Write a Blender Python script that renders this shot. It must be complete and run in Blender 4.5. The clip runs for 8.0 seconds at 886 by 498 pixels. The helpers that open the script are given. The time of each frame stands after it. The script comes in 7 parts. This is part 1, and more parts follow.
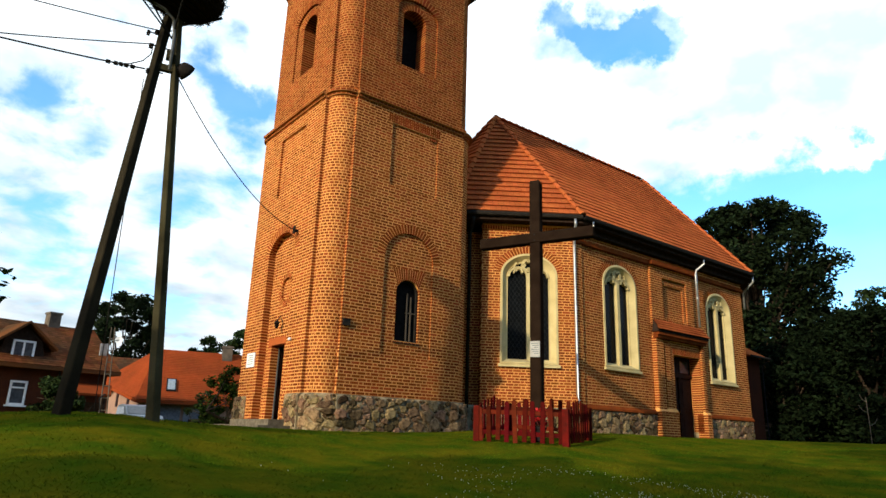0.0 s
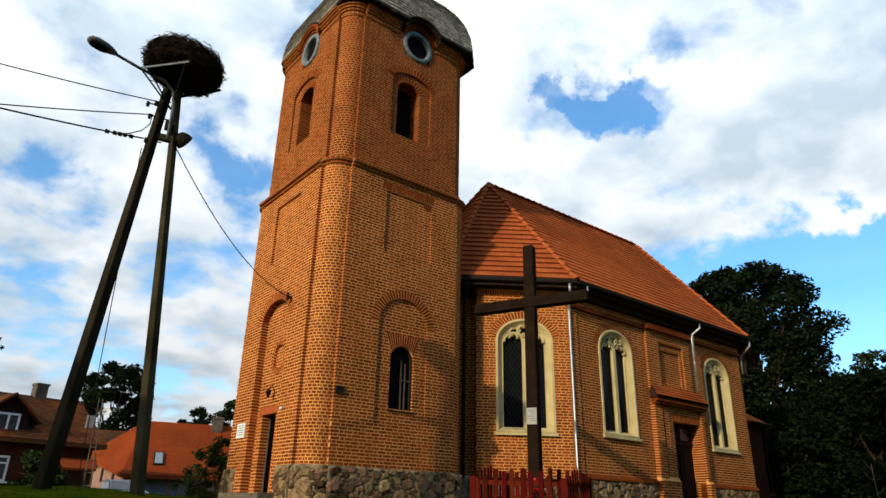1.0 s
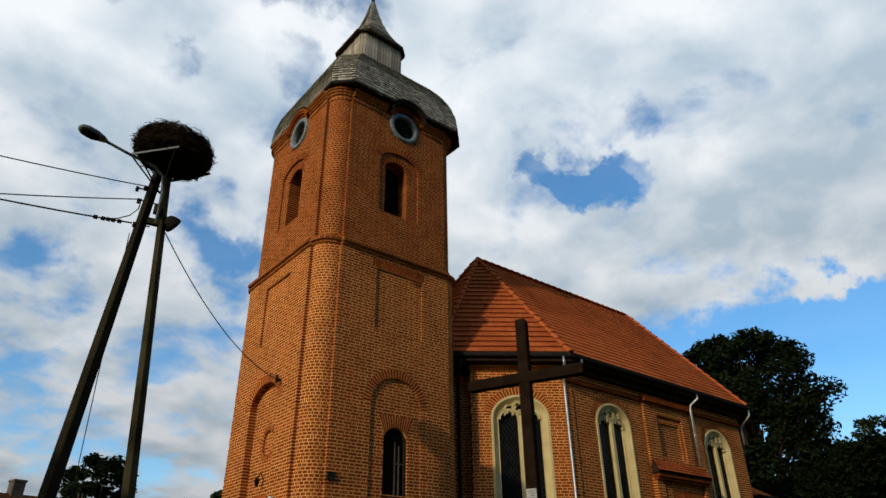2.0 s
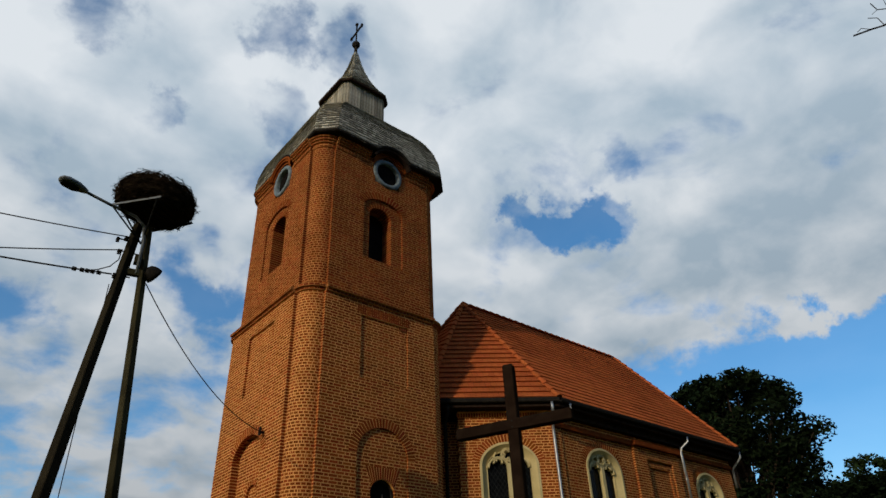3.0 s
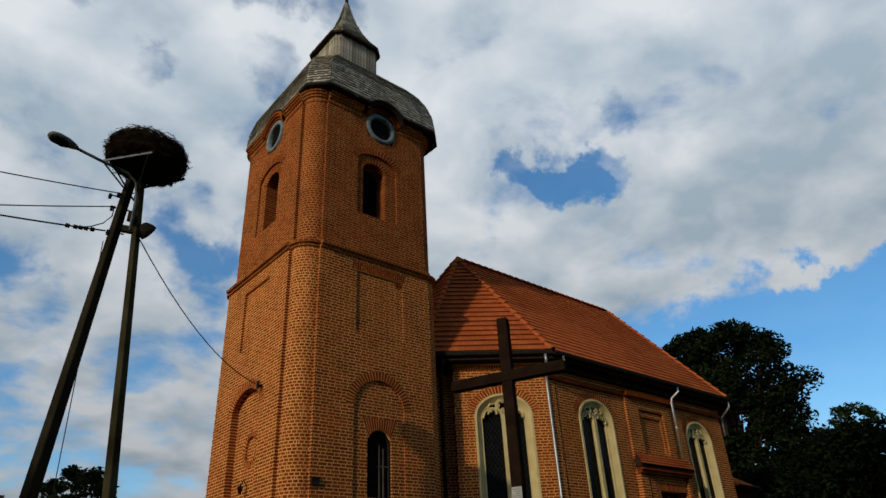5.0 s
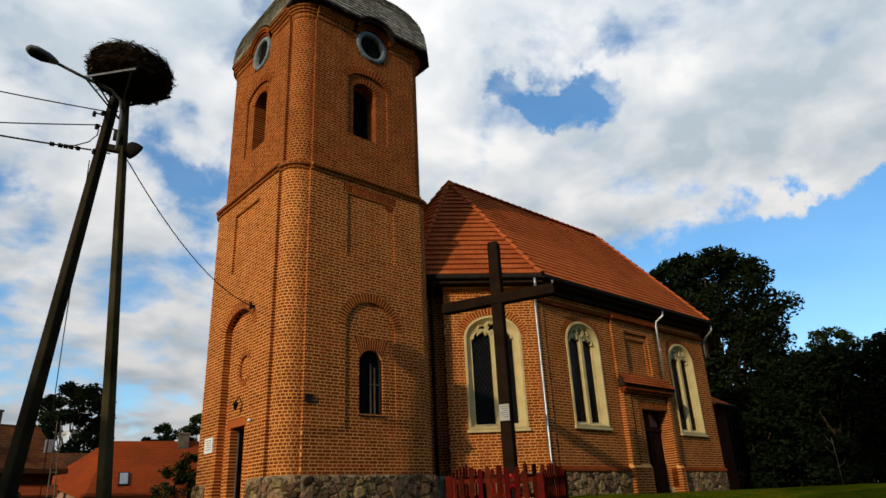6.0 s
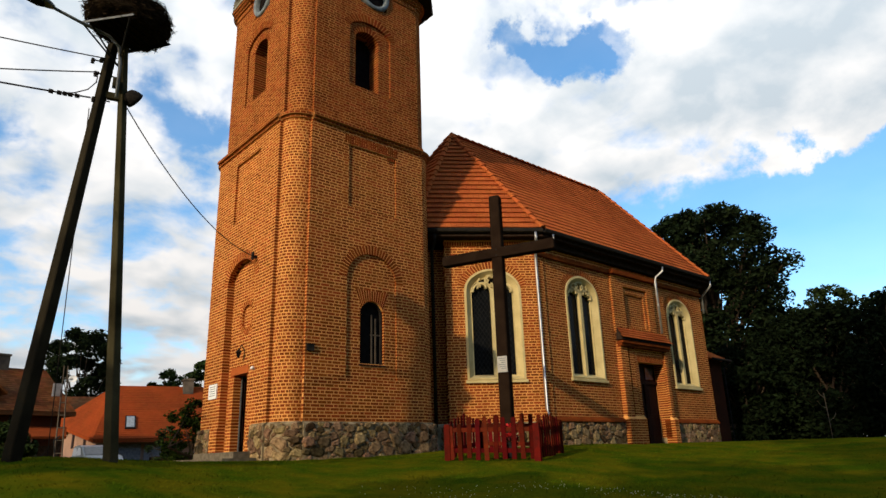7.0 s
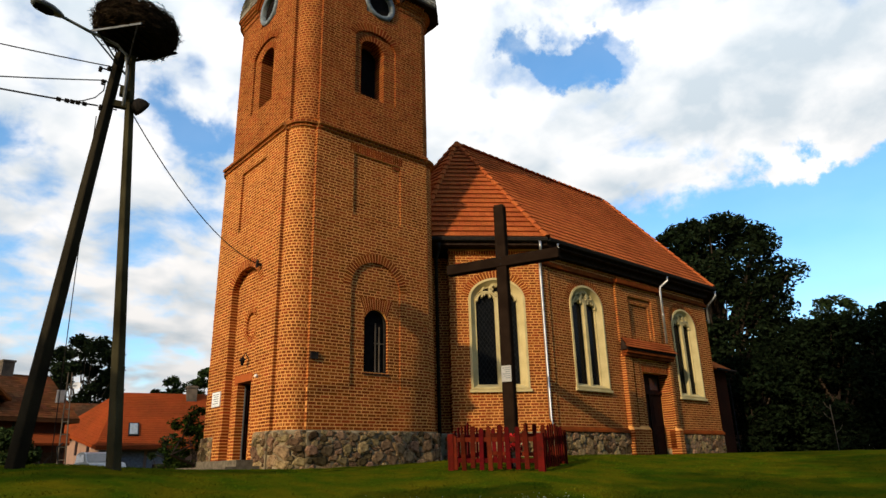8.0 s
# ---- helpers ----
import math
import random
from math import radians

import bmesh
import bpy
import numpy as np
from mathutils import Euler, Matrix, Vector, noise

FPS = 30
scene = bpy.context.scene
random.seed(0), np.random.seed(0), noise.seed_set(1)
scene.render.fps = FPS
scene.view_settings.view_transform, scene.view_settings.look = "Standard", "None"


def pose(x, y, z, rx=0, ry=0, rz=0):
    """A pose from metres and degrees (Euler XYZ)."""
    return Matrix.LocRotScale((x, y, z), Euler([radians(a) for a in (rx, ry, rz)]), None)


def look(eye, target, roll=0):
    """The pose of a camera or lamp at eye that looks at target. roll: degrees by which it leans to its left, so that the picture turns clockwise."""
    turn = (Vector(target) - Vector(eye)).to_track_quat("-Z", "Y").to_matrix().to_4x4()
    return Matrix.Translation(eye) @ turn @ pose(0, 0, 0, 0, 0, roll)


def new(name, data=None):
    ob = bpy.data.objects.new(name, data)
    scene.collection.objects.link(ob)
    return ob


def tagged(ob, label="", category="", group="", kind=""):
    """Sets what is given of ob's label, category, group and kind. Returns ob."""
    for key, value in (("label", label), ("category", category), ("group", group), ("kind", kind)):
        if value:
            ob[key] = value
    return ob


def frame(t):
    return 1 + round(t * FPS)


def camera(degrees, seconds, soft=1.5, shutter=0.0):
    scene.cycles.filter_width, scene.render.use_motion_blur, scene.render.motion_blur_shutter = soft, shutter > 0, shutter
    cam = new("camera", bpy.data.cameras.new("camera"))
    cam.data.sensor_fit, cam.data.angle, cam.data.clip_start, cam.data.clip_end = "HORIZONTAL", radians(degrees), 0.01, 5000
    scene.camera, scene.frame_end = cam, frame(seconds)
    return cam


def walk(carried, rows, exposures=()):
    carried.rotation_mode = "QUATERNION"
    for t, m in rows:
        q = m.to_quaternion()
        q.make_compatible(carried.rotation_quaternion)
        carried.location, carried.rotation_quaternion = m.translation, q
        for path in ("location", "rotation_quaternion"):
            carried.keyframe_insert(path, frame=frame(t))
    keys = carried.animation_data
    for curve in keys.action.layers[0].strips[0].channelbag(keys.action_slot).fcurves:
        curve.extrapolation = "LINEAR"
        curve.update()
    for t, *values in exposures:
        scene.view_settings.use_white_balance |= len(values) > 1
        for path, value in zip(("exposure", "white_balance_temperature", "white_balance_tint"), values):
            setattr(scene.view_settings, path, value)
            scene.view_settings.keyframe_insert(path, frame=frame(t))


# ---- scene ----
cam = camera(68.0, 8.0)
PATH = [
    (0.0, pose(-0.036, -0.061, 1.582, 105.89, -1.80, -38.64)),
    (0.5, pose(-0.055, -0.023, 1.561, 107.97, -1.26, -38.81)),
    (1.0, pose(-0.013, -0.059, 1.542, 111.73, -1.24, -38.94)),
    (1.5, pose(0.003, -0.027, 1.545, 115.08, -0.49, -38.77)),
    (3.0, pose(0.031, 0.041, 1.622, 122.21, 2.14, -39.75)),
    (3.5, pose(0.018, 0.014, 1.632, 121.65, 2.08, -39.66)),
    (4.0, pose(0.023, 0.028, 1.614, 121.01, 2.19, -39.83)),
    (4.5, pose(0.032, 0.013, 1.597, 120.23, 2.48, -39.71)),
    (6.0, pose(0.011, 0.056, 1.590, 111.67, 2.54, -40.99)),
    (6.5, pose(0.008, 0.006, 1.608, 108.28, 2.15, -41.04)),
    (7.0, pose(-0.000, 0.003, 1.600, 107.50, 1.73, -41.08)),
    (7.5, pose(0.003, -0.018, 1.599, 108.33, 1.42, -40.81)),
    (8.0, pose(-0.004, 0.008, 1.612, 108.23, 1.36, -40.82)),
]
walk(cam, PATH, exposures=((0.0, -0.07, 6150, 7), (0.5, -0.36, 6200, 8), (1.0, -0.57, 6250, 9), (1.7, -0.97, 6200, 9), (3.0, -1.42, 6020, 8), (4.5, -1.52, 6020, 8), (6.0, -0.97, 6520, 11), (6.5, -0.68, 6720, 12), (7.0, -0.59, 6720, 12), (8.0, -0.52, 6720, 12)))

# ---- light ----
SUN_HEADING, SUN_UP = 15.5, 22.8
world = bpy.data.worlds.new("world")
scene.world = world
world.use_nodes = True


def build_sky():
    """Broken cloud over a clear sky, thinning towards the sun."""
    nt = world.node_tree
    nt.nodes.clear()
    node = nt.nodes.new
    link = nt.links.new
    out, bg, sky = node("ShaderNodeOutputWorld"), node("ShaderNodeBackground"), node("ShaderNodeTexSky")
    sky.sky_type, sky.sun_disc = "NISHITA", False
    sky.sun_elevation = radians(SUN_UP)
    sky.sun_rotation = radians(270 - SUN_HEADING)
    sky.ozone_density = 2.0
    bg.inputs["Strength"].default_value = 0.12
    co = node("ShaderNodeTexCoord")

    def math_node(op, a, b):
        n = node("ShaderNodeMath")
        n.operation = op
        for k, v in enumerate((a, b)):
            if isinstance(v, float):
                n.inputs[k].default_value = v
            else:
                link(v, n.inputs[k])
        return n.outputs[0]

    def noise_at(vec, scale, detail, rough=0.55, bend=0.0):
        n = node("ShaderNodeTexNoise")
        n.inputs["Scale"].default_value, n.inputs["Detail"].default_value = scale, detail
        n.inputs["Roughness"].default_value, n.inputs["Distortion"].default_value = rough, bend
        link(vec, n.inputs["Vector"])
        return n

    sep = node("ShaderNodeSeparateXYZ")
    link(co.outputs["Generated"], sep.inputs[0])
    inv = math_node("DIVIDE", 1.0, math_node("ADD", sep.outputs["Z"], 0.30))
    flat = node("ShaderNodeVectorMath")
    flat.operation = "SCALE"
    link(co.outputs["Generated"], flat.inputs[0])
    link(inv, flat.inputs["Scale"])
    cover = noise_at(flat.outputs[0], 5.6, 9, 0.54, 0.2).outputs["Fac"]
    # ragged edges: bend the direction a little before looking for the clear gaps
    wob = noise_at(co.outputs["Generated"], 10.0, 7, 0.62)
    sh = node("ShaderNodeVectorMath")
    sh.operation = "MULTIPLY_ADD"
    link(wob.outputs["Color"], sh.inputs[0])
    sh.inputs[1].default_value = (0.17, 0.17, 0.17)
    link(co.outputs["Generated"], sh.inputs[2])
    off = node("ShaderNodeVectorMath")
    off.operation = "SUBTRACT"
    link(sh.outputs[0], off.inputs[0])
    off.inputs[1].default_value = (0.085, 0.085, 0.085)
    nrm = node("ShaderNodeVectorMath")
    nrm.operation = "NORMALIZE"
    link(off.outputs[0], nrm.inputs[0])
    total = math_node("ADD", cover, 0.125)
    clear = (
        (49.6, 34.9, 1.4, 0.16), (52.6, 33.2, 1.8, 0.20), (55.6, 32.7, 1.9, 0.22), (58.6, 34.2, 1.9, 0.22), (54.2, 34.4, 1.5, 0.09), (61.9, 38.3, 1.3, 0.07),
        (22.2, 49.6, 2.6, 0.18), (3.4, 46.0, 2.4, 0.12), (11.3, 40.8, 1.5, 0.12), (22.5, 43.1, 2.2, 0.13), (29.6, 49.5, 2.2, 0.13), (4.8, 21.8, 3.0, 0.11),
        (15.0, 26.3, 3.2, 0.13), (18.6, 29.6, 2.8, 0.10), (19.9, 25.3, 2.8, 0.13), (7.0, 15.0, 9.0, 0.09), (17.0, 12.0, 8.0, 0.09),
        (61.0, 13.5, 7.0, 0.26), (68.0, 15.2, 7.2, 0.30), (75.0, 14.8, 7.2, 0.30), (83.0, 14.0, 8.0, 0.30), (79.0, 33.0, 4.0, -0.13), (70.0, 25.5, 3.0, -0.10), (75.0, 25.0, 3.2, -0.22), (72.3, 23.0, 2.0, -0.16), (80.0, 26.0, 3.5, -0.12),
        (222.0, 5.0, 75.0, 0.60))
    # thicker, greyer folds of the cloud
    folds = ((64.6, 29.2, 4.5, 0.07), (70.5, 29.2, 4.5, 0.08), (77.5, 29.0, 4.5, 0.08), (76.0, 39.0, 6.0, 0.06), (8.0, 33.0, 5.0, 0.06), (52.0, 44.0, 5.0, 0.05))

    def patches(value, spots):
        for az, el, size, much in spots:
            d = node("ShaderNodeVectorMath")
            d.operation = "DOT_PRODUCT"
            link(nrm.outputs[0], d.inputs[0])
            d.inputs[1].default_value = (math.sin(radians(az)) * math.cos(radians(el)), math.cos(radians(az)) * math.cos(radians(el)), math.sin(radians(el)))
            mr = node("ShaderNodeMapRange")
            mr.interpolation_type = "SMOOTHSTEP"
            mr.inputs["From Min"].default_value, mr.inputs["From Max"].default_value = math.cos(radians(size * 1.5)), math.cos(radians(size * 0.45))
            mr.inputs["To Max"].default_value = much
            link(d.outputs["Value"], mr.inputs["Value"])
            value = math_node("SUBTRACT", value, mr.outputs[0])
        return value

    total = patches(total, clear)
    ramp = node("ShaderNodeValToRGB")
    ramp.color_ramp.elements[0].position, ramp.color_ramp.elements[1].position = 0.33, 0.59
    ramp.color_ramp.elements[0].color = (0.09, 0.09, 0.09, 1)
    ramp.color_ramp.interpolation = "EASE"
    link(total, ramp.inputs["Fac"])
    puff = noise_at(flat.outputs[0], 6.0, 7, 0.48, 0.2)
    tone = node("ShaderNodeValToRGB")
    tone.color_ramp.elements[0].position, tone.color_ramp.elements[0].color = 0.31, (0.50, 0.59, 0.66, 1)
    tone.color_ramp.elements[1].position, tone.color_ramp.elements[1].color = 0.64, (0.95, 0.95, 0.94, 1)
    link(patches(puff.outputs["Fac"], folds), tone.inputs["Fac"])
    bright = node("ShaderNodeVectorMath")
    bright.operation = "SCALE"
    height = node("ShaderNodeMapRange")
    height.inputs["From Min"].default_value, height.inputs["From Max"].default_value = 0.15, 0.65
    height.inputs["To Min"].default_value, height.inputs["To Max"].default_value = CLOUD * 0.77, CLOUD * 1.29
    link(sep.outputs["Z"], height.inputs["Value"])
    link(height.outputs[0], bright.inputs["Scale"])
    link(tone.outputs[0], bright.inputs[0])
    deep = node("ShaderNodeHueSaturation")
    deep.inputs["Saturation"].default_value, deep.inputs["Value"].default_value = 1.33, BLUE
    deep.inputs["Hue"].default_value = 0.496
    link(sky.outputs[0], deep.inputs["Color"])
    mix = node("ShaderNodeMixRGB")
    link(ramp.outputs["Color"], mix.inputs["Fac"])
    link(deep.outputs[0], mix.inputs[1])
    link(bright.outputs[0], mix.inputs[2])
    link(mix.outputs[0], bg.inputs["Color"])
    link(bg.outputs[0], out.inputs[0])


CLOUD, BLUE = 14.0, 3.1
build_sky()
sun = new("sun", bpy.data.lights.new("sun", "SUN"))
sun.data.energy, sun.data.angle, sun.data.color = 5.0, radians(0.6), (1.0, 0.84, 0.58)
a, e = radians(SUN_HEADING), radians(SUN_UP)
sun.matrix_world = look((-40 * math.cos(a) * math.cos(e), -40 * math.sin(a) * math.cos(e), 40 * math.sin(e)), (0, 0, 0))

# ---- materials ----
def material(name, base, rough=0.8, metal=0.0, spots=None, scale=8.0, fine=60.0, bump=0.3, per="", spread=0.0, bump_scale=None, gloss=None):
    """A surface with a base colour, a second colour in patches, fine grain and relief; per: 'island' or 'object' varies it by piece."""
    m = bpy.data.materials.new(name)
    m.use_nodes = True
    nt = m.node_tree
    b = nt.nodes["Principled BSDF"]
    b.inputs["Roughness"].default_value, b.inputs["Metallic"].default_value = rough, metal
    b.inputs["Specular IOR Level"].default_value = gloss if gloss is not None else (0.5 if rough < 0.4 or metal else 0.08 if rough < 0.7 else 0.0)
    co = nt.nodes.new("ShaderNodeTexCoord")
    n1 = nt.nodes.new("ShaderNodeTexNoise")
    n1.inputs["Scale"].default_value, n1.inputs["Detail"].default_value = scale, 6
    n2 = nt.nodes.new("ShaderNodeTexNoise")
    n2.inputs["Scale"].default_value, n2.inputs["Detail"].default_value = fine, 4
    for n in (n1, n2):
        nt.links.new(co.outputs["Object"], n.inputs["Vector"])
    mix = nt.nodes.new("ShaderNodeMixRGB")
    mix.inputs[1].default_value = (*base, 1)
    mix.inputs[2].default_value = (*(spots or [c * 0.6 for c in base]), 1)
    ramp = nt.nodes.new("ShaderNodeValToRGB")
    ramp.color_ramp.elements[0].position, ramp.color_ramp.elements[1].position = 0.38, 0.66
    nt.links.new(n1.outputs["Fac"], ramp.inputs["Fac"])
    nt.links.new(ramp.outputs["Color"], mix.inputs["Fac"])
    hsv = nt.nodes.new("ShaderNodeHueSaturation")
    nt.links.new(mix.outputs[0], hsv.inputs["Color"])
    val = nt.nodes.new("ShaderNodeMath"); val.operation = "MULTIPLY_ADD"
    val.inputs[1].default_value, val.inputs[2].default_value = 0.5, 0.75
    nt.links.new(n2.outputs["Fac"], val.inputs[0])
    last = val
    if per:
        if per == "island":
            g = nt.nodes.new("ShaderNodeNewGeometry"); rnd = g.outputs["Random Per Island"]
        else:
            g = nt.nodes.new("ShaderNodeObjectInfo"); rnd = g.outputs["Random"]
        mr = nt.nodes.new("ShaderNodeMapRange")
        mr.inputs["To Min"].default_value, mr.inputs["To Max"].default_value = 1 - spread, 1 + spread
        nt.links.new(rnd, mr.inputs["Value"])
        mu = nt.nodes.new("ShaderNodeMath"); mu.operation = "MULTIPLY"
        nt.links.new(val.outputs[0], mu.inputs[0])
        nt.links.new(mr.outputs[0], mu.inputs[1])
        last = mu
        hu = nt.nodes.new("ShaderNodeMapRange")
        hu.inputs["To Min"].default_value, hu.inputs["To Max"].default_value = 0.5 + 0.03 * spread, 0.5 - 0.03 * spread
        wn = nt.nodes.new("ShaderNodeTexWhiteNoise"); wn.noise_dimensions = "1D"
        nt.links.new(rnd, wn.inputs["W"])
        nt.links.new(wn.outputs["Value"], hu.inputs["Value"])
        nt.links.new(hu.outputs[0], hsv.inputs["Hue"])
    nt.links.new(last.outputs[0], hsv.inputs["Value"])
    nt.links.new(hsv.outputs[0], b.inputs["Base Color"])
    bp = nt.nodes.new("ShaderNodeBump")
    bp.inputs["Strength"].default_value, bp.inputs["Distance"].default_value = bump, 0.02
    n3 = n2
    if bump_scale:
        n3 = nt.nodes.new("ShaderNodeTexNoise")
        n3.inputs["Scale"].default_value, n3.inputs["Detail"].default_value = bump_scale, 8
        nt.links.new(co.outputs["Object"], n3.inputs["Vector"])
    nt.links.new(n3.outputs["Fac"], bp.inputs["Height"])
    nt.links.new(bp.outputs[0], b.inputs["Normal"])
    return m


BRICK = material("brick", (0.235, 0.052, 0.0115), 0.85, spots=(0.165, 0.037, 0.009), scale=1.1, fine=45, per="island", spread=0.28)
BRICK_ONE = material("brick_single", (0.235, 0.052, 0.0115), 0.85, spots=(0.165, 0.037, 0.009), scale=1.1, fine=45, per="object", spread=0.28)
MOULD = material("moulded_brick", (0.20, 0.045, 0.010), 0.85, spots=(0.13, 0.030, 0.008), scale=2.5, fine=30, bump=0.4)
# Belfry brick and mortar, darkened beyond their wear to stand in for weaker fill light.
BRICK_DIMMED = material("belfry_brick_dimmed", (0.195, 0.041, 0.0095), 0.85, spots=(0.13, 0.028, 0.007), scale=1.1, fine=45, per="island", spread=0.28)
MORTAR_DIMMED = material("belfry_mortar_dimmed", (0.46, 0.20, 0.058), 0.95, spots=(0.33, 0.135, 0.04), scale=2.0, fine=70)
MORTAR = material("mortar", (0.72, 0.345, 0.103), 0.95, spots=(0.54, 0.25, 0.074), scale=2.0, fine=70)
STONE = material("fieldstone", (0.235, 0.155, 0.080), 0.85, spots=(0.080, 0.048, 0.026), scale=4, fine=40, bump=0.6, per="object", spread=0.75)
STONE_BED = material("stone_mortar", (0.30, 0.235, 0.14), 0.95, spots=(0.085, 0.065, 0.04), scale=4, fine=50)
CREAM = material("cream_stone", (0.57, 0.46, 0.225), 0.75, spots=(0.47, 0.37, 0.17), scale=2.5, fine=50, bump=0.15)
TILE = material("roof_tile", (0.39, 0.096, 0.027), 0.8, spots=(0.30, 0.072, 0.021), scale=0.9, fine=30, per="island", spread=0.10)
TILE_ONE = material("roof_tile_single", (0.39, 0.096, 0.027), 0.8, spots=(0.30, 0.072, 0.021), scale=0.9, fine=30, per="object", spread=0.10)
SHINGLE = material("wood_shingle", (0.34, 0.315, 0.25), 0.85, spots=(0.21, 0.19, 0.15), scale=2.0, fine=40, per="island", spread=0.45)
PLANK = material("weathered_plank", (0.36, 0.32, 0.24), 0.85, spots=(0.22, 0.19, 0.14), scale=6, fine=40, per="object", spread=0.35)
DARK = material("dark_metal", (0.018, 0.016, 0.015), 0.7, spots=(0.03, 0.025, 0.02), fine=30, bump=0.1)
SOFFIT = material("dark_timber", (0.035, 0.022, 0.016), 0.8, fine=30)
ZINC = material("zinc", (0.45, 0.45, 0.45), 0.4, 0.7, spots=(0.33, 0.33, 0.33), scale=6, fine=30, bump=0.05)
LEAD = material("grey_metal_ring", (0.17, 0.20, 0.21), 0.6, 0.0, fine=30, bump=0.1)
GLASS = material("dark_glass", (0.006, 0.007, 0.008), 0.15, fine=4, bump=0.04, gloss=0.15)
CAME = material("lead_came", (0.022, 0.022, 0.022), 0.7, 0.0, fine=30, bump=0.1)
TIMBER = material("cross_timber", (0.014, 0.008, 0.005), 0.75, spots=(0.022, 0.013, 0.008), scale=3, fine=40)
REDWOOD = material("red_painted_wood", (0.095, 0.009, 0.005), 0.7, spots=(0.05, 0.008, 0.005), scale=5, fine=40, bump=0.2, per="object", spread=0.35)
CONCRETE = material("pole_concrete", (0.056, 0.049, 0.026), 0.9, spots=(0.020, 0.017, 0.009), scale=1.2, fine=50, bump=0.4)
# Darker copy of the concrete: puts shade into the left leg's colour.
CONCRETE_SHADED = material("pole_concrete_shaded", (0.028, 0.023, 0.014), 0.9, spots=(0.012, 0.010, 0.007), scale=1.2, fine=50, bump=0.4)
# Leaf colour lowered to carry the shade on the churchyard-edge trees.
LEAF_SHADED = material("leaf_shaded", (0.008, 0.0135, 0.0055), 0.8, spots=(0.005, 0.008, 0.0035), scale=0.5, fine=5, per="island", spread=0.6)
LAMP_GREY = material("lamp_grey_paint", (0.17, 0.18, 0.19), 0.5, fine=30, bump=0.05)
STEPSTONE = material("step_stone", (0.15, 0.125, 0.09), 0.85, fine=40)
BROWN_DOOR = material("brown_door", (0.020, 0.007, 0.004), 0.6, spots=(0.012, 0.004, 0.003), scale=4, fine=40)
# Near-black fill that stands in for unlit space behind openings.
BLACK = material("unlit_interior_fill", (0.012, 0.010, 0.009), 0.9)
WHITE = material("white_paint", (0.75, 0.75, 0.74), 0.5, spots=(0.68, 0.68, 0.67), fine=30, bump=0.05)
PAPER = material("weathered_paper", (0.42, 0.40, 0.36), 0.7, spots=(0.34, 0.32, 0.28), scale=6, fine=30, bump=0.05)
TWIG = material("nest_twig", (0.020, 0.014, 0.009), 0.95, spots=(0.034, 0.024, 0.015), fine=30, per="island", spread=0.5)
GRASS = material("grass_ground", (0.030, 0.052, 0.0022), 0.95, spots=(0.076, 0.066, 0.003), scale=1.3, fine=9, bump=0.25)
BLADE = material("grass_blade", (0.056, 0.090, 0.004), 0.8, spots=(0.088, 0.092, 0.005), scale=1.3, fine=10, per="island", spread=0.25)
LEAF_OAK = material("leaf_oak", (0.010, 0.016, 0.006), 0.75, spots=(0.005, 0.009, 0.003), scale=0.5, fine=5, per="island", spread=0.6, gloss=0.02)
LEAF = material("leaf", (0.022, 0.036, 0.010), 0.7, spots=(0.013, 0.022, 0.006), scale=0.5, fine=5, per="island", spread=0.6, gloss=0.03)
LEAF_LIGHT = material("leaf_bright", (0.040, 0.062, 0.010), 0.7, spots=(0.022, 0.036, 0.007), scale=0.8, fine=5, per="island", spread=0.6)
BARK = material("bark", (0.07, 0.05, 0.035), 0.95, fine=20, bump=0.8)
OLDTILE = material("old_house_tile", (0.115, 0.038, 0.014), 0.85, spots=(0.055, 0.030, 0.016), scale=0.5, fine=14, per="island", spread=0.25)
REDTILE = material("red_house_tile", (0.215, 0.040, 0.011), 0.8, spots=(0.15, 0.032, 0.010), scale=0.5, fine=12, per="island", spread=0.06)
HOUSEBRICK = material("house_brick", (0.065, 0.020, 0.010), 0.9, spots=(0.045, 0.017, 0.010), scale=1.0, fine=14)
PINK = material("pink_plaster", (0.30, 0.18, 0.13), 0.9, spots=(0.24, 0.15, 0.11), scale=0.7, fine=14)
GREYDOOR = material("grey_garage_door", (0.17, 0.18, 0.20), 0.5, fine=10, bump=0.1)
SILVER = material("silver_paint", (0.22, 0.25, 0.27), 0.35, 0.3, fine=30, bump=0.02)
FLOWER = material("clover_flower", (0.62, 0.60, 0.40), 0.7)
BLUEGLASS = material("house_glass", (0.05, 0.065, 0.08), 0.1, fine=4, bump=0.02)


# ---- mesh helpers ----
def mesh_of(name, verts, faces, mat, smooth=False):
    me = bpy.data.meshes.new(name)
    me.from_pydata([tuple(v) for v in verts], [], faces)
    me.materials.append(mat)
    if smooth:
        me.shade_smooth()
    me.update()
    return me


def thing(name, label, category, at=(0, 0, 0), kind="", group=""):
    ob = new(name)
    ob.matrix_world = Matrix.Translation(at)
    return tagged(ob, label, category, group, kind)


def attach(ob, parent):
    ob.parent = parent
    ob.matrix_parent_inverse = root_matrix(parent).inverted()


def root_matrix(ob):
    m = ob.matrix_basis.copy()
    while ob.parent:
        m = ob.parent.matrix_basis @ ob.matrix_parent_inverse @ m
        ob = ob.parent
    return m


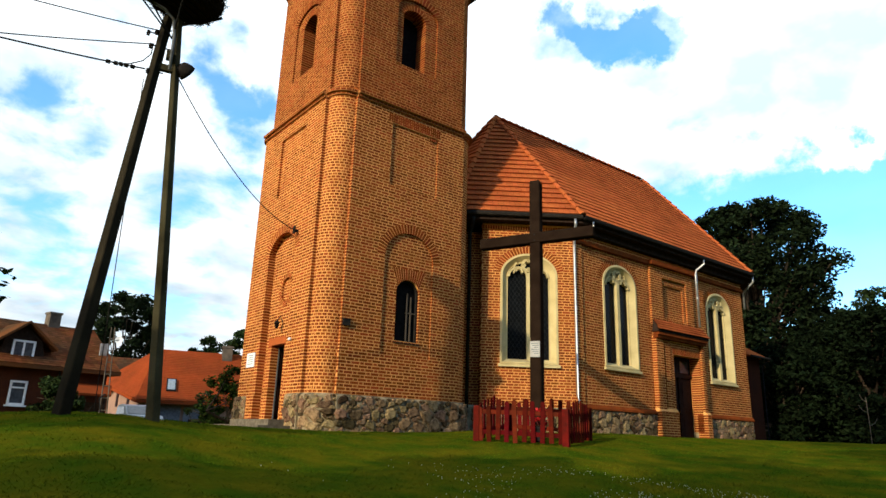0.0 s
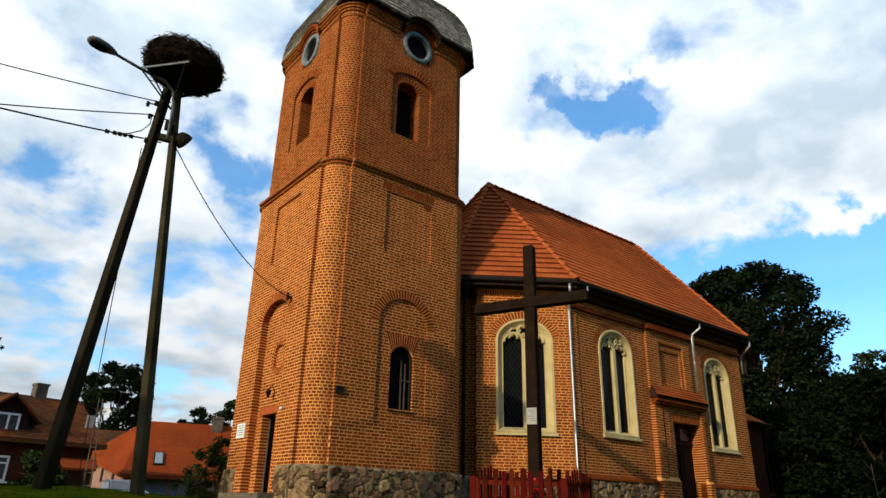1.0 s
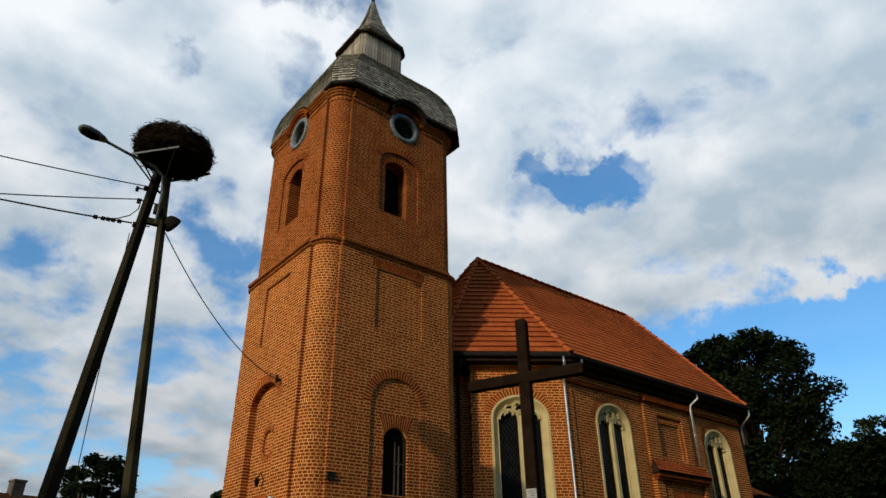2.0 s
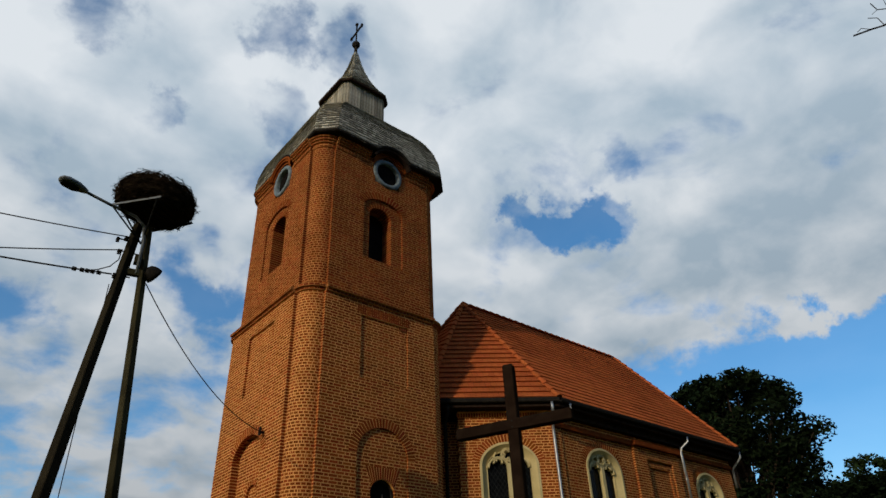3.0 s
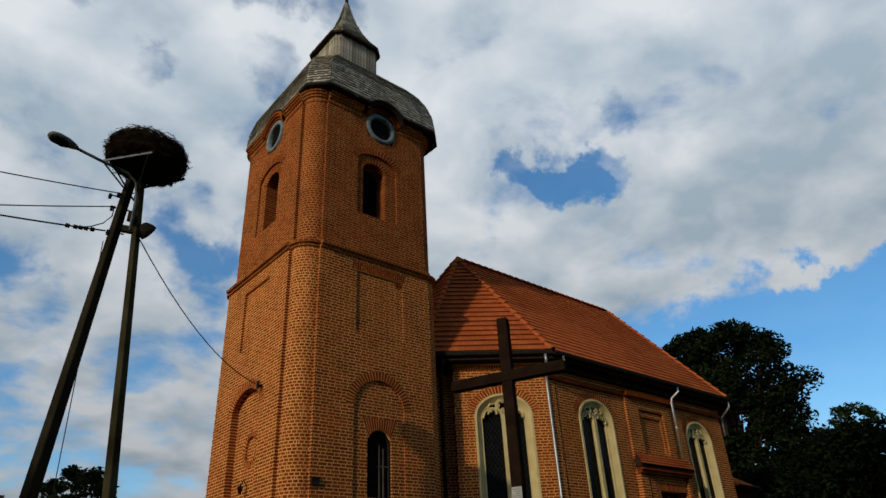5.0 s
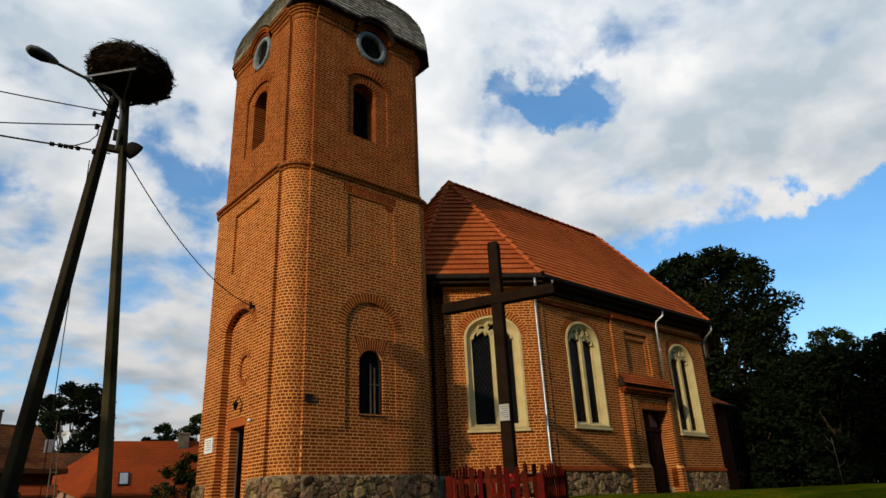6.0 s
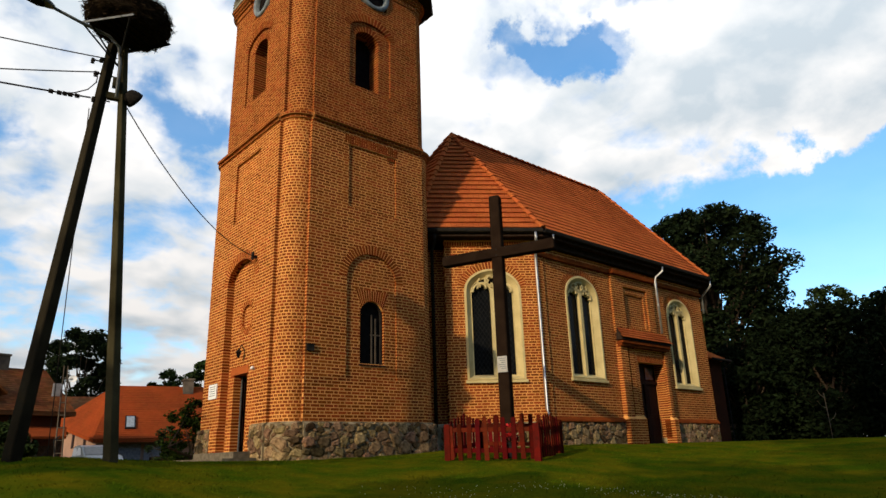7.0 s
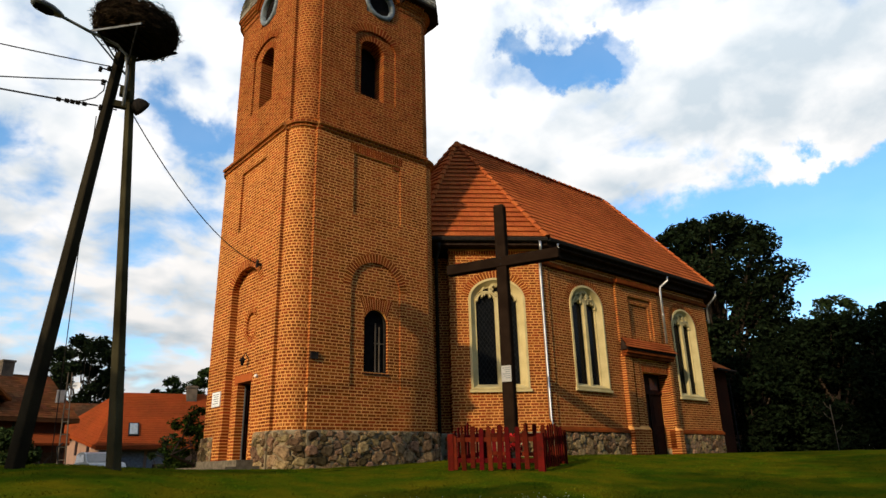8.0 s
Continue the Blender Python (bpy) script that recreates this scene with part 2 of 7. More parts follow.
class Shape:
    """Gathers boxes, tubes and rings in world metres into one mesh."""

    def __init__(self):
        self.v, self.f = [], []

    def add(self, verts, faces):
        n = len(self.v)
        self.v += [tuple(p) for p in verts]
        self.f += [tuple(i + n for i in f) for f in faces]
        return self

    def hexa(self, p):
        """Eight corners: the bottom four round, then the top four."""
        return self.add(p, [(3, 2, 1, 0), (4, 5, 6, 7), (0, 1, 5, 4), (1, 2, 6, 5), (2, 3, 7, 6), (3, 0, 4, 7)])

    def box(self, lo, hi, m=None):
        x0, y0, z0 = lo
        x1, y1, z1 = hi
        p = [Vector(c) for c in ((x0, y0, z0), (x1, y0, z0), (x1, y1, z0), (x0, y1, z0), (x0, y0, z1), (x1, y0, z1), (x1, y1, z1), (x0, y1, z1))]
        return self.hexa([m @ c for c in p] if m else p)

    def rod(self, a, b, r0, r1=None, n=8, caps=True):
        a, b = Vector(a), Vector(b)
        r1 = r0 if r1 is None else r1
        q = (b - a).to_track_quat("Z", "Y")
        ring = lambda c, r: [c + q @ Vector((r * math.cos(2 * math.pi * i / n), r * math.sin(2 * math.pi * i / n), 0)) for i in range(n)]
        f = [(i, (i + 1) % n, n + (i + 1) % n, n + i) for i in range(n)]
        if caps:
            f += [tuple(range(n - 1, -1, -1)), tuple(range(n, 2 * n))]
        return self.add(ring(a, r0) + ring(b, r1), f)

    def line(self, pts, r, n=6):
        for a, b in zip(pts, pts[1:]):
            self.rod(a, b, r, n=n)
        return self

    def tube(self, pts, r, n=8):
        """One continuous bent tube."""
        pts = [Vector(p) for p in pts]
        loops = []
        for i, p in enumerate(pts):
            d = (pts[min(i + 1, len(pts) - 1)] - pts[max(i - 1, 0)]).normalized()
            s = d.cross(Vector((0.31, 0.17, 0.93))).normalized()
            t = s.cross(d)
            loops.append([p + s * (r * math.cos(2 * math.pi * k / n)) + t * (r * math.sin(2 * math.pi * k / n)) for k in range(n)])
        return self.rings(loops, cap0=True, cap1=True)

    def rings(self, loops, closed=True, cap0=False, cap1=False):
        """Skins a list of point loops of equal length."""
        n = len(loops[0])
        f = []
        for k in range(len(loops) - 1):
            for i in range(n if closed else n - 1):
                j = (i + 1) % n
                f.append((k * n + i, k * n + j, (k + 1) * n + j, (k + 1) * n + i))
        if cap0:
            f.append(tuple(range(n - 1, -1, -1)))
        if cap1:
            f.append(tuple(range((len(loops) - 1) * n, len(loops) * n)))
        return self.add([p for l in loops for p in l], f)

    def part(self, name, mat, parent=None, label="", smooth=False, kind=""):
        ob = new(name, mesh_of(name, self.v, self.f, mat, smooth))
        if parent:
            attach(ob, parent)
        return tagged(ob, label, kind=kind)


def single(name, label, category, shape, mat, at, smooth=False, kind="", group=""):
    """A thing of one mesh, with its origin at its base."""
    s = [tuple(Vector(p) - Vector(at)) for p in shape.v]
    ob = new(name, mesh_of(name, s, shape.f, mat, smooth))
    ob.matrix_world = Matrix.Translation(at)
    return tagged(ob, label, category, group, kind)


# ---- brickwork ----
COURSE, JOINT = 0.083, 0.024


def cut(spans, lo, hi):
    out = []
    for a, b in spans:
        if hi <= a or lo >= b:
            out.append((a, b))
        else:
            if lo - a > 0.01:
                out.append((a, lo))
            if b - hi > 0.01:
                out.append((hi, b))
    return out


def arch_half(z, w, foot, spring, rise):
    """Half the width of an arched opening at height z, 0 outside it."""
    if z < foot or z > spring + rise:
        return 0.0
    return w if z <= spring else w * math.sqrt(max(0.0, 1 - ((z - spring) / rise) ** 2))


class Brickwork:
    def __init__(self, seed=1):
        self.core, self.bricks, self.rnd, self.singles = Shape(), Shape(), random.Random(seed), []

    def layer(self, at, u0, u1, z0, z1, openings=(), only=None, depth=0.0, thick=0.35, headers=False, pick=None, bricks=True):
        """Courses between heights z0 and z1: at(u, d, z) gives the place; openings and only are (centre, half, foot, spring, rise)."""
        rows = round((z1 - z0) / COURSE)
        h = (z1 - z0) / rows
        for k in range(rows):
            a, b = z0 + k * h, z0 + (k + 1) * h
            spans = [(u0, u1)]
            if only:
                c, w, foot, spring, rise = only
                x = arch_half(max(a, foot), w, foot, spring, rise)
                if x <= 0.02 or a + 0.5 * h < foot:
                    continue
                spans = [(c - x, c + x)]
            for c, w, foot, spring, rise in openings:
                x = arch_half(a + 0.5 * h if b <= spring + 0.01 else a, w, foot, spring, rise)
                if x > 0:
                    spans = cut(spans, c - x, c + x)
            for s0, s1 in spans:
                n = max(1, math.ceil((s1 - s0) / 0.12)) if headers else 1
                for i in range(n):
                    t0, t1 = s0 + 0.003, s1 - 0.003
                    p, q = t0 + (t1 - t0) * i / n, t0 + (t1 - t0) * (i + 1) / n
                    f, g = depth - 0.0015, depth - thick
                    self.core.hexa([at(p, f, a), at(q, f, a), at(q, g, a), at(p, g, a), at(p, f, b), at(q, f, b), at(q, g, b), at(p, g, b)])
                if bricks:
                    self.course(at, s0, s1, a, h, k, depth, thick, headers, pick)

    def course(self, at, s0, s1, a, h, k, depth, thick, headers, pick):
        rnd = self.rnd
        lengths = (0.131, 0.131) if headers else (0.262, 0.131)
        pos = s0 - (0.0 if k % 2 else (0.065 if headers else 0.196)) - (0.03 if k % 3 == 0 else 0)
        i = 0
        while pos < s1 - 0.02:
            size = lengths[i % 2]
            i += 1
            p, q = max(pos, s0), min(pos + size, s1)
            full = pos >= s0 and pos + size <= s1
            pos += size
            if q - p < 0.035:
                continue
            first, last = p <= s0 + 0.001, q >= s1 - 0.001
            p, q = p + (0 if first else JOINT * 0.5), q - (0 if last else JOINT * 0.5)
            lo, hi = a + JOINT * 0.5 + rnd.uniform(-0.001, 0.001), a + h - JOINT * 0.5
            d = depth + rnd.uniform(0.0, 0.0025)
            if pick and full and pick(0.5 * (p + q), a):
                self.singles.append((at, 0.5 * (p + q), d, 0.5 * (lo + hi), size))
                continue
            f, g = d, depth - (thick - 0.01 if (first or last) and not headers else 0.012)
            self.bricks.add([at(p, f, lo), at(q, f, lo), at(q, f, hi), at(p, f, hi), at(p, g, lo), at(q, g, lo), at(q, g, hi), at(p, g, hi)],
                            [(0, 1, 2, 3), (1, 0, 4, 5), (2, 1, 5, 6), (3, 2, 6, 7), (0, 3, 7, 4)])

    def voussoirs(self, at, c, w, spring, rise, depth=0.0, length=0.25, proud=0.006, start=0.0, reach=0.1):
        """A ring of bricks on edge over an arch."""
        n = max(7, round(math.pi * 0.5 * (w + rise) * (1 - start) / 0.08))
        loops = []
        for i in range(25):
            t = math.pi * (start / 2 + (1 - start) * i / 24)
            loops.append([at(c + (w + k) * math.cos(t), depth + d, spring + (rise + k) * math.sin(t)) for k, d in ((0.004, -reach), (0.004, proud - 0.003), (length, proud - 0.003), (length, -reach))])
        self.core.rings(loops, cap0=True, cap1=True)
        for i in range(n):
            t0 = math.pi * (start / 2 + (1 - start) * (i + 0.12) / n)
            t1 = math.pi * (start / 2 + (1 - start) * (i + 0.88) / n)
            pts = []
            for d in (depth + proud + self.rnd.uniform(0, 0.003), depth - reach):
                for t, k in ((t0, 0), (t1, 0), (t1, length), (t0, length)):
                    pts.append(at(c + (w + k) * math.cos(t), d, spring + (rise + k) * math.sin(t)))
            self.bricks.add(pts, [(0, 1, 2, 3), (1, 0, 4, 5), (2, 1, 5, 6), (3, 2, 6, 7), (0, 3, 7, 4)])

    def fan(self, at, c, w, spring, rise, top_w, top_z, depth=0.0, reach=0.25):
        """A splayed fan of bricks over a small arch, with a level top."""
        n = round(2 * top_w / 0.085)
        low = lambda k: (c - w * math.cos(math.pi * (0.14 + 0.72 * k)), spring + rise * math.sin(math.pi * (0.14 + 0.72 * k)))
        high = lambda k: (c + top_w * (2 * k - 1), top_z)
        for k0, k1, proud, shape in [(i / 12, (i + 1) / 12, 0.003, self.core) for i in range(12)] + [((i + 0.13) / n, (i + 0.87) / n, 0.007, self.bricks) for i in range(n)]:
            pts = [at(u, d, z) for d in (depth + proud, depth - reach) for u, z in (low(k0), low(k1), high(k1), high(k0))]
            shape.add(pts, [(0, 1, 2, 3), (1, 0, 4, 5), (2, 1, 5, 6), (3, 2, 6, 7), (0, 3, 7, 4)])

    def soldiers(self, at, u0, u1, z0, z1, depth=0.0, proud=0.006):
        """A band of bricks standing on end."""
        n = max(1, round((u1 - u0) / 0.08))
        for i in range(n):
            p, q = u0 + (u1 - u0) * i / n, u0 + (u1 - u0) * (i + 1) / n
            f, g = depth + proud - 0.003, depth - 0.012
            self.core.add([at(p, f, z0 - 0.008), at(q, f, z0 - 0.008), at(q, f, z1 + 0.008), at(p, f, z1 + 0.008), at(p, g, z0 - 0.008), at(q, g, z0 - 0.008), at(q, g, z1 + 0.008), at(p, g, z1 + 0.008)], [(0, 1, 2, 3), (1, 0, 4, 5), (3, 2, 6, 7)])
            p, q = u0 + (u1 - u0) * (i + 0.12) / n, u0 + (u1 - u0) * (i + 0.88) / n
            f, g = depth + proud + self.rnd.uniform(0, 0.003), depth - 0.012
            self.bricks.add([at(p, f, z0), at(q, f, z0), at(q, f, z1), at(p, f, z1), at(p, g, z0), at(q, g, z0), at(q, g, z1), at(p, g, z1)],
                            [(0, 1, 2, 3), (1, 0, 4, 5), (2, 1, 5, 6), (3, 2, 6, 7), (0, 3, 7, 4)])

    def finish(self, parent, label="", joint=None, brick=None):
        core = self.core.part("wall", joint or MORTAR, parent, label)
        self.bricks.part("brickwork", brick or BRICK, core, kind="stuff")
        shared = {}
        for at, u, d, z, size in self.singles:
            if size not in shared:
                x, y, t = size / 2 - JOINT / 2, (COURSE - JOINT) / 2, 0.014
                s = Shape().hexa([(-x, -t, -y), (x, -t, -y), (x, 0, -y), (-x, 0, -y), (-x, -t, y), (x, -t, y), (x, 0, y), (-x, 0, y)])
                shared[size] = mesh_of("brick", s.v, s.f, BRICK_ONE)
            o = Vector(at(u, d, z))
            ey = (Vector(at(u, d + 0.01, z)) - o).normalized()
            ex = ey.cross(Vector((0, 0, 1)))
            m = Matrix((ex, ey, Vector((0, 0, 1)))).transposed().to_4x4()
            m.translation = o
            ob = new("brick", shared[size])
            ob.matrix_world = m
            attach(ob, core)
        return core


CHIMNEY = material("sooty_chimney", (0.12, 0.095, 0.07), 0.9, spots=(0.06, 0.05, 0.04), scale=2, fine=20)


# ---- ground ----
def ramp01(x, a, b):
    t = min(1.0, max(0.0, (x - a) / (b - a)))
    return t * t * (3 - 2 * t)


def ground_z(x, y):
    r = math.hypot(x, y)
    az = math.degrees(math.atan2(x, y))
    edge = 11.8 + 5.2 * ramp01(az, 12, 46) + 7 * ramp01(az, 46, 72)
    q = r / edge
    f = q if q < 0.8 else 0.8 + 0.2 * math.sin(min(1.0, (q - 0.8) / 0.314) * math.pi / 2) if q < 1.114 else 1.0
    side = ramp01(az, -75, -35) * (1 - ramp01(az, 110, 150))
    z = (1.62 + 0.15 * ramp01(az, 30, 50) + 0.15 * math.exp(-((az - 11) / 7.5) ** 2)) * f * side
    # beyond the brow the mound falls to the village road
    fall = ramp01(r, 14.5, 25) * (1 - ramp01(az, 21, 24.5))
    z -= 0.60 * fall * side
    z -= 0.8 * ramp01(r, 40, 120) * ramp01(az, 24, 60)
    return z + 0.05 * noise.noise((x * 0.35, y * 0.35, 0)) * side + 0.022 * noise.noise((x * 1.7, y * 1.7, 3)) + 0.016 * noise.noise((x * 4.1, y * 4.1, 6))


def build_ground():
    radii = [0.25 * i for i in range(90)] + [22.5 + 0.9 * i for i in range(16)] + [36 * 1.18 ** i for i in range(1, 26)]
    n = 360
    s = Shape()
    v, f = [(0, 0, ground_z(0.001, 0))], []
    for k, r in enumerate(radii[1:]):
        for i in range(n):
            a = 2 * math.pi * i / n
            x, y = r * math.sin(a), r * math.cos(a)
            v.append((x, y, ground_z(x, y)))
    for i in range(n):
        f.append((0, 1 + (i + 1) % n, 1 + i))
    for k in range(len(radii) - 2):
        for i in range(n):
            j = (i + 1) % n
            f.append((1 + k * n + i, 1 + k * n + j, 1 + (k + 1) * n + j, 1 + (k + 1) * n + i))
    s.add(v, f)
    ob = s.part("ground", GRASS, smooth=True)
    return tagged(ob, "mown green grass mound sloping up to the church", "ground", kind="structure")


build_ground()

# ---- church tower ----
X0, X1, Y0, Y1 = 7.50, 12.64, 14.40, 19.65
MX, MY = 10.25, 16.93
NOTCH = 0.09


def side_maps(x0, x1, y0, y1):
    """For each side of a square tower: place of (u, d, z), with u along x or y."""
    return {"s": lambda u, d, z: (u, y0 - d, z), "n": lambda u, d, z: (u, y1 + d, z),
            "w": lambda u, d, z: (x0 - d, u, z), "e": lambda u, d, z: (x1 + d, u, z)}


def corner_map(cx, cy, r, a0):
    return lambda u, d, z: (cx + (r + d) * math.cos(a0 + u / r), cy + (r + d) * math.sin(a0 + u / r), z)


def loop_round(x0, x1, y0, y1, r, off, notch=NOTCH, n=7):
    """A closed line round the tower with quarter-round corners set back by a notch."""
    pts = []
    for cx, cy, a0 in ((x0 + r, y0 + r, math.pi), (x1 - r, y0 + r, 1.5 * math.pi), (x1 - r, y1 - r, 0.0), (x0 + r, y1 - r, 0.5 * math.pi)):
        ex0, ey0 = math.cos(a0), math.sin(a0)
        ex1, ey1 = math.cos(a0 + math.pi / 2), math.sin(a0 + math.pi / 2)
        pts.append((cx + ex0 * (r + off), cy + ey0 * (r + off)))
        for i in range(n + 1):
            a = a0 + math.pi / 2 * i / n
            pts.append((cx + (r - notch + off) * math.cos(a), cy + (r - notch + off) * math.sin(a)))
        pts.append((cx + ex1 * (r + off), cy + ey1 * (r + off)))
    return pts


def moulding(loop, profile):
    s = Shape()
    s.rings([[(x, y, z) for x, y in loop(off)] for off, z in profile])
    return s


def stone_course(parent, at, length, z_low, z_top, seed, lift=0.0):
    """A rubble plinth: rounded field stones bedded in mortar, each one its own mesh."""
    rnd = random.Random(seed)
    kinds = []
    for k in range(9):
        s = Shape()
        n, m = 7, 2
        loops = []
        for j in range(m + 1):
            t = j / m
            sz = (1.0, 0.95, 0.62)[j]
            loops.append([])
            for i in range(n):
                a = 2 * math.pi * i / n
                rr = 1.0 + 0.15 * math.sin(3 * a + k) + 0.13 * math.sin(2 * a + 2.1 * k) + 0.06 * math.sin(5 * a + 3.3 * k)
                sq = max(abs(math.cos(a)), abs(math.sin(a))) ** -0.75
                loops[-1].append((0.5 * rr * sq * math.cos(a) * sz, t, 0.5 * rr * sq * math.sin(a) * sz))
        s.rings(loops, cap1=True)
        kinds.append(mesh_of("stone", s.v, s.f, STONE))
    placed = []
    tries = int(length * 420)
    for size in (0.38, 0.27, 0.19, 0.14, 0.10, 0.075):
        for _ in range(tries // (8 if size > 0.25 else 4)):
            w = size * rnd.uniform(0.85, 1.25)
            h = w * rnd.uniform(0.55, 0.85)
            c = rnd.uniform(w * 0.36, max(0.01 + w * 0.36, length - w * 0.36))
            base = z_low(c) - 0.12
            zc = rnd.uniform(base + h / 2, z_top - h / 2 - 0.01)
            if size > 0.3 and zc > base + 0.62 * (z_top - base):
                continue
            if any(((c - u) / (0.5 * (w + w2))) ** 2 + ((zc - z2) / (0.5 * (h + h2))) ** 2 < 0.74 for u, z2, w2, h2 in placed):
                continue
            placed.append((c, zc, w, h))
    for c, zc, w, h in placed:
        o = Vector(at(c, -0.012, zc))
        ex = (Vector(at(c + 0.01, -0.012, zc)) - o).normalized()
        ey = (Vector(at(c, 0.01, zc)) - o).normalized()
        ez = ex.cross(ey)
        rot = Matrix.Rotation(rnd.uniform(-0.6, 0.6), 4, "Y")
        m = Matrix((ex, ey, ez)).transposed().to_4x4() @ rot @ Matrix.Diagonal((w * 1.02, rnd.uniform(0.03, 0.05 + 0.08 * w), h * 1.04, 1))
        m.translation = o
        ob = new("stone", kinds[rnd.randrange(9)])
        ob.matrix_world = m
        attach(ob, parent)


def lower_stage(tower):
    b = Brickwork(3)
    R = 0.635
    at = side_maps(X0, X1, Y0, Y1)
    z0, z1 = 2.50, 10.60
    mid_s = 10.15
    south = [(mid_s, 0.82, 3.58, 6.25, 0.76), (10.17, 0.83, 8.25, 10.17, 0.001)]
    near = lambda u, z: u < 10.4 and z < 3.55
    b.layer(at["s"], X0 + R, X1 - R, z0, z1, south, pick=near)
    b.layer(at["s"], 0, 0, z0, z1, [(10.18, 0.39, 3.97, 5.32, 0.37)], only=south[0], depth=-0.045, thick=0.27)
    b.layer(at["s"], 0, 0, z0, z1, only=south[1], depth=-0.045, thick=0.27)
    b.voussoirs(at["s"], mid_s, 0.82, 6.25, 0.76)
    b.fan(at["s"], 10.18, 0.39, 5.32, 0.37, 0.56, 5.98, depth=-0.045)
    b.soldiers(at["s"], 9.20, 11.08, 10.20, 10.46, proud=0.001)
    b.soldiers(at["s"], 10.68, 11.00, 10.06, 10.16, proud=-0.02)
    mid_w = 16.95
    west = [(mid_w, 0.86, 1.55, 6.40, 0.62), (mid_w, 0.78, 8.25, 10.12, 0.001)]
    b.layer(at["w"], Y0 + R, Y1 - R, z0, z1, west)
    b.layer(at["w"], 0, 0, 1.72, z1, [(17.03, 0.41, 1.5, 3.86, 0.001), (16.84, 0.29, 5.05, 5.40, 0.34)], only=west[0], depth=-0.20, thick=0.25)
    b.layer(at["w"], 0, 0, z0, z1, only=west[1], depth=-0.065, thick=0.27)
    b.layer(at["w"], 0, 0, 5.0, 5.9, only=(16.84, 0.30, 5.0, 5.40, 0.36), depth=-0.26, thick=0.1)
    b.voussoirs(at["w"], mid_w, 0.86, 6.40, 0.62)
    b.voussoirs(at["w"], 16.84, 0.34, 5.40, 0.34, depth=-0.20, length=0.13)
    b.voussoirs(lambda u, d, z: at["w"](u, d, 10.80 - z), 16.84, 0.34, 5.40, 0.34, depth=-0.20, length=0.13)
    # flanks of the door recess down to the threshold
    b.layer(at["w"], 15.80, mid_w - 0.86, 1.42, 2.5, thick=0.3, depth=0.03)
    b.layer(at["w"], mid_w + 0.86, 18.30, 1.42, 2.5, thick=0.3, depth=0.03)
    b.layer(at["n"], X0 + R, X1 - R, z0, z1)
    b.layer(at["e"], Y0 + R, Y1 - R, z0, z1, bricks=False)
    r = R - NOTCH
    for cx, cy, a0 in ((X0 + R, Y0 + R, math.pi), (X1 - R, Y0 + R, 1.5 * math.pi), (X0 + R, Y1 - R, 0.5 * math.pi), (X1 - R, Y1 - R, 0)):
        b.layer(corner_map(cx, cy, r, a0), 0, r * math.pi / 2, z0, z1, headers=True, thick=0.3)
    b.finish(tower, "orange-brown brick walls with rounded corners and blind arches")


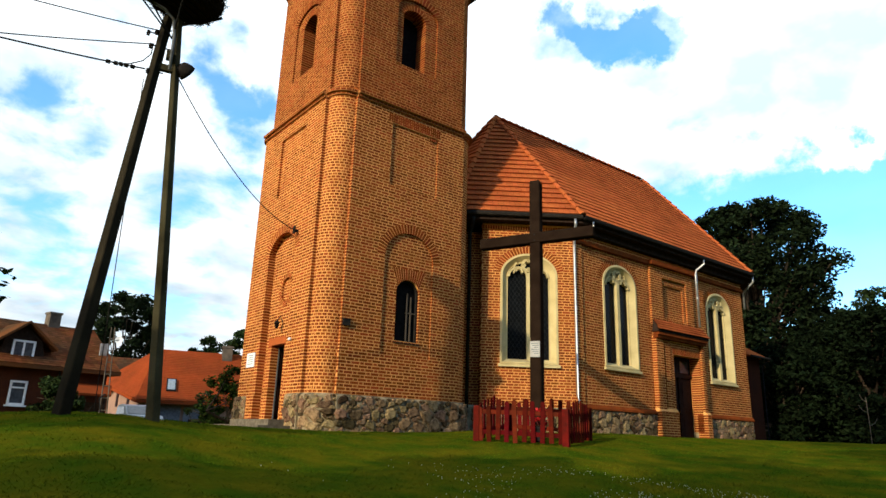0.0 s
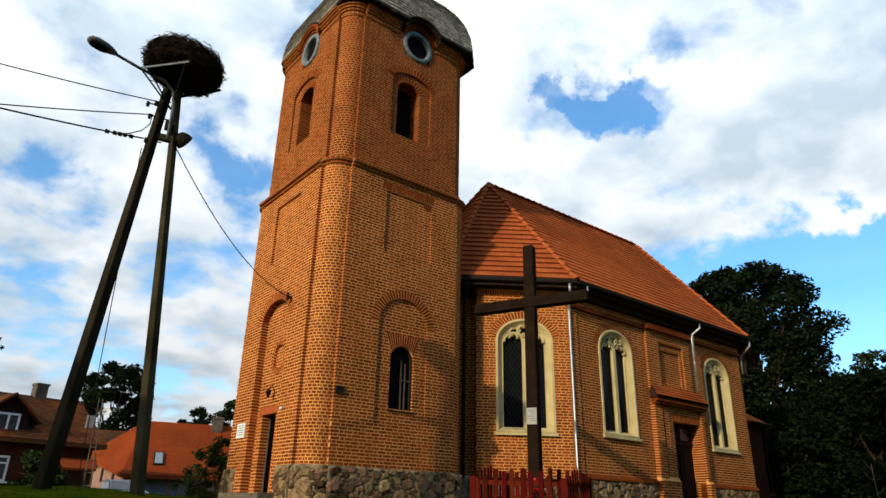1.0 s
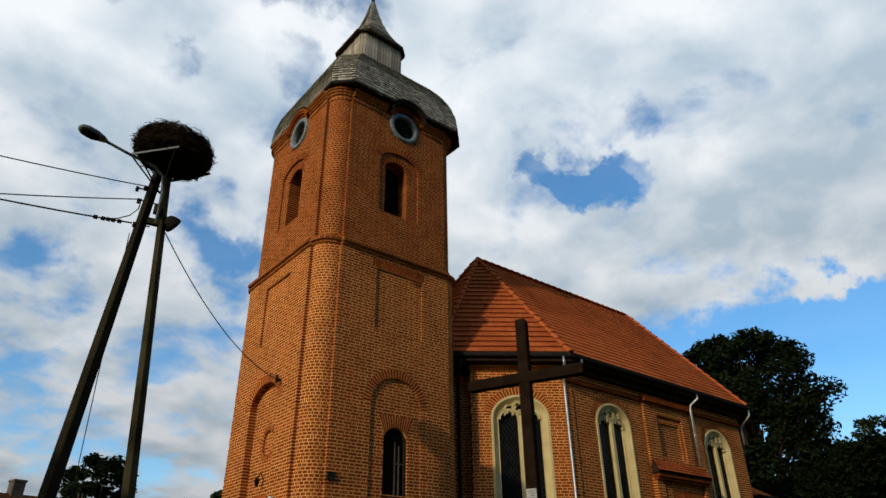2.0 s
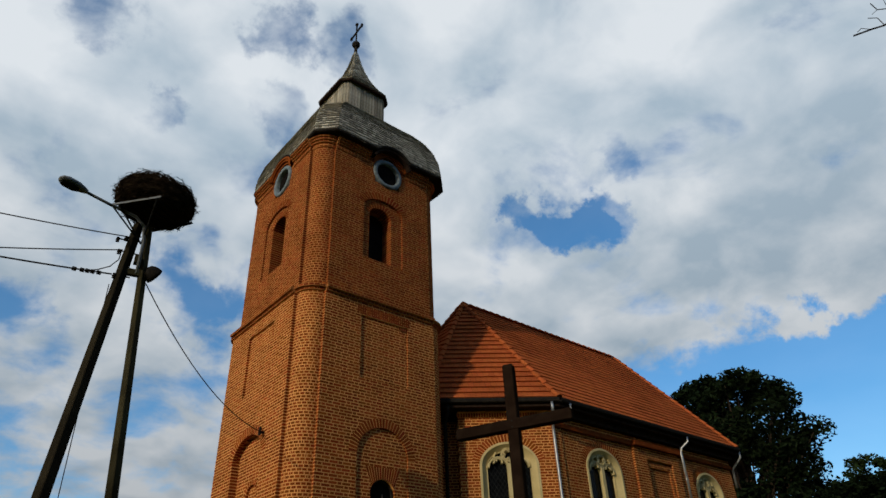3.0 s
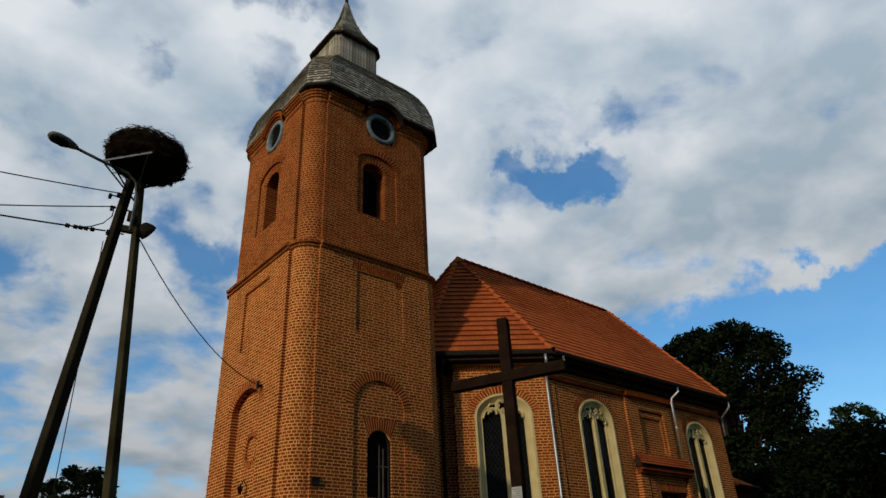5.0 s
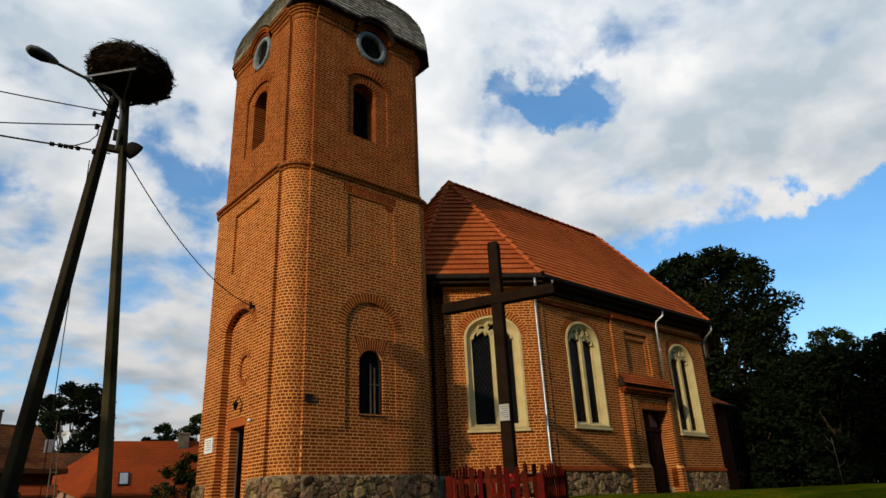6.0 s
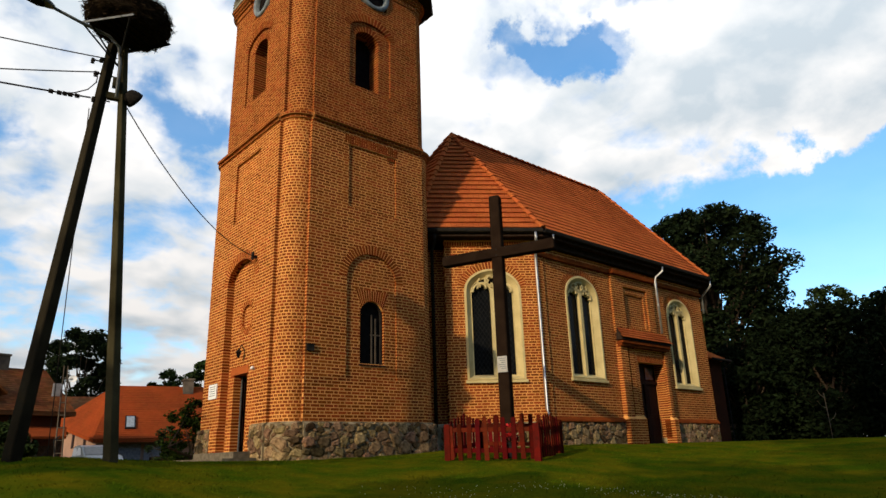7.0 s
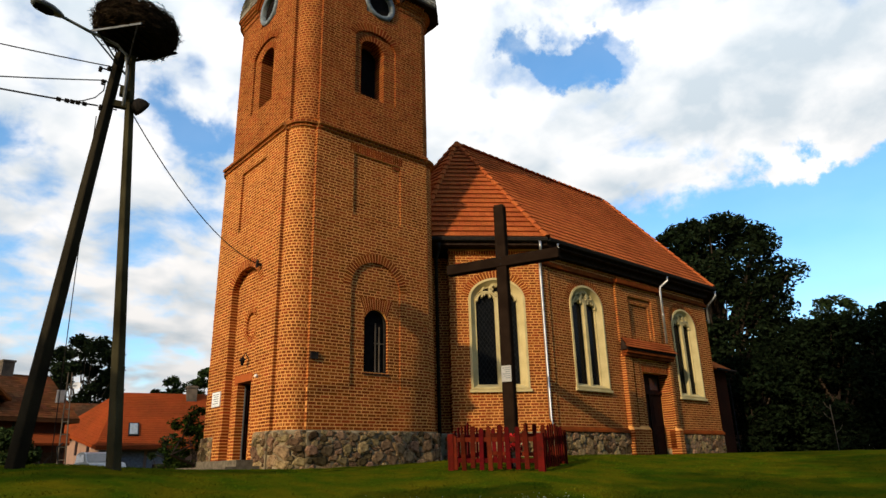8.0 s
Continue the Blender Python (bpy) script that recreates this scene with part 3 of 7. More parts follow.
def upper_stage(tower):
    b = Brickwork(5)
    x0, x1, y0, y1, R = 7.66, 12.62, 14.56, 19.55, 0.60
    at = side_maps(x0, x1, y0, y1)
    z0, z1 = 10.95, 16.45
    for side, c, oc, lo, hi in (("s", 10.09, 10.31, x0, x1), ("w", 17.01, 17.00, y0, y1), ("n", MX, MX, x0, x1), ("e", MY, MY, y0, y1)):
        recess = (c + 0.09, 0.76, 12.30, 14.25, 0.42)
        b.layer(at[side], lo + R, hi - R, z0, z1, [recess, (oc, 0.50, 15.35, 15.86, 0.52)] if side != "e" else [recess])
        b.layer(at[side], 0, 0, z0, z1, [(c, 0.43, 12.26, 14.02, 0.32)], only=recess, depth=-0.06, thick=0.5)
        b.voussoirs(at[side], c + 0.09, 0.76, 14.25, 0.42, start=0.12)
        b.voussoirs(at[side], c, 0.43, 14.02, 0.32, depth=-0.06, length=0.2, start=0.1, reach=0.3)
    r = R - NOTCH
    for cx, cy, a0 in ((x0 + R, y0 + R, math.pi), (x1 - R, y0 + R, 1.5 * math.pi), (x0 + R, y1 - R, 0.5 * math.pi), (x1 - R, y1 - R, 0)):
        m = corner_map(cx, cy, r, a0)
        b.layer(m, 0, r * math.pi / 2, z0, z1, headers=True, thick=0.3)
    # belt course and cornice: stepped rows of header bricks
    rings = [((X0, X1, Y0, Y1, 0.635, NOTCH), 10.60, 0.05), ((X0, X1, Y0, Y1, 0.635, NOTCH), 10.683, 0.12)]
    rings += [((x0, x1, y0, y1, R, NOTCH), 16.02 + 0.083 * k, d) for k, d in enumerate((0.03, 0.03, 0.08, 0.13, 0.18))]
    for (a0_, a1_, b0_, b1_, q, nt), z, d in rings:
        m4 = side_maps(a0_, a1_, b0_, b1_)
        for side, lo, hi in (("s", a0_, a1_), ("n", a0_, a1_), ("w", b0_, b1_), ("e", b0_, b1_)):
            gap = [({"s": 10.31, "w": 17.00}.get(side, MX), 0.74, 15.9, 17.0, 0.01)] if z > 12 and side != "e" else []
            b.layer(m4[side], lo + q, hi - q, z, z + 0.083, gap, depth=d, thick=0.3 + d, headers=True)
        for cx, cy, an in ((a0_ + q, b0_ + q, math.pi), (a1_ - q, b0_ + q, 1.5 * math.pi), (a0_ + q, b1_ - q, 0.5 * math.pi), (a1_ - q, b1_ - q, 0)):
            b.layer(corner_map(cx, cy, q - nt, an), 0, (q - nt) * math.pi / 2, z, z + 0.083, headers=True, depth=d, thick=0.3)
    b.finish(tower, "weathered red-brown brick belfry walls, darkened further for weak fill light, with round-headed openings", MORTAR_DIMMED, BRICK_DIMMED)
    belt = moulding(lambda o: loop_round(X0, X1, Y0, Y1, 0.635, o), [(0.115, 10.766), (0.04, 10.79), (-0.10, 10.88), (-0.20, 10.97), (-0.6, 10.97)])
    belt.part("belt_slope", BRICK, tower, "sloping brick top of the belt course")
    return x0, x1, y0, y1


def cut_square(h, c):
    """A square of half-width h with corners cut by c, round the tower's middle."""
    p = [(-h + c, -h), (h - c, -h), (h, -h + c), (h, h - c), (h - c, h), (-h + c, h), (-h, h - c), (-h, -h + c)]
    return [(MX + x, MY + y) for x, y in p]


def tower_roof(tower):
    prof = [(2.70, 16.46), (2.71, 16.75), (2.66, 17.2), (2.53, 17.7), (2.30, 18.2), (1.98, 18.66), (1.56, 19.06), (1.08, 19.36), (0.80, 19.46)]
    def eave_z(k, x, y):
        """Height of the eaves line, which arches over the round windows; k is the side."""
        du = {0: x - 10.35, 6: y - 17.04, 4: x - MX}.get(k, 9.0)
        return max(16.46, 15.92 + math.sqrt(max(0.0, 0.86 ** 2 - du * du)))

    def fine_line(h, c):
        p, out = cut_square(h, c), []
        for k in range(8):
            n = 44 if k % 2 == 0 else 4
            for t in range(n):
                a, b = p[k], p[(k + 1) % 8]
                out.append((k, a[0] + (b[0] - a[0]) * t / n, a[1] + (b[1] - a[1]) * t / n))
        return out

    s = Shape()
    s.rings([[(x, y, max(z, eave_z(k, x, y))) for k, x, y in fine_line(h - 0.03, 0.30 + 0.264 * h / 2.68)] for h, z in prof], cap1=True)
    dome = s.part("dome_roof", SHINGLE, tower, "bell-shaped roof of grey weathered shingles")
    edge = Shape()
    edge.rings([[(x, y, eave_z(k, x, y) + dz) for k, x, y in fine_line(h, 0.56)] for h, dz in ((2.05, -0.03), (2.71, -0.03), (2.74, 0.0), (2.74, 0.06), (2.64, 0.08))])
    edge.part("eaves_board", DARK, tower, "dark eaves edge arching over the round windows")
    rnd = random.Random(8)

    def lay(prof, cut_of, rows, size, lip, skip):
        """Rows of shingles over a roof profile of (half-width, height)."""
        sh = Shape()
        hh, zz = [p[0] for p in prof], [p[1] for p in prof]
        lens = [0.0]
        for i in range(1, len(prof)):
            lens.append(lens[-1] + math.hypot(zz[i] - zz[i - 1], hh[i] - hh[i - 1]))
        pick = lambda l: (float(np.interp(l, lens, hh)), float(np.interp(l, lens, zz)))
        total = lens[-1]
        for r in range(rows):
            l0, l1 = total * r / rows, total * (r + 1.25) / rows
            (h0, z0), (h1, z1) = pick(l0), pick(min(total, l1))
            ring0, ring1 = cut_square(h0 + 0.012, cut_of(h0)), cut_square(h1 - 0.012, cut_of(h1))
            for i in range(8):
                a, b = Vector((*ring0[i], z0)), Vector((*ring0[(i + 1) % 8], z0))
                c, d = Vector((*ring1[(i + 1) % 8], z1)), Vector((*ring1[i], z1))
                n = max(1, round((b - a).length / size))
                nor = (b - a).cross(d - a).normalized()
                for j in range(n):
                    t0, t1 = (j + 0.05) / n, (j + 0.95) / n
                    dz = rnd.uniform(-0.02, 0.02)
                    p = [a.lerp(b, t0), a.lerp(b, t1), d.lerp(c, t1), d.lerp(c, t0)]
                    if skip and (p[0].z < eave_z(i, p[0].x, p[0].y) - 0.02 or p[1].z < eave_z(i, p[1].x, p[1].y) - 0.02):
                        continue
                    p[0] = p[0] + (p[3] - p[0]).normalized() * dz
                    p[1] = p[1] + (p[2] - p[1]).normalized() * dz
                    q = [x + nor * (lip + rnd.uniform(0, 0.008)) for x in p[:2]] + [x + nor * 0.002 for x in p[2:]]
                    sh.add(p[:2] + q, [(0, 1, 3, 2), (2, 3, 4, 5)])
        return sh

    lay(prof, lambda h: 0.30 + 0.264 * h / 2.68, 33, 0.12, 0.016, True).part("shingling", SHINGLE, dome, kind="stuff")
    lantern = Shape()
    lantern.rings([[(x, y, z) for x, y in cut_square(0.93, 0.16)] for z in (19.25, 21.2)], cap1=True)
    lan = lantern.part("lantern", SOFFIT, tower, "square lantern of upright grey planks")
    ring = cut_square(0.95, 0.16)
    shared = {}
    for i in range(8):
        a, b = Vector((*ring[i], 0)), Vector((*ring[(i + 1) % 8], 0))
        n = max(2, round((b - a).length / 0.13))
        w = (b - a).length / n
        if round(w, 3) not in shared:
            q = Shape().box((-w * 0.42, -0.022, 0), (w * 0.42, 0.022, 1.78))
            shared[round(w, 3)] = mesh_of("plank", q.v, q.f, PLANK)
        for j in range(n):
            c = a.lerp(b, (j + 0.5) / n)
            ob = new("plank", shared[round(w, 3)])
            e = (b - a).normalized()
            m = Matrix.Rotation(math.atan2(e.y, e.x), 4, "Z")
            m.translation = (c.x, c.y, 19.34 + rnd.uniform(0, 0.03))
            ob.matrix_world = m
            attach(ob, lan)
    cap = Shape()
    prof2 = [(1.13, 21.08), (0.92, 21.40), (0.72, 21.78), (0.54, 22.20), (0.37, 22.70), (0.23, 23.20), (0.12, 23.75), (0.07, 24.05)]
    cap.rings([[(x, y, z) for x, y in cut_square(h, 0.3 * h)] for h, z in prof2], cap1=True)
    spire = cap.part("spire", SHINGLE, tower, "concave grey shingled spire cap")
    lay(prof2, lambda h: 0.3 * h, 22, 0.10, 0.014, False).part("shingling", SHINGLE, spire, kind="stuff")
    # Separate underside in a dark colour, so the spire eaves read as shaded.
    under = Shape()
    under.rings([[(x, y, z) for x, y in cut_square(h, 0.3 * h)] for h, z in ((0.88, 21.08), (1.09, 21.00), (1.14, 20.995), (1.145, 21.085))])
    under.part("spire_soffit", SOFFIT, tower, "underside of the spire eaves, coloured dark in place of shade")
    tip = Shape()
    tip.rings([[(MX + r * math.cos(t), MY + r * math.sin(t), z) for t in [2 * math.pi * i / 12 for i in range(12)]] for r, z in ((0.085, 23.95), (0.06, 24.45))])
    rr, zc = 0.18, 24.58
    tip.rings([[(MX + rr * math.sin(p) * math.cos(t), MY + rr * math.sin(p) * math.sin(t), zc - rr * math.cos(p)) for t in [2 * math.pi * i / 14 for i in range(14)]] for p in [math.pi * j / 9 for j in range(10)]])
    tip.part("ball", DARK, tower, "dark metal ball on the spire tip", smooth=True)
    cr = Shape()
    yaw = Matrix.Translation((MX, MY, 0)) @ Matrix.Rotation(radians(86), 4, "Z")
    cr.box((-0.026, -0.026, 24.7), (0.026, 0.026, 25.92), yaw)
    cr.box((-0.46, -0.03, 25.36), (0.46, 0.03, 25.43), yaw)
    for x in (-0.46, 0.46):
        cr.box((x - 0.05, -0.04, 25.32), (x + 0.05, 0.04, 25.47), yaw)
    cr.box((-0.06, -0.05, 25.86), (0.06, 0.05, 25.96), yaw)
    cr.part("finial_cross", DARK, tower, "small dark iron cross")


def round_window(tower, at, c, z):
    """A round window in a grey metal ring, with an eyebrow hood in the roof edge over it."""
    n = 28
    ang = [2 * math.pi * i / n for i in range(n)]
    loop = lambda r, d: [at(c + r * math.cos(t), d, z + r * math.sin(t)) for t in ang]
    s = Shape()
    s.rings([loop(0.43, -0.12), loop(0.43, 0.03), loop(0.46, 0.06), loop(0.56, 0.06), loop(0.58, 0.03), loop(0.60, -0.08)])
    win = s.part("round_window", LEAD, tower, "round window in a grey metal ring", True)
    g = Shape()
    g.rings([loop(0.44, -0.10), loop(0.44, -0.09)], cap0=True, cap1=True)
    g.part("pane", BLACK, win)
    half = [radians(24 + 132 * i / 18) for i in range(19)]
    arc = lambda r, d: [at(c + 0.04 + r * math.cos(t), d, z + 0.04 + r * math.sin(t)) for t in half]
    for r0, r1, d in ((0.62, 0.70, 0.05), (0.70, 0.77, 0.12), (0.77, 0.85, 0.30 if c < 11 else 0.16)):
        m = Shape()
        m.rings([arc(r0, -0.05), arc(r0, d), arc(r1, d), arc(r1, -0.05)], closed=False)
        # The deepest arc is coloured dark to paint the hood's shaded underside.
        m.part("arch_moulding", SOFFIT if d > 0.25 else BRICK, tower, "curved brick moulding over the window")


# Closes a belfry window with a near-black sheet in place of real inner darkness.
def belfry_sheet(tower, at, c, foot, spring, rise, w):
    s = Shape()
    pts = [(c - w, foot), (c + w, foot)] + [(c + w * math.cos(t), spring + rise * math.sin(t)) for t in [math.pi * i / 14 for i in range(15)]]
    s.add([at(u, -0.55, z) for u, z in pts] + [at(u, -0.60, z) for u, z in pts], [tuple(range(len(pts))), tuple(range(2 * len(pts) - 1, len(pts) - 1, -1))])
    s.part("belfry_opening", BLACK, tower, "near-black sheet closing the belfry window, painted as its unlit inside")


def sash(tower, at):
    """The small round-headed tower window, with a dark frame and upright bars."""
    c, w, foot, spring, rise = 10.18, 0.39, 3.97, 5.32, 0.37
    arch = lambda k, d: [at(u, d, z) for u, z in [(c - w + k, foot + k)] + [(c - (w - k) * math.cos(t), spring + (rise - k) * math.sin(t)) for t in [math.pi * i / 14 for i in range(15)]] + [(c + w - k, foot + k)]]
    s = Shape()
    s.rings([arch(0, -0.16), arch(0, -0.12), arch(0.05, -0.12), arch(0.05, -0.2)])
    win = s.part("small_window", DARK, tower, "small arched window with a dark frame")
    g = Shape()
    p, q = arch(0.03, -0.19), arch(0.03, -0.2)
    g.add(p + q, [tuple(range(len(p))), tuple(range(2 * len(p) - 1, len(p) - 1, -1))])
    g.part("pane", BLACK, win)
    for x, z in ((10.24, 5.35), (10.37, 5.25)):
        Shape().box((x - 0.016, Y0 + 0.15, 4.0), (x + 0.016, Y0 + 0.185, z)).part("bar", CHIMNEY, win, "grey upright window bar")
    Shape().box((10.2, Y0 + 0.15, 4.78), (10.52, Y0 + 0.185, 4.81)).part("bar", CHIMNEY, win, "grey level window bar")
    Shape().hexa([(9.75, Y0 + 0.02, 3.93), (10.61, Y0 + 0.02, 3.93), (10.61, Y0 + 0.2, 3.95), (9.75, Y0 + 0.2, 3.95), (9.75, Y0 + 0.02, 3.955), (10.61, Y0 + 0.02, 3.955), (10.61, Y0 + 0.2, 3.985), (9.75, Y0 + 0.2, 3.985)]).part("sill", DARK, win)


def build_tower():
    tower = thing("church_tower", "tall orange brick church tower with rounded corners and shingled roof", "tower", (MX, MY, 1.7))
    # plinth of field stones
    R = 0.635
    base = Shape()
    def foot_line(o):
        return [(X0 + 0.25, 15.80), (X0 - o, 15.80)] + loop_round(X0, X1, Y0, Y1, R, o, notch=0.05) + [(X0 - o, 18.30), (X0 + 0.25, 18.30)]
    base.rings([[(x, y, z) for x, y in foot_line(o)] for o, z in ((0.06, 0.6), (0.06, 2.44), (-0.02, 2.50), (-0.3, 2.505))], closed=False)
    plinth = base.part("plinth", STONE_BED, tower, "rubble plinth of grey and brown field stones")
    at = side_maps(X0, X1, Y0, Y1)
    s_map = lambda u, d, z: at["s"](X0 + R + u, d + 0.06, z)
    low_s = lambda u: ground_z(X0 + R + u, Y0 - 0.1)
    stone_course(plinth, s_map, X1 - X0 - 2 * R, low_s, 2.50, 4)
    w_map = lambda u, d, z: at["w"](Y1 - R - u, d + 0.06, z)
    low_w = lambda u: ground_z(X0 - 0.1, Y1 - R - u)
    stone_course(plinth, w_map, Y1 - R - 18.30, low_w, 2.50, 6)
    w2 = lambda u, d, z: at["w"](15.80 - u, d + 0.06, z)
    stone_course(plinth, w2, 15.80 - (Y0 + R), lambda u: ground_z(X0 - 0.1, 15.5), 2.50, 7)
    r = R - 0.05 + 0.06
    for cx, cy, a0, sd in ((X0 + R, Y0 + R, math.pi, 8), (X1 - R, Y0 + R, 1.5 * math.pi, 9), (X0 + R, Y1 - R, 0.5 * math.pi, 10)):
        stone_course(plinth, corner_map(cx, cy, r, a0), r * math.pi / 2, lambda u: ground_z(X0, Y0), 2.50, sd)
    lower_stage(tower)
    x0, x1, y0, y1 = upper_stage(tower)
    tower_roof(tower)
    up = side_maps(x0, x1, y0, y1)
    for side, c, oc in (("s", 10.09, 10.31), ("w", 17.01, 17.00), ("n", MX, MX)):
        round_window(tower, up[side], oc, 15.86)
        belfry_sheet(tower, up[side], c, 12.2, 14.02, 0.34, 0.47)
    sash(tower, at["s"])
    # west doorway: the leaf stands open, swung inwards
    leaf = Matrix.Translation((X0 + 0.44, 17.44, 1.86)) @ Matrix.Rotation(radians(24), 4, "Z")
    door = Shape().box((0.0, -0.03, 0.0), (0.82, 0.03, 1.98), leaf).part("door", BROWN_DOOR, tower, "dark brown wooden door standing open")
    for x in (0.06, 0.44):
        for z in (0.18, 1.10):
            Shape().box((x, -0.05, z), (x + 0.30, -0.028, z + 0.75), leaf).part("panel", BROWN_DOOR, door)
    Shape().box((0.75, -0.09, 0.95), (0.80, -0.03, 1.09), leaf).part("handle", DARK, door)
    Shape().box((X0 + 0.41, 17.422, 1.86), (X0 + 0.44, 17.436, 3.86)).part("door_frame", LEAD, door, "grey door frame edge")
    Shape().box((X0 + 0.185, 16.56, 3.87), (X0 + 0.42, 17.62, 4.07)).part("lintel", TILE, tower, "plain orange terracotta lintel over the door")
    Shape().box((X0 + 0.2, 15.2, 1.30), (X1 - 0.4, Y1 - 0.4, 1.84)).part("inner_floor", STEPSTONE, tower, "dim stone floor inside")
    Shape().box((X0 + 0.5, Y0 + 0.4, 6.9), (X1 - 0.4, Y1 - 0.4, 7.0)).part("inner_ceiling", BLACK, tower)
    for x, z, ya, yb in ((0.50, 1.85, 15.62, 18.1), (0.92, 1.70, 15.25, 18.4)):
        st = Shape().box((X0 - x, ya, z - 0.16), (X0 + 0.4, yb, z))
        st.box((X0 - x + 0.05, ya + 0.05, z - 0.8), (X0 + 0.4, yb - 0.05, z - 0.155))
        st.part("step", STEPSTONE, tower, "worn grey stone step")


build_tower()

# ---- nave ----
C0 = Vector((15.73, 13.18, 0))
CE = Vector((-0.808, 0.589, 0)).normalized()
CN = Vector((-CE.y, CE.x, 0))
NS, NN, NE_X = 13.18, 20.68, 26.06
CLEN = 3.94
EAVE, RIDGE = 8.45, 13.47


def chamfer(u, d, z):
    """u runs from the south-west corner towards the tower."""
    p = C0 + CE * u + CN * d
    return (p.x, p.y, z)


def mirror_y(fn):
    return lambda u, d, z: (lambda p: (p[0], NS + NN - p[1], p[2]))(fn(u, d, z))


def mirror_x(fn):
    return lambda u, d, z: (lambda p: (C0.x + NE_X - p[0], p[1], p[2]))(fn(u, d, z))


def south(u, d, z):
    return (u, NS - d, z)


WIN = dict(w=0.90, foot=3.86, spring=6.60, rise=0.71)
LOW = dict(w=0.90, foot=3.76, spring=6.52, rise=0.71)


def arch_line(c, w, foot, spring, rise, n=18):
    return [(c - w, foot)] + [(c - w * math.cos(t), spring + rise * math.sin(t)) for t in [math.pi * i / n for i in range(n + 1)]] + [(c + w, foot)]


def tall_window(nave, at, c, size):
    """A tall arched window: cream stone frame, mullion, tracery heads and leaded dark glass."""
    w, foot, spring, rise = size["w"], size["foot"], size["spring"], size["rise"]
    ring = lambda k, d: [at(u, d, z) for u, z in arch_line(c, w - k, foot + k * 0.6, spring, rise - k)]
    s = Shape()
    s.rings([ring(0.0, -0.1), ring(0.0, 0.035), ring(0.07, 0.04), ring(0.09, 0.01), ring(0.22, -0.13), ring(0.25, -0.13), ring(0.25, -0.26), ring(0.0, -0.26)])
    win = thing_part(nave, "window", "tall arched two-light window in a cream stone frame")
    s.part("frame", CREAM, win, "cream stone frame")
    sill = Shape().hexa([at(c - w - 0.045, 0.09, foot - 0.10), at(c + w + 0.045, 0.09, foot - 0.10), at(c + w + 0.045, -0.1, foot - 0.10), at(c - w - 0.045, -0.1, foot - 0.10),
                         at(c - w - 0.045, 0.09, foot - 0.03), at(c + w + 0.045, 0.09, foot - 0.03), at(c + w + 0.045, -0.1, foot + 0.03), at(c - w - 0.045, -0.1, foot + 0.03)])
    sill.part("sill", CREAM, win)
    iw = w - 0.25
    glass = Shape()
    pts = arch_line(c, iw + 0.01, foot + 0.14, spring, rise - 0.24)
    glass.add([at(u, -0.21, z) for u, z in pts] + [at(u, -0.225, z) for u, z in pts], [tuple(range(len(pts))), tuple(range(2 * len(pts) - 1, len(pts) - 1, -1))])
    glass.part("pane", GLASS, win)
    m = Shape().hexa([at(c - 0.065, -0.05, foot + 0.1), at(c + 0.065, -0.05, foot + 0.1), at(c + 0.05, -0.24, foot + 0.1), at(c - 0.05, -0.24, foot + 0.1),
                      at(c - 0.065, -0.05, spring + 0.1), at(c + 0.065, -0.05, spring + 0.1), at(c + 0.05, -0.24, spring + 0.1), at(c - 0.05, -0.24, spring + 0.1)])
    m.part("mullion", CREAM, win)
    head = thing_part(win, "tracery", "carved stone tracery head")
    def bow(uc, zc, r, a0, a1, t=0.028, n=8):
        lo = []
        for i in range(n + 1):
            a = radians(a0 + (a1 - a0) * i / n)
            lo.append([at(uc + (r + k) * math.cos(a), d, zc + (r + k) * math.sin(a)) for k, d in ((-t, -0.06), (t, -0.06), (t, -0.21), (-t, -0.21))])
        Shape().rings(lo, cap0=True, cap1=True).part("rib", CREAM, head)
    half = iw / 2
    for sg in (-1, 1):
        uc = c + sg * half
        bow(uc, spring - 0.02, half - 0.03, 0, 180, 0.030, 12)
        bow(uc, spring + 0.12, 0.13, -10, 190, 0.025)
        bow(c + sg * 0.30, spring + 0.30, 0.14, 60, 250 if sg < 0 else -70, 0.025)
    for k in range(4):
        a = radians(45 + 90 * k)
        bow(c + 0.085 * math.cos(a), spring + 0.36 + 0.085 * math.sin(a), 0.085, math.degrees(a) - 120, math.degrees(a) + 120, 0.022)
    bow(c, spring + 0.36, 0.20, 0, 360, 0.022, 16)
    lead = Shape()
    for sg in (-1, 1):
        lo, hi = (c - iw + 0.02, c - 0.06) if sg < 0 else (c + 0.06, c + iw - 0.02)
        z0, z1 = foot + 0.15, spring + 0.2
        pitch = 0.19
        wdt = hi - lo
        for dr in (1, -1):
            k = -int(wdt * 1.5 / pitch) - 1
            while True:
                zs = z0 + k * pitch
                k += 1
                if zs > z1:
                    break
                a, b = (lo, zs), (hi, zs + wdt * 1.5)
                t0 = max(0.0, (z0 - a[1]) / (b[1] - a[1]))
                t1 = min(1.0, (z1 - a[1]) / (b[1] - a[1]))
                if t1 - t0 < 0.05:
                    continue
                u0, u1 = a[0] + (b[0] - a[0]) * t0, a[0] + (b[0] - a[0]) * t1
                v0, v1 = a[1] + (b[1] - a[1]) * t0, a[1] + (b[1] - a[1]) * t1
                if dr < 0:
                    u0, u1 = lo + hi - u0, lo + hi - u1
                lead.hexa([at(u0 - 0.007, -0.2, v0), at(u0 + 0.007, -0.2, v0), at(u0 + 0.007, -0.212, v0), at(u0 - 0.007, -0.212, v0),
                           at(u1 - 0.007, -0.2, v1), at(u1 + 0.007, -0.2, v1), at(u1 + 0.007, -0.212, v1), at(u1 - 0.007, -0.212, v1)])
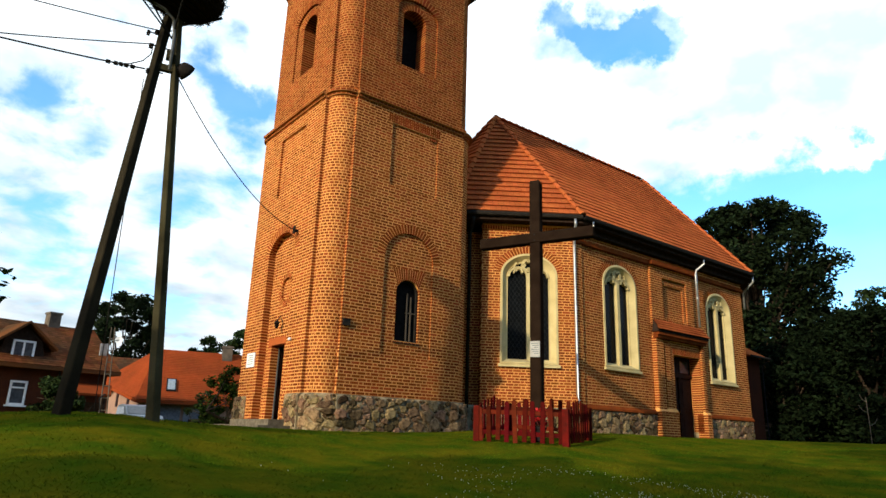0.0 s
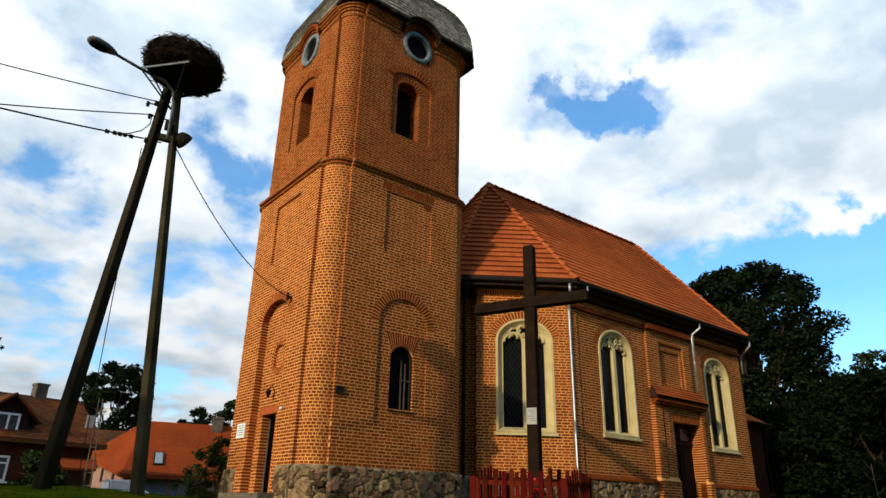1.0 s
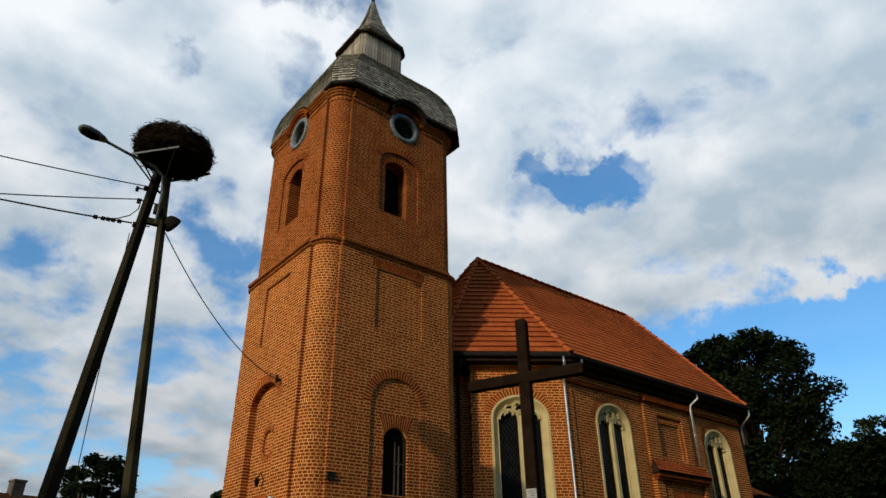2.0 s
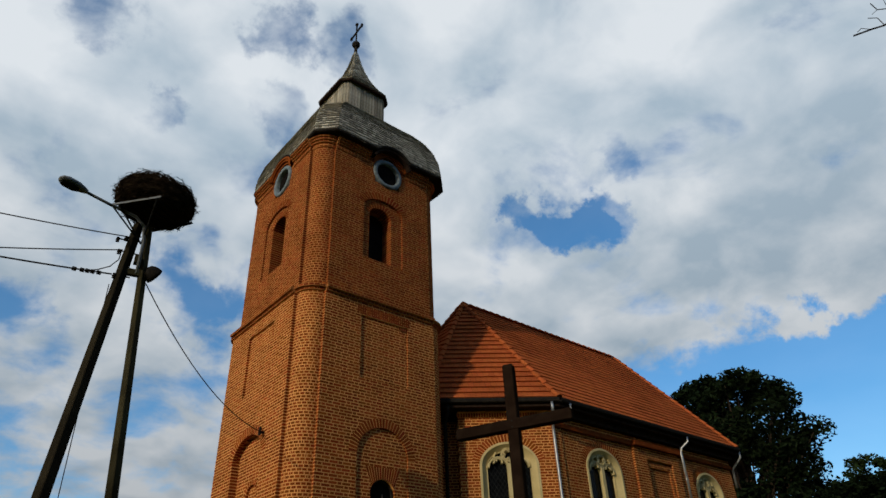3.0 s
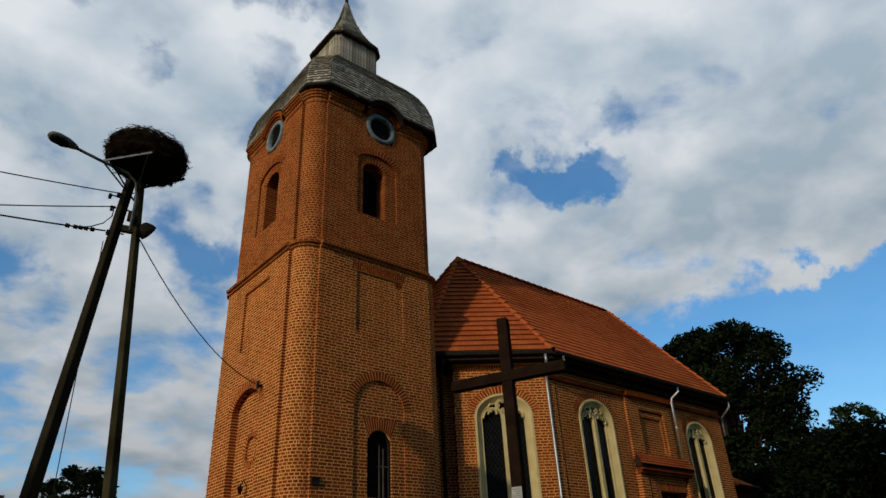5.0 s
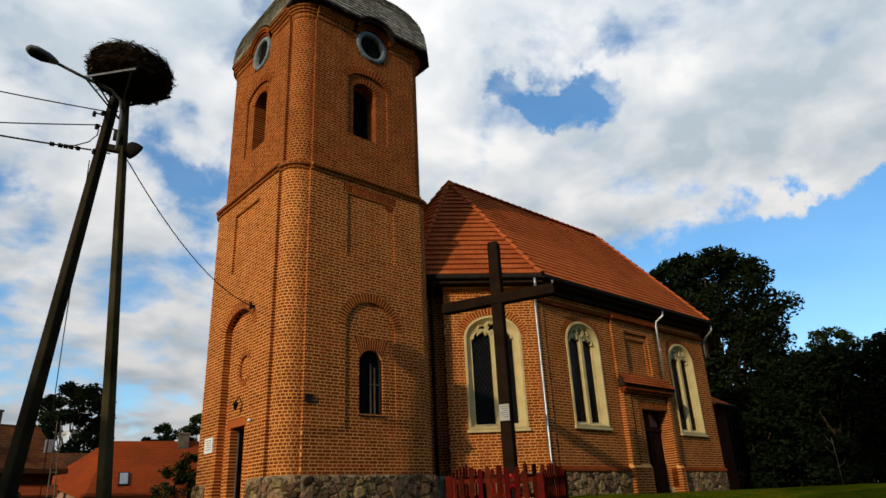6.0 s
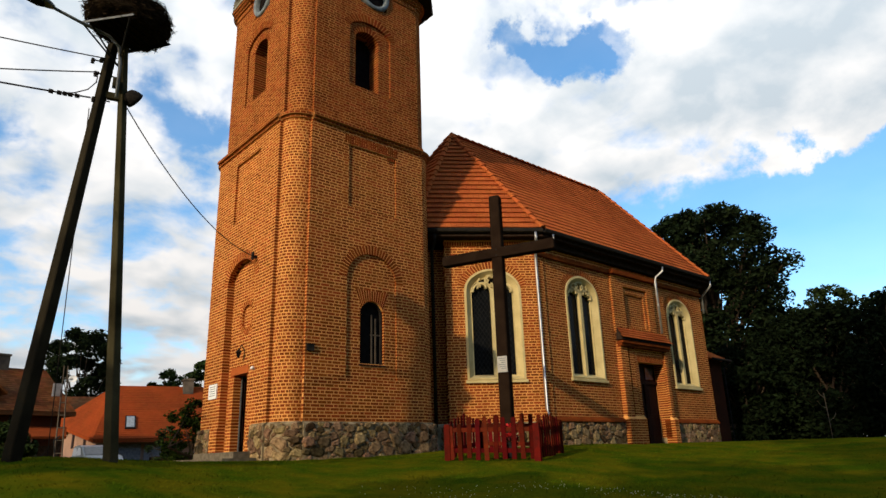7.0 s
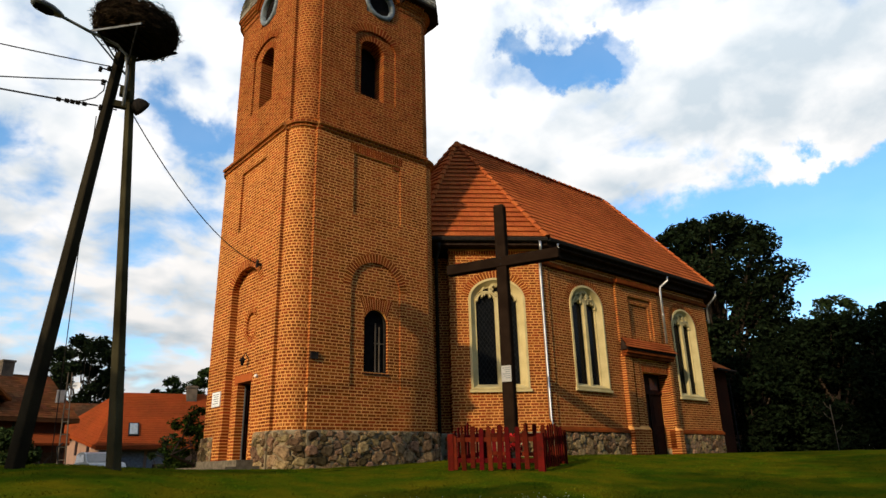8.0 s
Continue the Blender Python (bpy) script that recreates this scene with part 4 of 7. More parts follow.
    lead.part("leading", CAME, win, "lozenge lead lattice")


def thing_part(parent, name, label):
    ob = new(name)
    attach(ob, parent)
    return tagged(ob, label)


def tile_field(roof, corners, name, seed, pick=None, row=0.275, width=0.18, lip=0.045):
    """Rows of flat clay tiles on a roof face: corners are eave left, eave right, top right, top left."""
    a, b, c, d = [Vector(p) for p in corners]
    e = (b - a).normalized()
    n = e.cross(d - a)
    n = (n if n.z > 0 else -n).normalized()
    up = n.cross(e)
    up = up if up.z > 0 else -up
    rnd = random.Random(seed)
    high = (c - a).dot(up)
    ua = lambda p: (p - a).dot(e)
    s = Shape()
    rows = round(high / row)
    shared, count = None, 0
    q = Shape().hexa([(-width * 0.49, 0, lip * 0.47), (width * 0.49, 0, lip * 0.47), (width * 0.49, row * 1.25, -0.012), (-width * 0.49, row * 1.25, -0.012),
                      (-width * 0.49, 0, lip), (width * 0.49, 0, lip), (width * 0.49, row * 1.25, 0.008), (-width * 0.49, row * 1.25, 0.008)])
    shared = mesh_of("tile", q.v, q.f, TILE_ONE)
    for r in range(rows):
        t0, t1 = r / rows, min(1.0, (r + 1.25) / rows)
        lo, hi = ua(a.lerp(d, t0)), ua(b.lerp(c, t0))
        off = 0.5 * width * (r % 2)
        k = math.floor(lo / width)
        while k * width + off < hi:
            u0, u1 = max(lo, k * width + off), min(hi, (k + 1) * width + off)
            k += 1
            if u1 - u0 < 0.03:
                continue
            z = rnd.uniform(0, 0.006)
            v0, v1 = high * t0, high * t1
            if pick and count < 300 and u1 - u0 > width * 0.98 and pick(u0, r):
                ob = new("tile", shared)
                m = Matrix((e, up, n)).transposed().to_4x4()
                m.translation = a + e * (0.5 * (u0 + u1)) + up * v0 + n * z
                ob.matrix_world = m
                attach(ob, roof)
                count += 1
                continue
            g = 0.0025
            p = lambda u, v, w: a + e * u + up * v + n * w
            s.add([p(u0 + g, v0, lip * 0.47), p(u1 - g, v0, lip * 0.47), p(u0 + g, v0, lip + z), p(u1 - g, v0, lip + z), p(u1 - g, v1, 0.006), p(u0 + g, v1, 0.006), p(u0 + g, v0 + 0.12, 0.01), p(u1 - g, v0 + 0.12, 0.01)], [(0, 1, 3, 2), (2, 3, 4, 5), (1, 0, 6, 7)])
    s.part(name, TILE, roof, kind="stuff")


def ridge_tiles(roof, a, b, seed):
    a, b = Vector(a), Vector(b)
    n = max(2, round((b - a).length / 0.36))
    e = (b - a).normalized()
    side = e.cross(Vector((0, 0, 1))).normalized()
    top = side.cross(e)
    s = Shape()
    L = (b - a).length / n
    def arc(v, r, lift):
        return [tuple(Vector((r * math.cos(math.pi * i / 6), v, r * math.sin(math.pi * i / 6) * 0.8 + lift))) for i in range(7)]
    s.rings([arc(-0.02, 0.125, 0.02), arc(L * 1.05, 0.10, 0.0)], closed=False)
    s.rings([arc(-0.02, 0.125, 0.02), arc(-0.02, 0.10, 0.0)], closed=False)
    me = mesh_of("ridge_tile", s.v, s.f, TILE_ONE, False)
    for i in range(n):
        ob = new("ridge_tile", me)
        m = Matrix((side, e, top)).transposed().to_4x4()
        m.translation = a + e * (L * i) + top * 0.02
        ob.matrix_world = m
        attach(ob, roof)


def nave_roof(nave):
    o = 0.42
    ap = Vector((15.66, MY, RIDGE))
    ae = Vector((25.10, MY, RIDGE))
    # eave corners
    turn = math.tan(math.atan2(CE.y, -CE.x) / 2)
    sw = Vector((C0.x - o * turn, NS - o, EAVE))
    se = Vector((NE_X + o * turn, NS - o, EAVE))
    wl = Vector((*chamfer(CLEN + 0.1, o, 0)[:2], EAVE))
    fl = lambda v: Vector((v.x, NS + NN - v.y, v.z))
    el = Vector((C0.x + NE_X - wl.x, wl.y, EAVE))
    s = Shape()
    pts = [sw, se, fl(se), fl(sw), wl, fl(wl), el, fl(el), ap, ae]
    s.add([p - Vector((0, 0, 0.012)) for p in pts] + [p - Vector((0, 0, 0.16)) for p in pts[:8]],
          [(0, 1, 9, 8), (2, 3, 8, 9), (4, 0, 8), (3, 5, 8), (5, 4, 8), (1, 6, 9), (7, 2, 9), (6, 7, 9)] +
          [(a, b, b + 10, a + 10) for a, b in ((0, 1), (1, 6), (6, 7), (7, 2), (2, 3), (3, 5), (5, 4), (4, 0))] + [(10, 11, 16, 17, 12, 13, 15, 14)])
    roof = s.part("roof", SOFFIT, nave, "steep hipped roof of red-orange flat clay tiles")
    tile_field(roof, (sw, se, ae, ap), "tiling", 1, pick=lambda u, r: u < 5 and r < 12)
    tile_field(roof, (wl, sw, ap, ap), "tiling", 2, lip=0.072)
    tile_field(roof, (fl(sw), fl(se), ae, ap), "tiling", 3)
    tile_field(roof, (fl(wl), fl(sw), ap, ap), "tiling", 4)
    tile_field(roof, (se, el, ae, ae), "tiling", 5)
    tile_field(roof, (fl(se), fl(el), ae, ae), "tiling", 6)
    tile_field(roof, (wl, fl(wl), ap, ap), "tiling", 7)
    tile_field(roof, (el, fl(el), ae, ae), "tiling", 8)
    for k, (a, b) in enumerate(((ap, ae), (sw, ap), (wl, ap), (fl(sw), ap), (fl(wl), ap), (se, ae), (el, ae), (fl(se), ae), (fl(el), ae))):
        ridge_tiles(roof, a, b, k)
    # soffit boards and gutters along the eaves
    sof = Shape()
    edge = [wl, sw, se, el, fl(el), fl(se), fl(sw), fl(wl)]
    mid = Vector((0.5 * (C0.x + NE_X), MY, 0))
    def inward(p, d):
        q = Vector((mid.x - p.x, mid.y - p.y, 0)).normalized()
        return p + q * d
    for a, b in zip(edge[:-1], edge[1:]):
        a2, b2 = inward(a, 0.75), inward(b, 0.75)
        k = Vector((0, 0, -0.17))
        sof.hexa([a + k * 1.5, b + k * 1.5, b2 + k * 1.5, a2 + k * 1.5, a + k, b + k, b2 + k, a2 + k])
    sof.part("soffit", SOFFIT, nave, "dark boarded soffit under the eaves")
    for a, b in ((wl, sw), (sw, se), (se, el), (fl(sw), fl(se))):
        out = (b - a).normalized().cross(Vector((0, 0, 1)))
        if out.dot(a - mid) < 0:
            out = -out
        g = Shape()
        prof = [(0.01, 0.0), (0.0, -0.08), (0.03, -0.13), (0.08, -0.14), (0.13, -0.11), (0.15, -0.05), (0.15, 0.0), (0.14, 0.0), (0.135, -0.05), (0.08, -0.12), (0.02, -0.07), (0.015, 0.0)]
        loops = [[p + out * q[0] + Vector((0, 0, q[1] - 0.02)) for q in prof] for p in (a, b)]
        g.rings(loops, cap0=True, cap1=True)
        g.part("gutter", DARK, nave, "dark half-round gutter")
    return sw, se, wl


def downpipe(nave, pts, r=0.042):
    s = Shape()
    s.tube(pts, r, 10)
    p = s.part("downpipe", ZINC, nave, "shiny zinc downpipe", True)
    for z in (3.3, 5.2, 6.8):
        a, b = Vector(pts[-2]), Vector(pts[-1])
        if a.z > z > b.z:
            q = a.lerp(b, (a.z - z) / (a.z - b.z))
            Shape().rod(q - Vector((0, 0, 0.02)), q + Vector((0, 0, 0.02)), r + 0.012, n=10).part("clip", ZINC, p)
    return p


def portal(nave, b):
    """The south doorway: pilasters, tiled canopy, blind panel above and a dark double door."""
    fr = 0.09
    pr = lambda u, d, z: south(u, d + fr, z)
    x0, x1 = 19.64, 22.58
    dc, dw = 21.57, 0.83
    b.layer(pr, x0 - 0.04, 22.26, 5.55, 7.72, [(21.07, 0.76, 5.77, 7.22, 0.001)], thick=0.2)
    b.layer(pr, 0, 0, 5.5, 7.72, [(21.07, 0.62, 5.77, 7.06, 0.001)], only=(21.07, 0.76, 5.77, 7.22, 0.001), depth=-0.07, thick=0.1)
    b.layer(pr, 0, 0, 5.5, 7.72, only=(21.07, 0.62, 5.77, 7.06, 0.001), depth=-0.13, thick=0.06)
    b.layer(pr, x0, x1, 2.0, 5.2, [(dc, dw, 1.9, 4.58, 0.001)], thick=0.4)
    proud = lambda k: (lambda u, d, z: south(u, d + fr + k, z))
    for u0, u1, k in ((x0 - 0.02, x0 + 0.40, 0.09), (x0 + 0.52, x0 + 0.86, 0.045), (22.42, x1 + 0.02, 0.09)):
        b.layer(proud(k), u0, u1, 2.0, 5.08, thick=0.2)
    # pedestals of the pilasters, with sloping tops
    for u0, u1, k in ((x0 - 0.04, x0 + 0.46, 0.17), (x0 + 0.46, x0 + 1.04, 0.12), (22.40, x1 + 0.10, 0.17)):
        b.layer(proud(k), u0, u1, 1.6, 2.60, thick=0.4)
        b.core.hexa([south(u0, fr + k, 2.598), south(u1, fr + k, 2.598), south(u1, 0, 2.598), south(u0, 0, 2.598), south(u0 + 0.02, fr + 0.05, 2.72), south(u1 - 0.02, fr + 0.05, 2.72), south(u1 - 0.02, 0, 2.72), south(u0 + 0.02, 0, 2.72)])
        b.soldiers(proud(k), u0, u1, 2.52, 2.60, proud=0.012)
    b.soldiers(proud(0), dc - dw - 0.05, dc + dw + 0.05, 4.60, 4.86)
    can = Shape()
    can.hexa([south(x0 - 0.12, 0.36, 5.26), south(x1 + 0.12, 0.36, 5.26), south(x1 + 0.12, 0.1, 5.26), south(x0 - 0.12, 0.1, 5.26),
              south(x0 - 0.12, 0.36, 5.32), south(x1 + 0.12, 0.36, 5.32), south(x1 + 0.02, 0.1, 5.70), south(x0 - 0.02, 0.1, 5.70)])
    canopy = can.part("canopy", SOFFIT, nave, "sloping tiled canopy above the door")
    tile_field(canopy, [south(x0 - 0.14, 0.39, 5.32), south(x1 + 0.14, 0.39, 5.32), south(x1 + 0.02, 0.11, 5.71), south(x0 - 0.02, 0.11, 5.71)], "tiling", 11, row=0.13, width=0.15)
    mo = Shape()
    for d, z0, z1 in ((0.34, 5.16, 5.25), (0.27, 5.06, 5.15)):
        mo.box((x0 - 0.06, NS - d, z0), (x1 + 0.06, NS - 0.1, z1))
    mo.part("canopy_moulding", MOULD, nave, "stepped brick moulding under the canopy")
    door = thing_part(nave, "door", "dark brown carved double door with a glazed top light")
    Shape().box((dc - dw, NS + 0.34, 1.30), (dc + dw, NS + 0.40, 4.60)).part("door_back", BROWN_DOOR, door)
    for sg in (-1, 1):
        u = dc + sg * dw * 0.5
        for z0, z1 in ((1.75, 2.6), (2.72, 3.8)):
            Shape().box((u - 0.31, NS + 0.30, z0), (u + 0.31, NS + 0.345, z1)).part("panel", BROWN_DOOR, door)
            Shape().box((u - 0.22, NS + 0.285, z0 + 0.1), (u + 0.22, NS + 0.305, z1 - 0.1)).part("inset", BROWN_DOOR, door)
        Shape().box((u - 0.26, NS + 0.31, 4.05), (u + 0.26, NS + 0.33, 4.48)).part("top_light", BLUEGLASS, door, "small glazed top light")
    Shape().box((dc - dw, NS + 0.26, 3.88), (dc + dw, NS + 0.35, 4.0)).part("transom", BROWN_DOOR, door)
    Shape().box((dc - 0.03, NS + 0.27, 1.6), (dc + 0.03, NS + 0.35, 3.9)).part("meeting_rail", BROWN_DOOR, door)
    Shape().box((dc - 0.12, NS + 0.25, 2.95), (dc - 0.05, NS + 0.30, 3.12)).part("handle", DARK, door)
    Shape().box((dc - dw + 0.01, NS - 0.1, 1.0), (dc + dw - 0.01, NS + 0.38, 1.50)).part("threshold", STEPSTONE, nave, "stone threshold")


def build_nave():
    nave = thing("church_nave", "orange brick church nave with tall windows and red tiled roof", "church", (20.5, MY, 1.7))
    b = Brickwork(9)
    z0, z1 = 2.50, 7.68
    op = lambda c, k=WIN: (c, k["w"] - 0.01, k["foot"] - 0.09, k["spring"], k["rise"])
    wc = 1.50
    near = lambda u, z: z < 3.5 and u < 2.9
    b.layer(chamfer, 0, CLEN - 0.95, z0, z1 + 0.33, [op(wc, LOW)], pick=near, thick=0.5)
    b.layer(chamfer, CLEN - 0.95, CLEN, z0, z1 + 0.33, depth=-0.45)
    b.voussoirs(chamfer, wc, LOW["w"], LOW["spring"], LOW["rise"], start=0.12, length=0.23)
    b.soldiers(chamfer, 0.0, CLEN - 0.95, 8.0, 8.13, proud=0.03)
    b.layer(chamfer, 0, CLEN - 0.95, 8.13, 8.38, depth=0.02, bricks=False)
    b.layer(south, C0.x, NE_X, z0, z1, [op(17.92), op(24.15), (21.07, 0.80, 5.70, 7.30, 0.001), (21.57, 0.87, 1.9, 4.66, 0.001)])
    for c in (17.92, 24.15):
        b.voussoirs(south, c, WIN["w"], WIN["spring"], WIN["rise"], start=0.12, length=0.23)
    portal(nave, b)
    # quoins at the south-west corner and the frieze
    b.layer(lambda u, d, z: south(u, d + 0.035, z), C0.x - 0.03, C0.x + 0.26, z0, z1, thick=0.06)
    b.layer(south, C0.x, NE_X, z1 + 0.10, 8.38, thick=0.35, depth=0.03)
    for f in (mirror_y(chamfer), mirror_x(chamfer), mirror_x(mirror_y(chamfer))):
        b.layer(f, 0, CLEN, z0, 8.38)
    b.layer(mirror_y(south), C0.x, NE_X, z0, 8.38)
    xe = C0.x + NE_X - chamfer(CLEN, 0, 0)[0]
    b.layer(lambda u, d, z: (xe + d, u, z), 15.5, 18.36, z0, 8.38)
    b.finish(nave, "orange brick walls above a stone plinth")
    fz = Shape()
    fz.box((C0.x - 0.08, NS - 0.10, z1 - 0.02), (NE_X + 0.05, NS + 0.2, z1 + 0.06))
    fz.box((C0.x - 0.06, NS - 0.06, z1 + 0.06), (NE_X + 0.03, NS + 0.2, z1 + 0.12))
    fz.box((19.54, NS - 0.24, z1 - 0.02), (22.36, NS, z1 + 0.14))
    # Added dark band, not a timber: thickens the shadow below the eaves.
    plate = Shape().box((C0.x - 0.02, NS - 0.20, 8.0), (NE_X + 0.02, NS + 0.1, 8.22))
    plate.part("eaves_shade_band", SOFFIT, nave, "dark band added under the eaves to deepen their shadow")
    fz.part("frieze_moulding", MOULD, nave, "thin brick moulding below the eaves")
    # plinth
    pl = Shape()
    loop = lambda o: [Vector((22.44, NS + 0.42, 0)), Vector((22.44, NS - o, 0)), Vector((NE_X, NS - o, 0)), Vector(mirror_x(chamfer)(CLEN, o, 0)),
                      Vector(mirror_x(mirror_y(chamfer))(CLEN, o, 0)), Vector((NE_X, NN + o, 0)), Vector(mirror_y(chamfer)(0, o, 0)), Vector(mirror_y(chamfer)(CLEN, o, 0)),
                      Vector(chamfer(CLEN, o, 0)), Vector(chamfer(0, o, 0)) + Vector((o * 0.3, 0, 0)), Vector((20.70, NS - o, 0)), Vector((20.70, NS + 0.42, 0))]
    pl.rings([[(p.x, p.y, z) for p in loop(o)] for o, z in ((0.05, 0.2), (0.05, 2.44), (-0.02, 2.50), (-0.3, 2.505))], closed=False)
    plinth = pl.part("plinth", STONE_BED, nave, "rubble plinth of field stones")
    stone_course(plinth, lambda u, d, z: chamfer(u, d + 0.05, z), 3.3, lambda u: ground_z(*chamfer(u, 0.1, 0)[:2]), 2.50, 21)
    stone_course(plinth, lambda u, d, z: south(C0.x + u, d + 0.05, z), 4.0, lambda u: ground_z(C0.x + u, NS), 2.50, 22)
    stone_course(plinth, lambda u, d, z: south(22.75 + u, d + 0.05, z), 3.3, lambda u: ground_z(22.75 + u, NS), 2.50, 23)
    # slanting brick drip course on the plinth
    for u0, u1 in ((C0.x, 19.66), (22.72, NE_X)):
        b2 = Shape().hexa([south(u0 - 0.03, 0.10, 2.50), south(u1 + 0.02, 0.10, 2.50), south(u1, 0, 2.50), south(u0, 0, 2.50),
                 south(u0 - 0.03, 0.09, 2.56), south(u1 + 0.02, 0.09, 2.56), south(u1, 0, 2.66), south(u0, 0, 2.66)])
        b2.part("drip_course", MOULD, nave, "sloping brick drip course")
    tall_window(nave, chamfer, wc, LOW)
    tall_window(nave, south, 17.92, WIN)
    tall_window(nave, south, 24.15, WIN)
    sw, se, wl = nave_roof(nave)
    g = lambda p, z: (p[0], p[1], z)
    p1, e1 = chamfer(0.06, 0.10, 0), chamfer(0.10, 0.52, 0)
    downpipe(nave, [g(e1, 8.30), g(e1, 8.08), g(chamfer(0.09, 0.36, 0), 7.95), g(chamfer(0.06, 0.12, 0), 7.62), g(p1, 7.45), g(p1, 2.85), g(chamfer(0.04, 0.26, 0), 2.66)])
    e2 = (C0.x + 0.28, NS - 0.52, 0)
    downpipe(nave, [g(e2, 8.30), g(e2, 8.16), g(chamfer(-0.14, 0.42, 0), 8.02), g(chamfer(0.02, 0.24, 0), 7.80)])
    x = 22.22
    downpipe(nave, [(x + 0.30, NS - 0.50, 8.3), (x + 0.30, NS - 0.50, 8.14), (x + 0.03, NS - 0.32, 7.88), (x, NS - 0.31, 7.7), (x, NS - 0.31, 5.72)])
    x = NE_X + 0.15
    downpipe(nave, [(x + 0.1, NS - 0.45, 8.3), (x + 0.1, NS - 0.45, 8.1), (x + 0.06, NS - 0.02, 7.7), (x + 0.06, NS - 0.02, 7.0)])
    # This pipe's dark colour carries the tower's shade.
    dark = chamfer(CLEN - 0.55, 0.10, 0)
    s = Shape().tube([g(chamfer(CLEN - 0.62, 0.5, 0), 8.25), g(chamfer(CLEN - 0.62, 0.4, 0), 8.05), g(dark, 7.8), g(dark, 2.4)], 0.055, 10)
    s.part("downpipe", DARK, nave, "downpipe beside the tower, coloured dark for the shade there", True)
    return nave


build_nave()


def build_annex():
    """The low sacristy at the east end."""
    an = thing("sacristy", "low brick sacristy with a tiled roof behind the church", "annex", (30.6, 16.9, 1.6))
    x0, x1, y0, y1 = 28.0, 29.35, 14.3, 19.5
    s = Shape().box((x0, y0, 1.0), (x1, y1, 5.35))
    # Wall and downpipe take dark colours that stand in for shade here.
    s.part("wall", HOUSEBRICK, an)
    r = Shape()
    o = 0.3
    r.hexa([(x0, y0 - o, 5.35), (x1 + o, y0 - o, 5.35), (x1 + o, y1 + o, 5.35), (x0, y1 + o, 5.35), (x0, MY - 0.1, 7.1), (x1 - 0.5, MY - 0.1, 7.1), (x1 - 0.5, MY + 0.1, 7.1), (x0, MY + 0.1, 7.1)])
    r.part("roof", TILE, an)
    Shape().rod((x0, y0 - o - 0.06, 5.32), (x1 + o, y0 - o - 0.06, 5.32), 0.06).part("gutter", DARK, an)
    Shape().line([(x1 + 0.2, y0 - o - 0.06, 5.28), (x1 + 0.1, y0 - 0.08, 5.0), (x1 + 0.1, y0 - 0.08, 1.5)], 0.030, 8).part("downpipe", CAME, an)


build_annex()

# ---- wayside cross and its fence ----
FC = Vector((11.03, 10.52, 0))
FS = Vector((math.sin(radians(64)), math.cos(radians(64)), 0))   # away from the viewer
FL = Vector((-math.cos(radians(64)), math.sin(radians(64)), 0))  # along the front, towards the tower


def yard(a, b, z):
    """a along the front, b away from the front, from the middle of the enclosure."""
    p = FC + FL * a + FS * b
    return Vector((p.x, p.y, z))


def build_cross():
    g = ground_z(FC.x, FC.y)
    cross = thing("wayside_cross", "tall dark brown timber cross on a grass mound", "cross", (FC.x, FC.y, g))
    def beam(pts, w):
        s = Shape()
        s.rings(pts, cap0=True, cap1=True)
        return s
    h = 0.135
    c = 0.02
    ring = lambda z, k=1.0: [yard(a * k - 0.07, b * k, z) for a, b in ((-h + c, -h), (h - c, -h), (h, -h + c), (h, h - c), (h - c, h), (-h + c, h), (-h, h - c), (-h, -h + c))]
    beam([ring(g - 0.3), ring(3.0, 0.98), ring(7.63, 0.95), ring(7.68, 0.85)], h).part("post", TIMBER, cross, "square dark timber post")
    arm = lambda a, k=1.0: [yard(a - 0.02, b * k - 0.02, 6.21 - 0.025 * a + z * k) for b, z in ((-0.11, -0.125), (0.11, -0.125), (0.125, -0.11), (0.125, 0.11), (0.11, 0.125), (-0.11, 0.125), (-0.125, 0.11), (-0.125, -0.11))]
    beam([arm(-1.45, 0.9), arm(-1.42), arm(0), arm(1.33), arm(1.36, 0.9)], h).part("arm", TIMBER, cross, "square dark timber arm")
    plate = Shape()
    z = 3.55
    m = Matrix((FL, FS, Vector((0, 0, 1)))).transposed().to_4x4()
    m.translation = yard(-0.07, -0.155, z)
    plate.box((-0.115, -0.01, -0.18), (0.115, 0.012, 0.18), m)
    pl = plate.part("notice", PAPER, cross, "small white notice with grey lines")
    for k in range(6):
        Shape().box((-0.09, -0.013, 0.12 - 0.045 * k), (0.085 - 0.03 * (k % 3), -0.009, 0.135 - 0.045 * k), m).part("text_line", LEAD, pl)
    for dz in (-0.12, 0.12):
        Shape().rod(yard(-0.07, -0.13, 6.21 + dz * 0.6), yard(-0.07, -0.16, 6.21 + dz * 0.6), 0.02).part("bolt", DARK, cross)


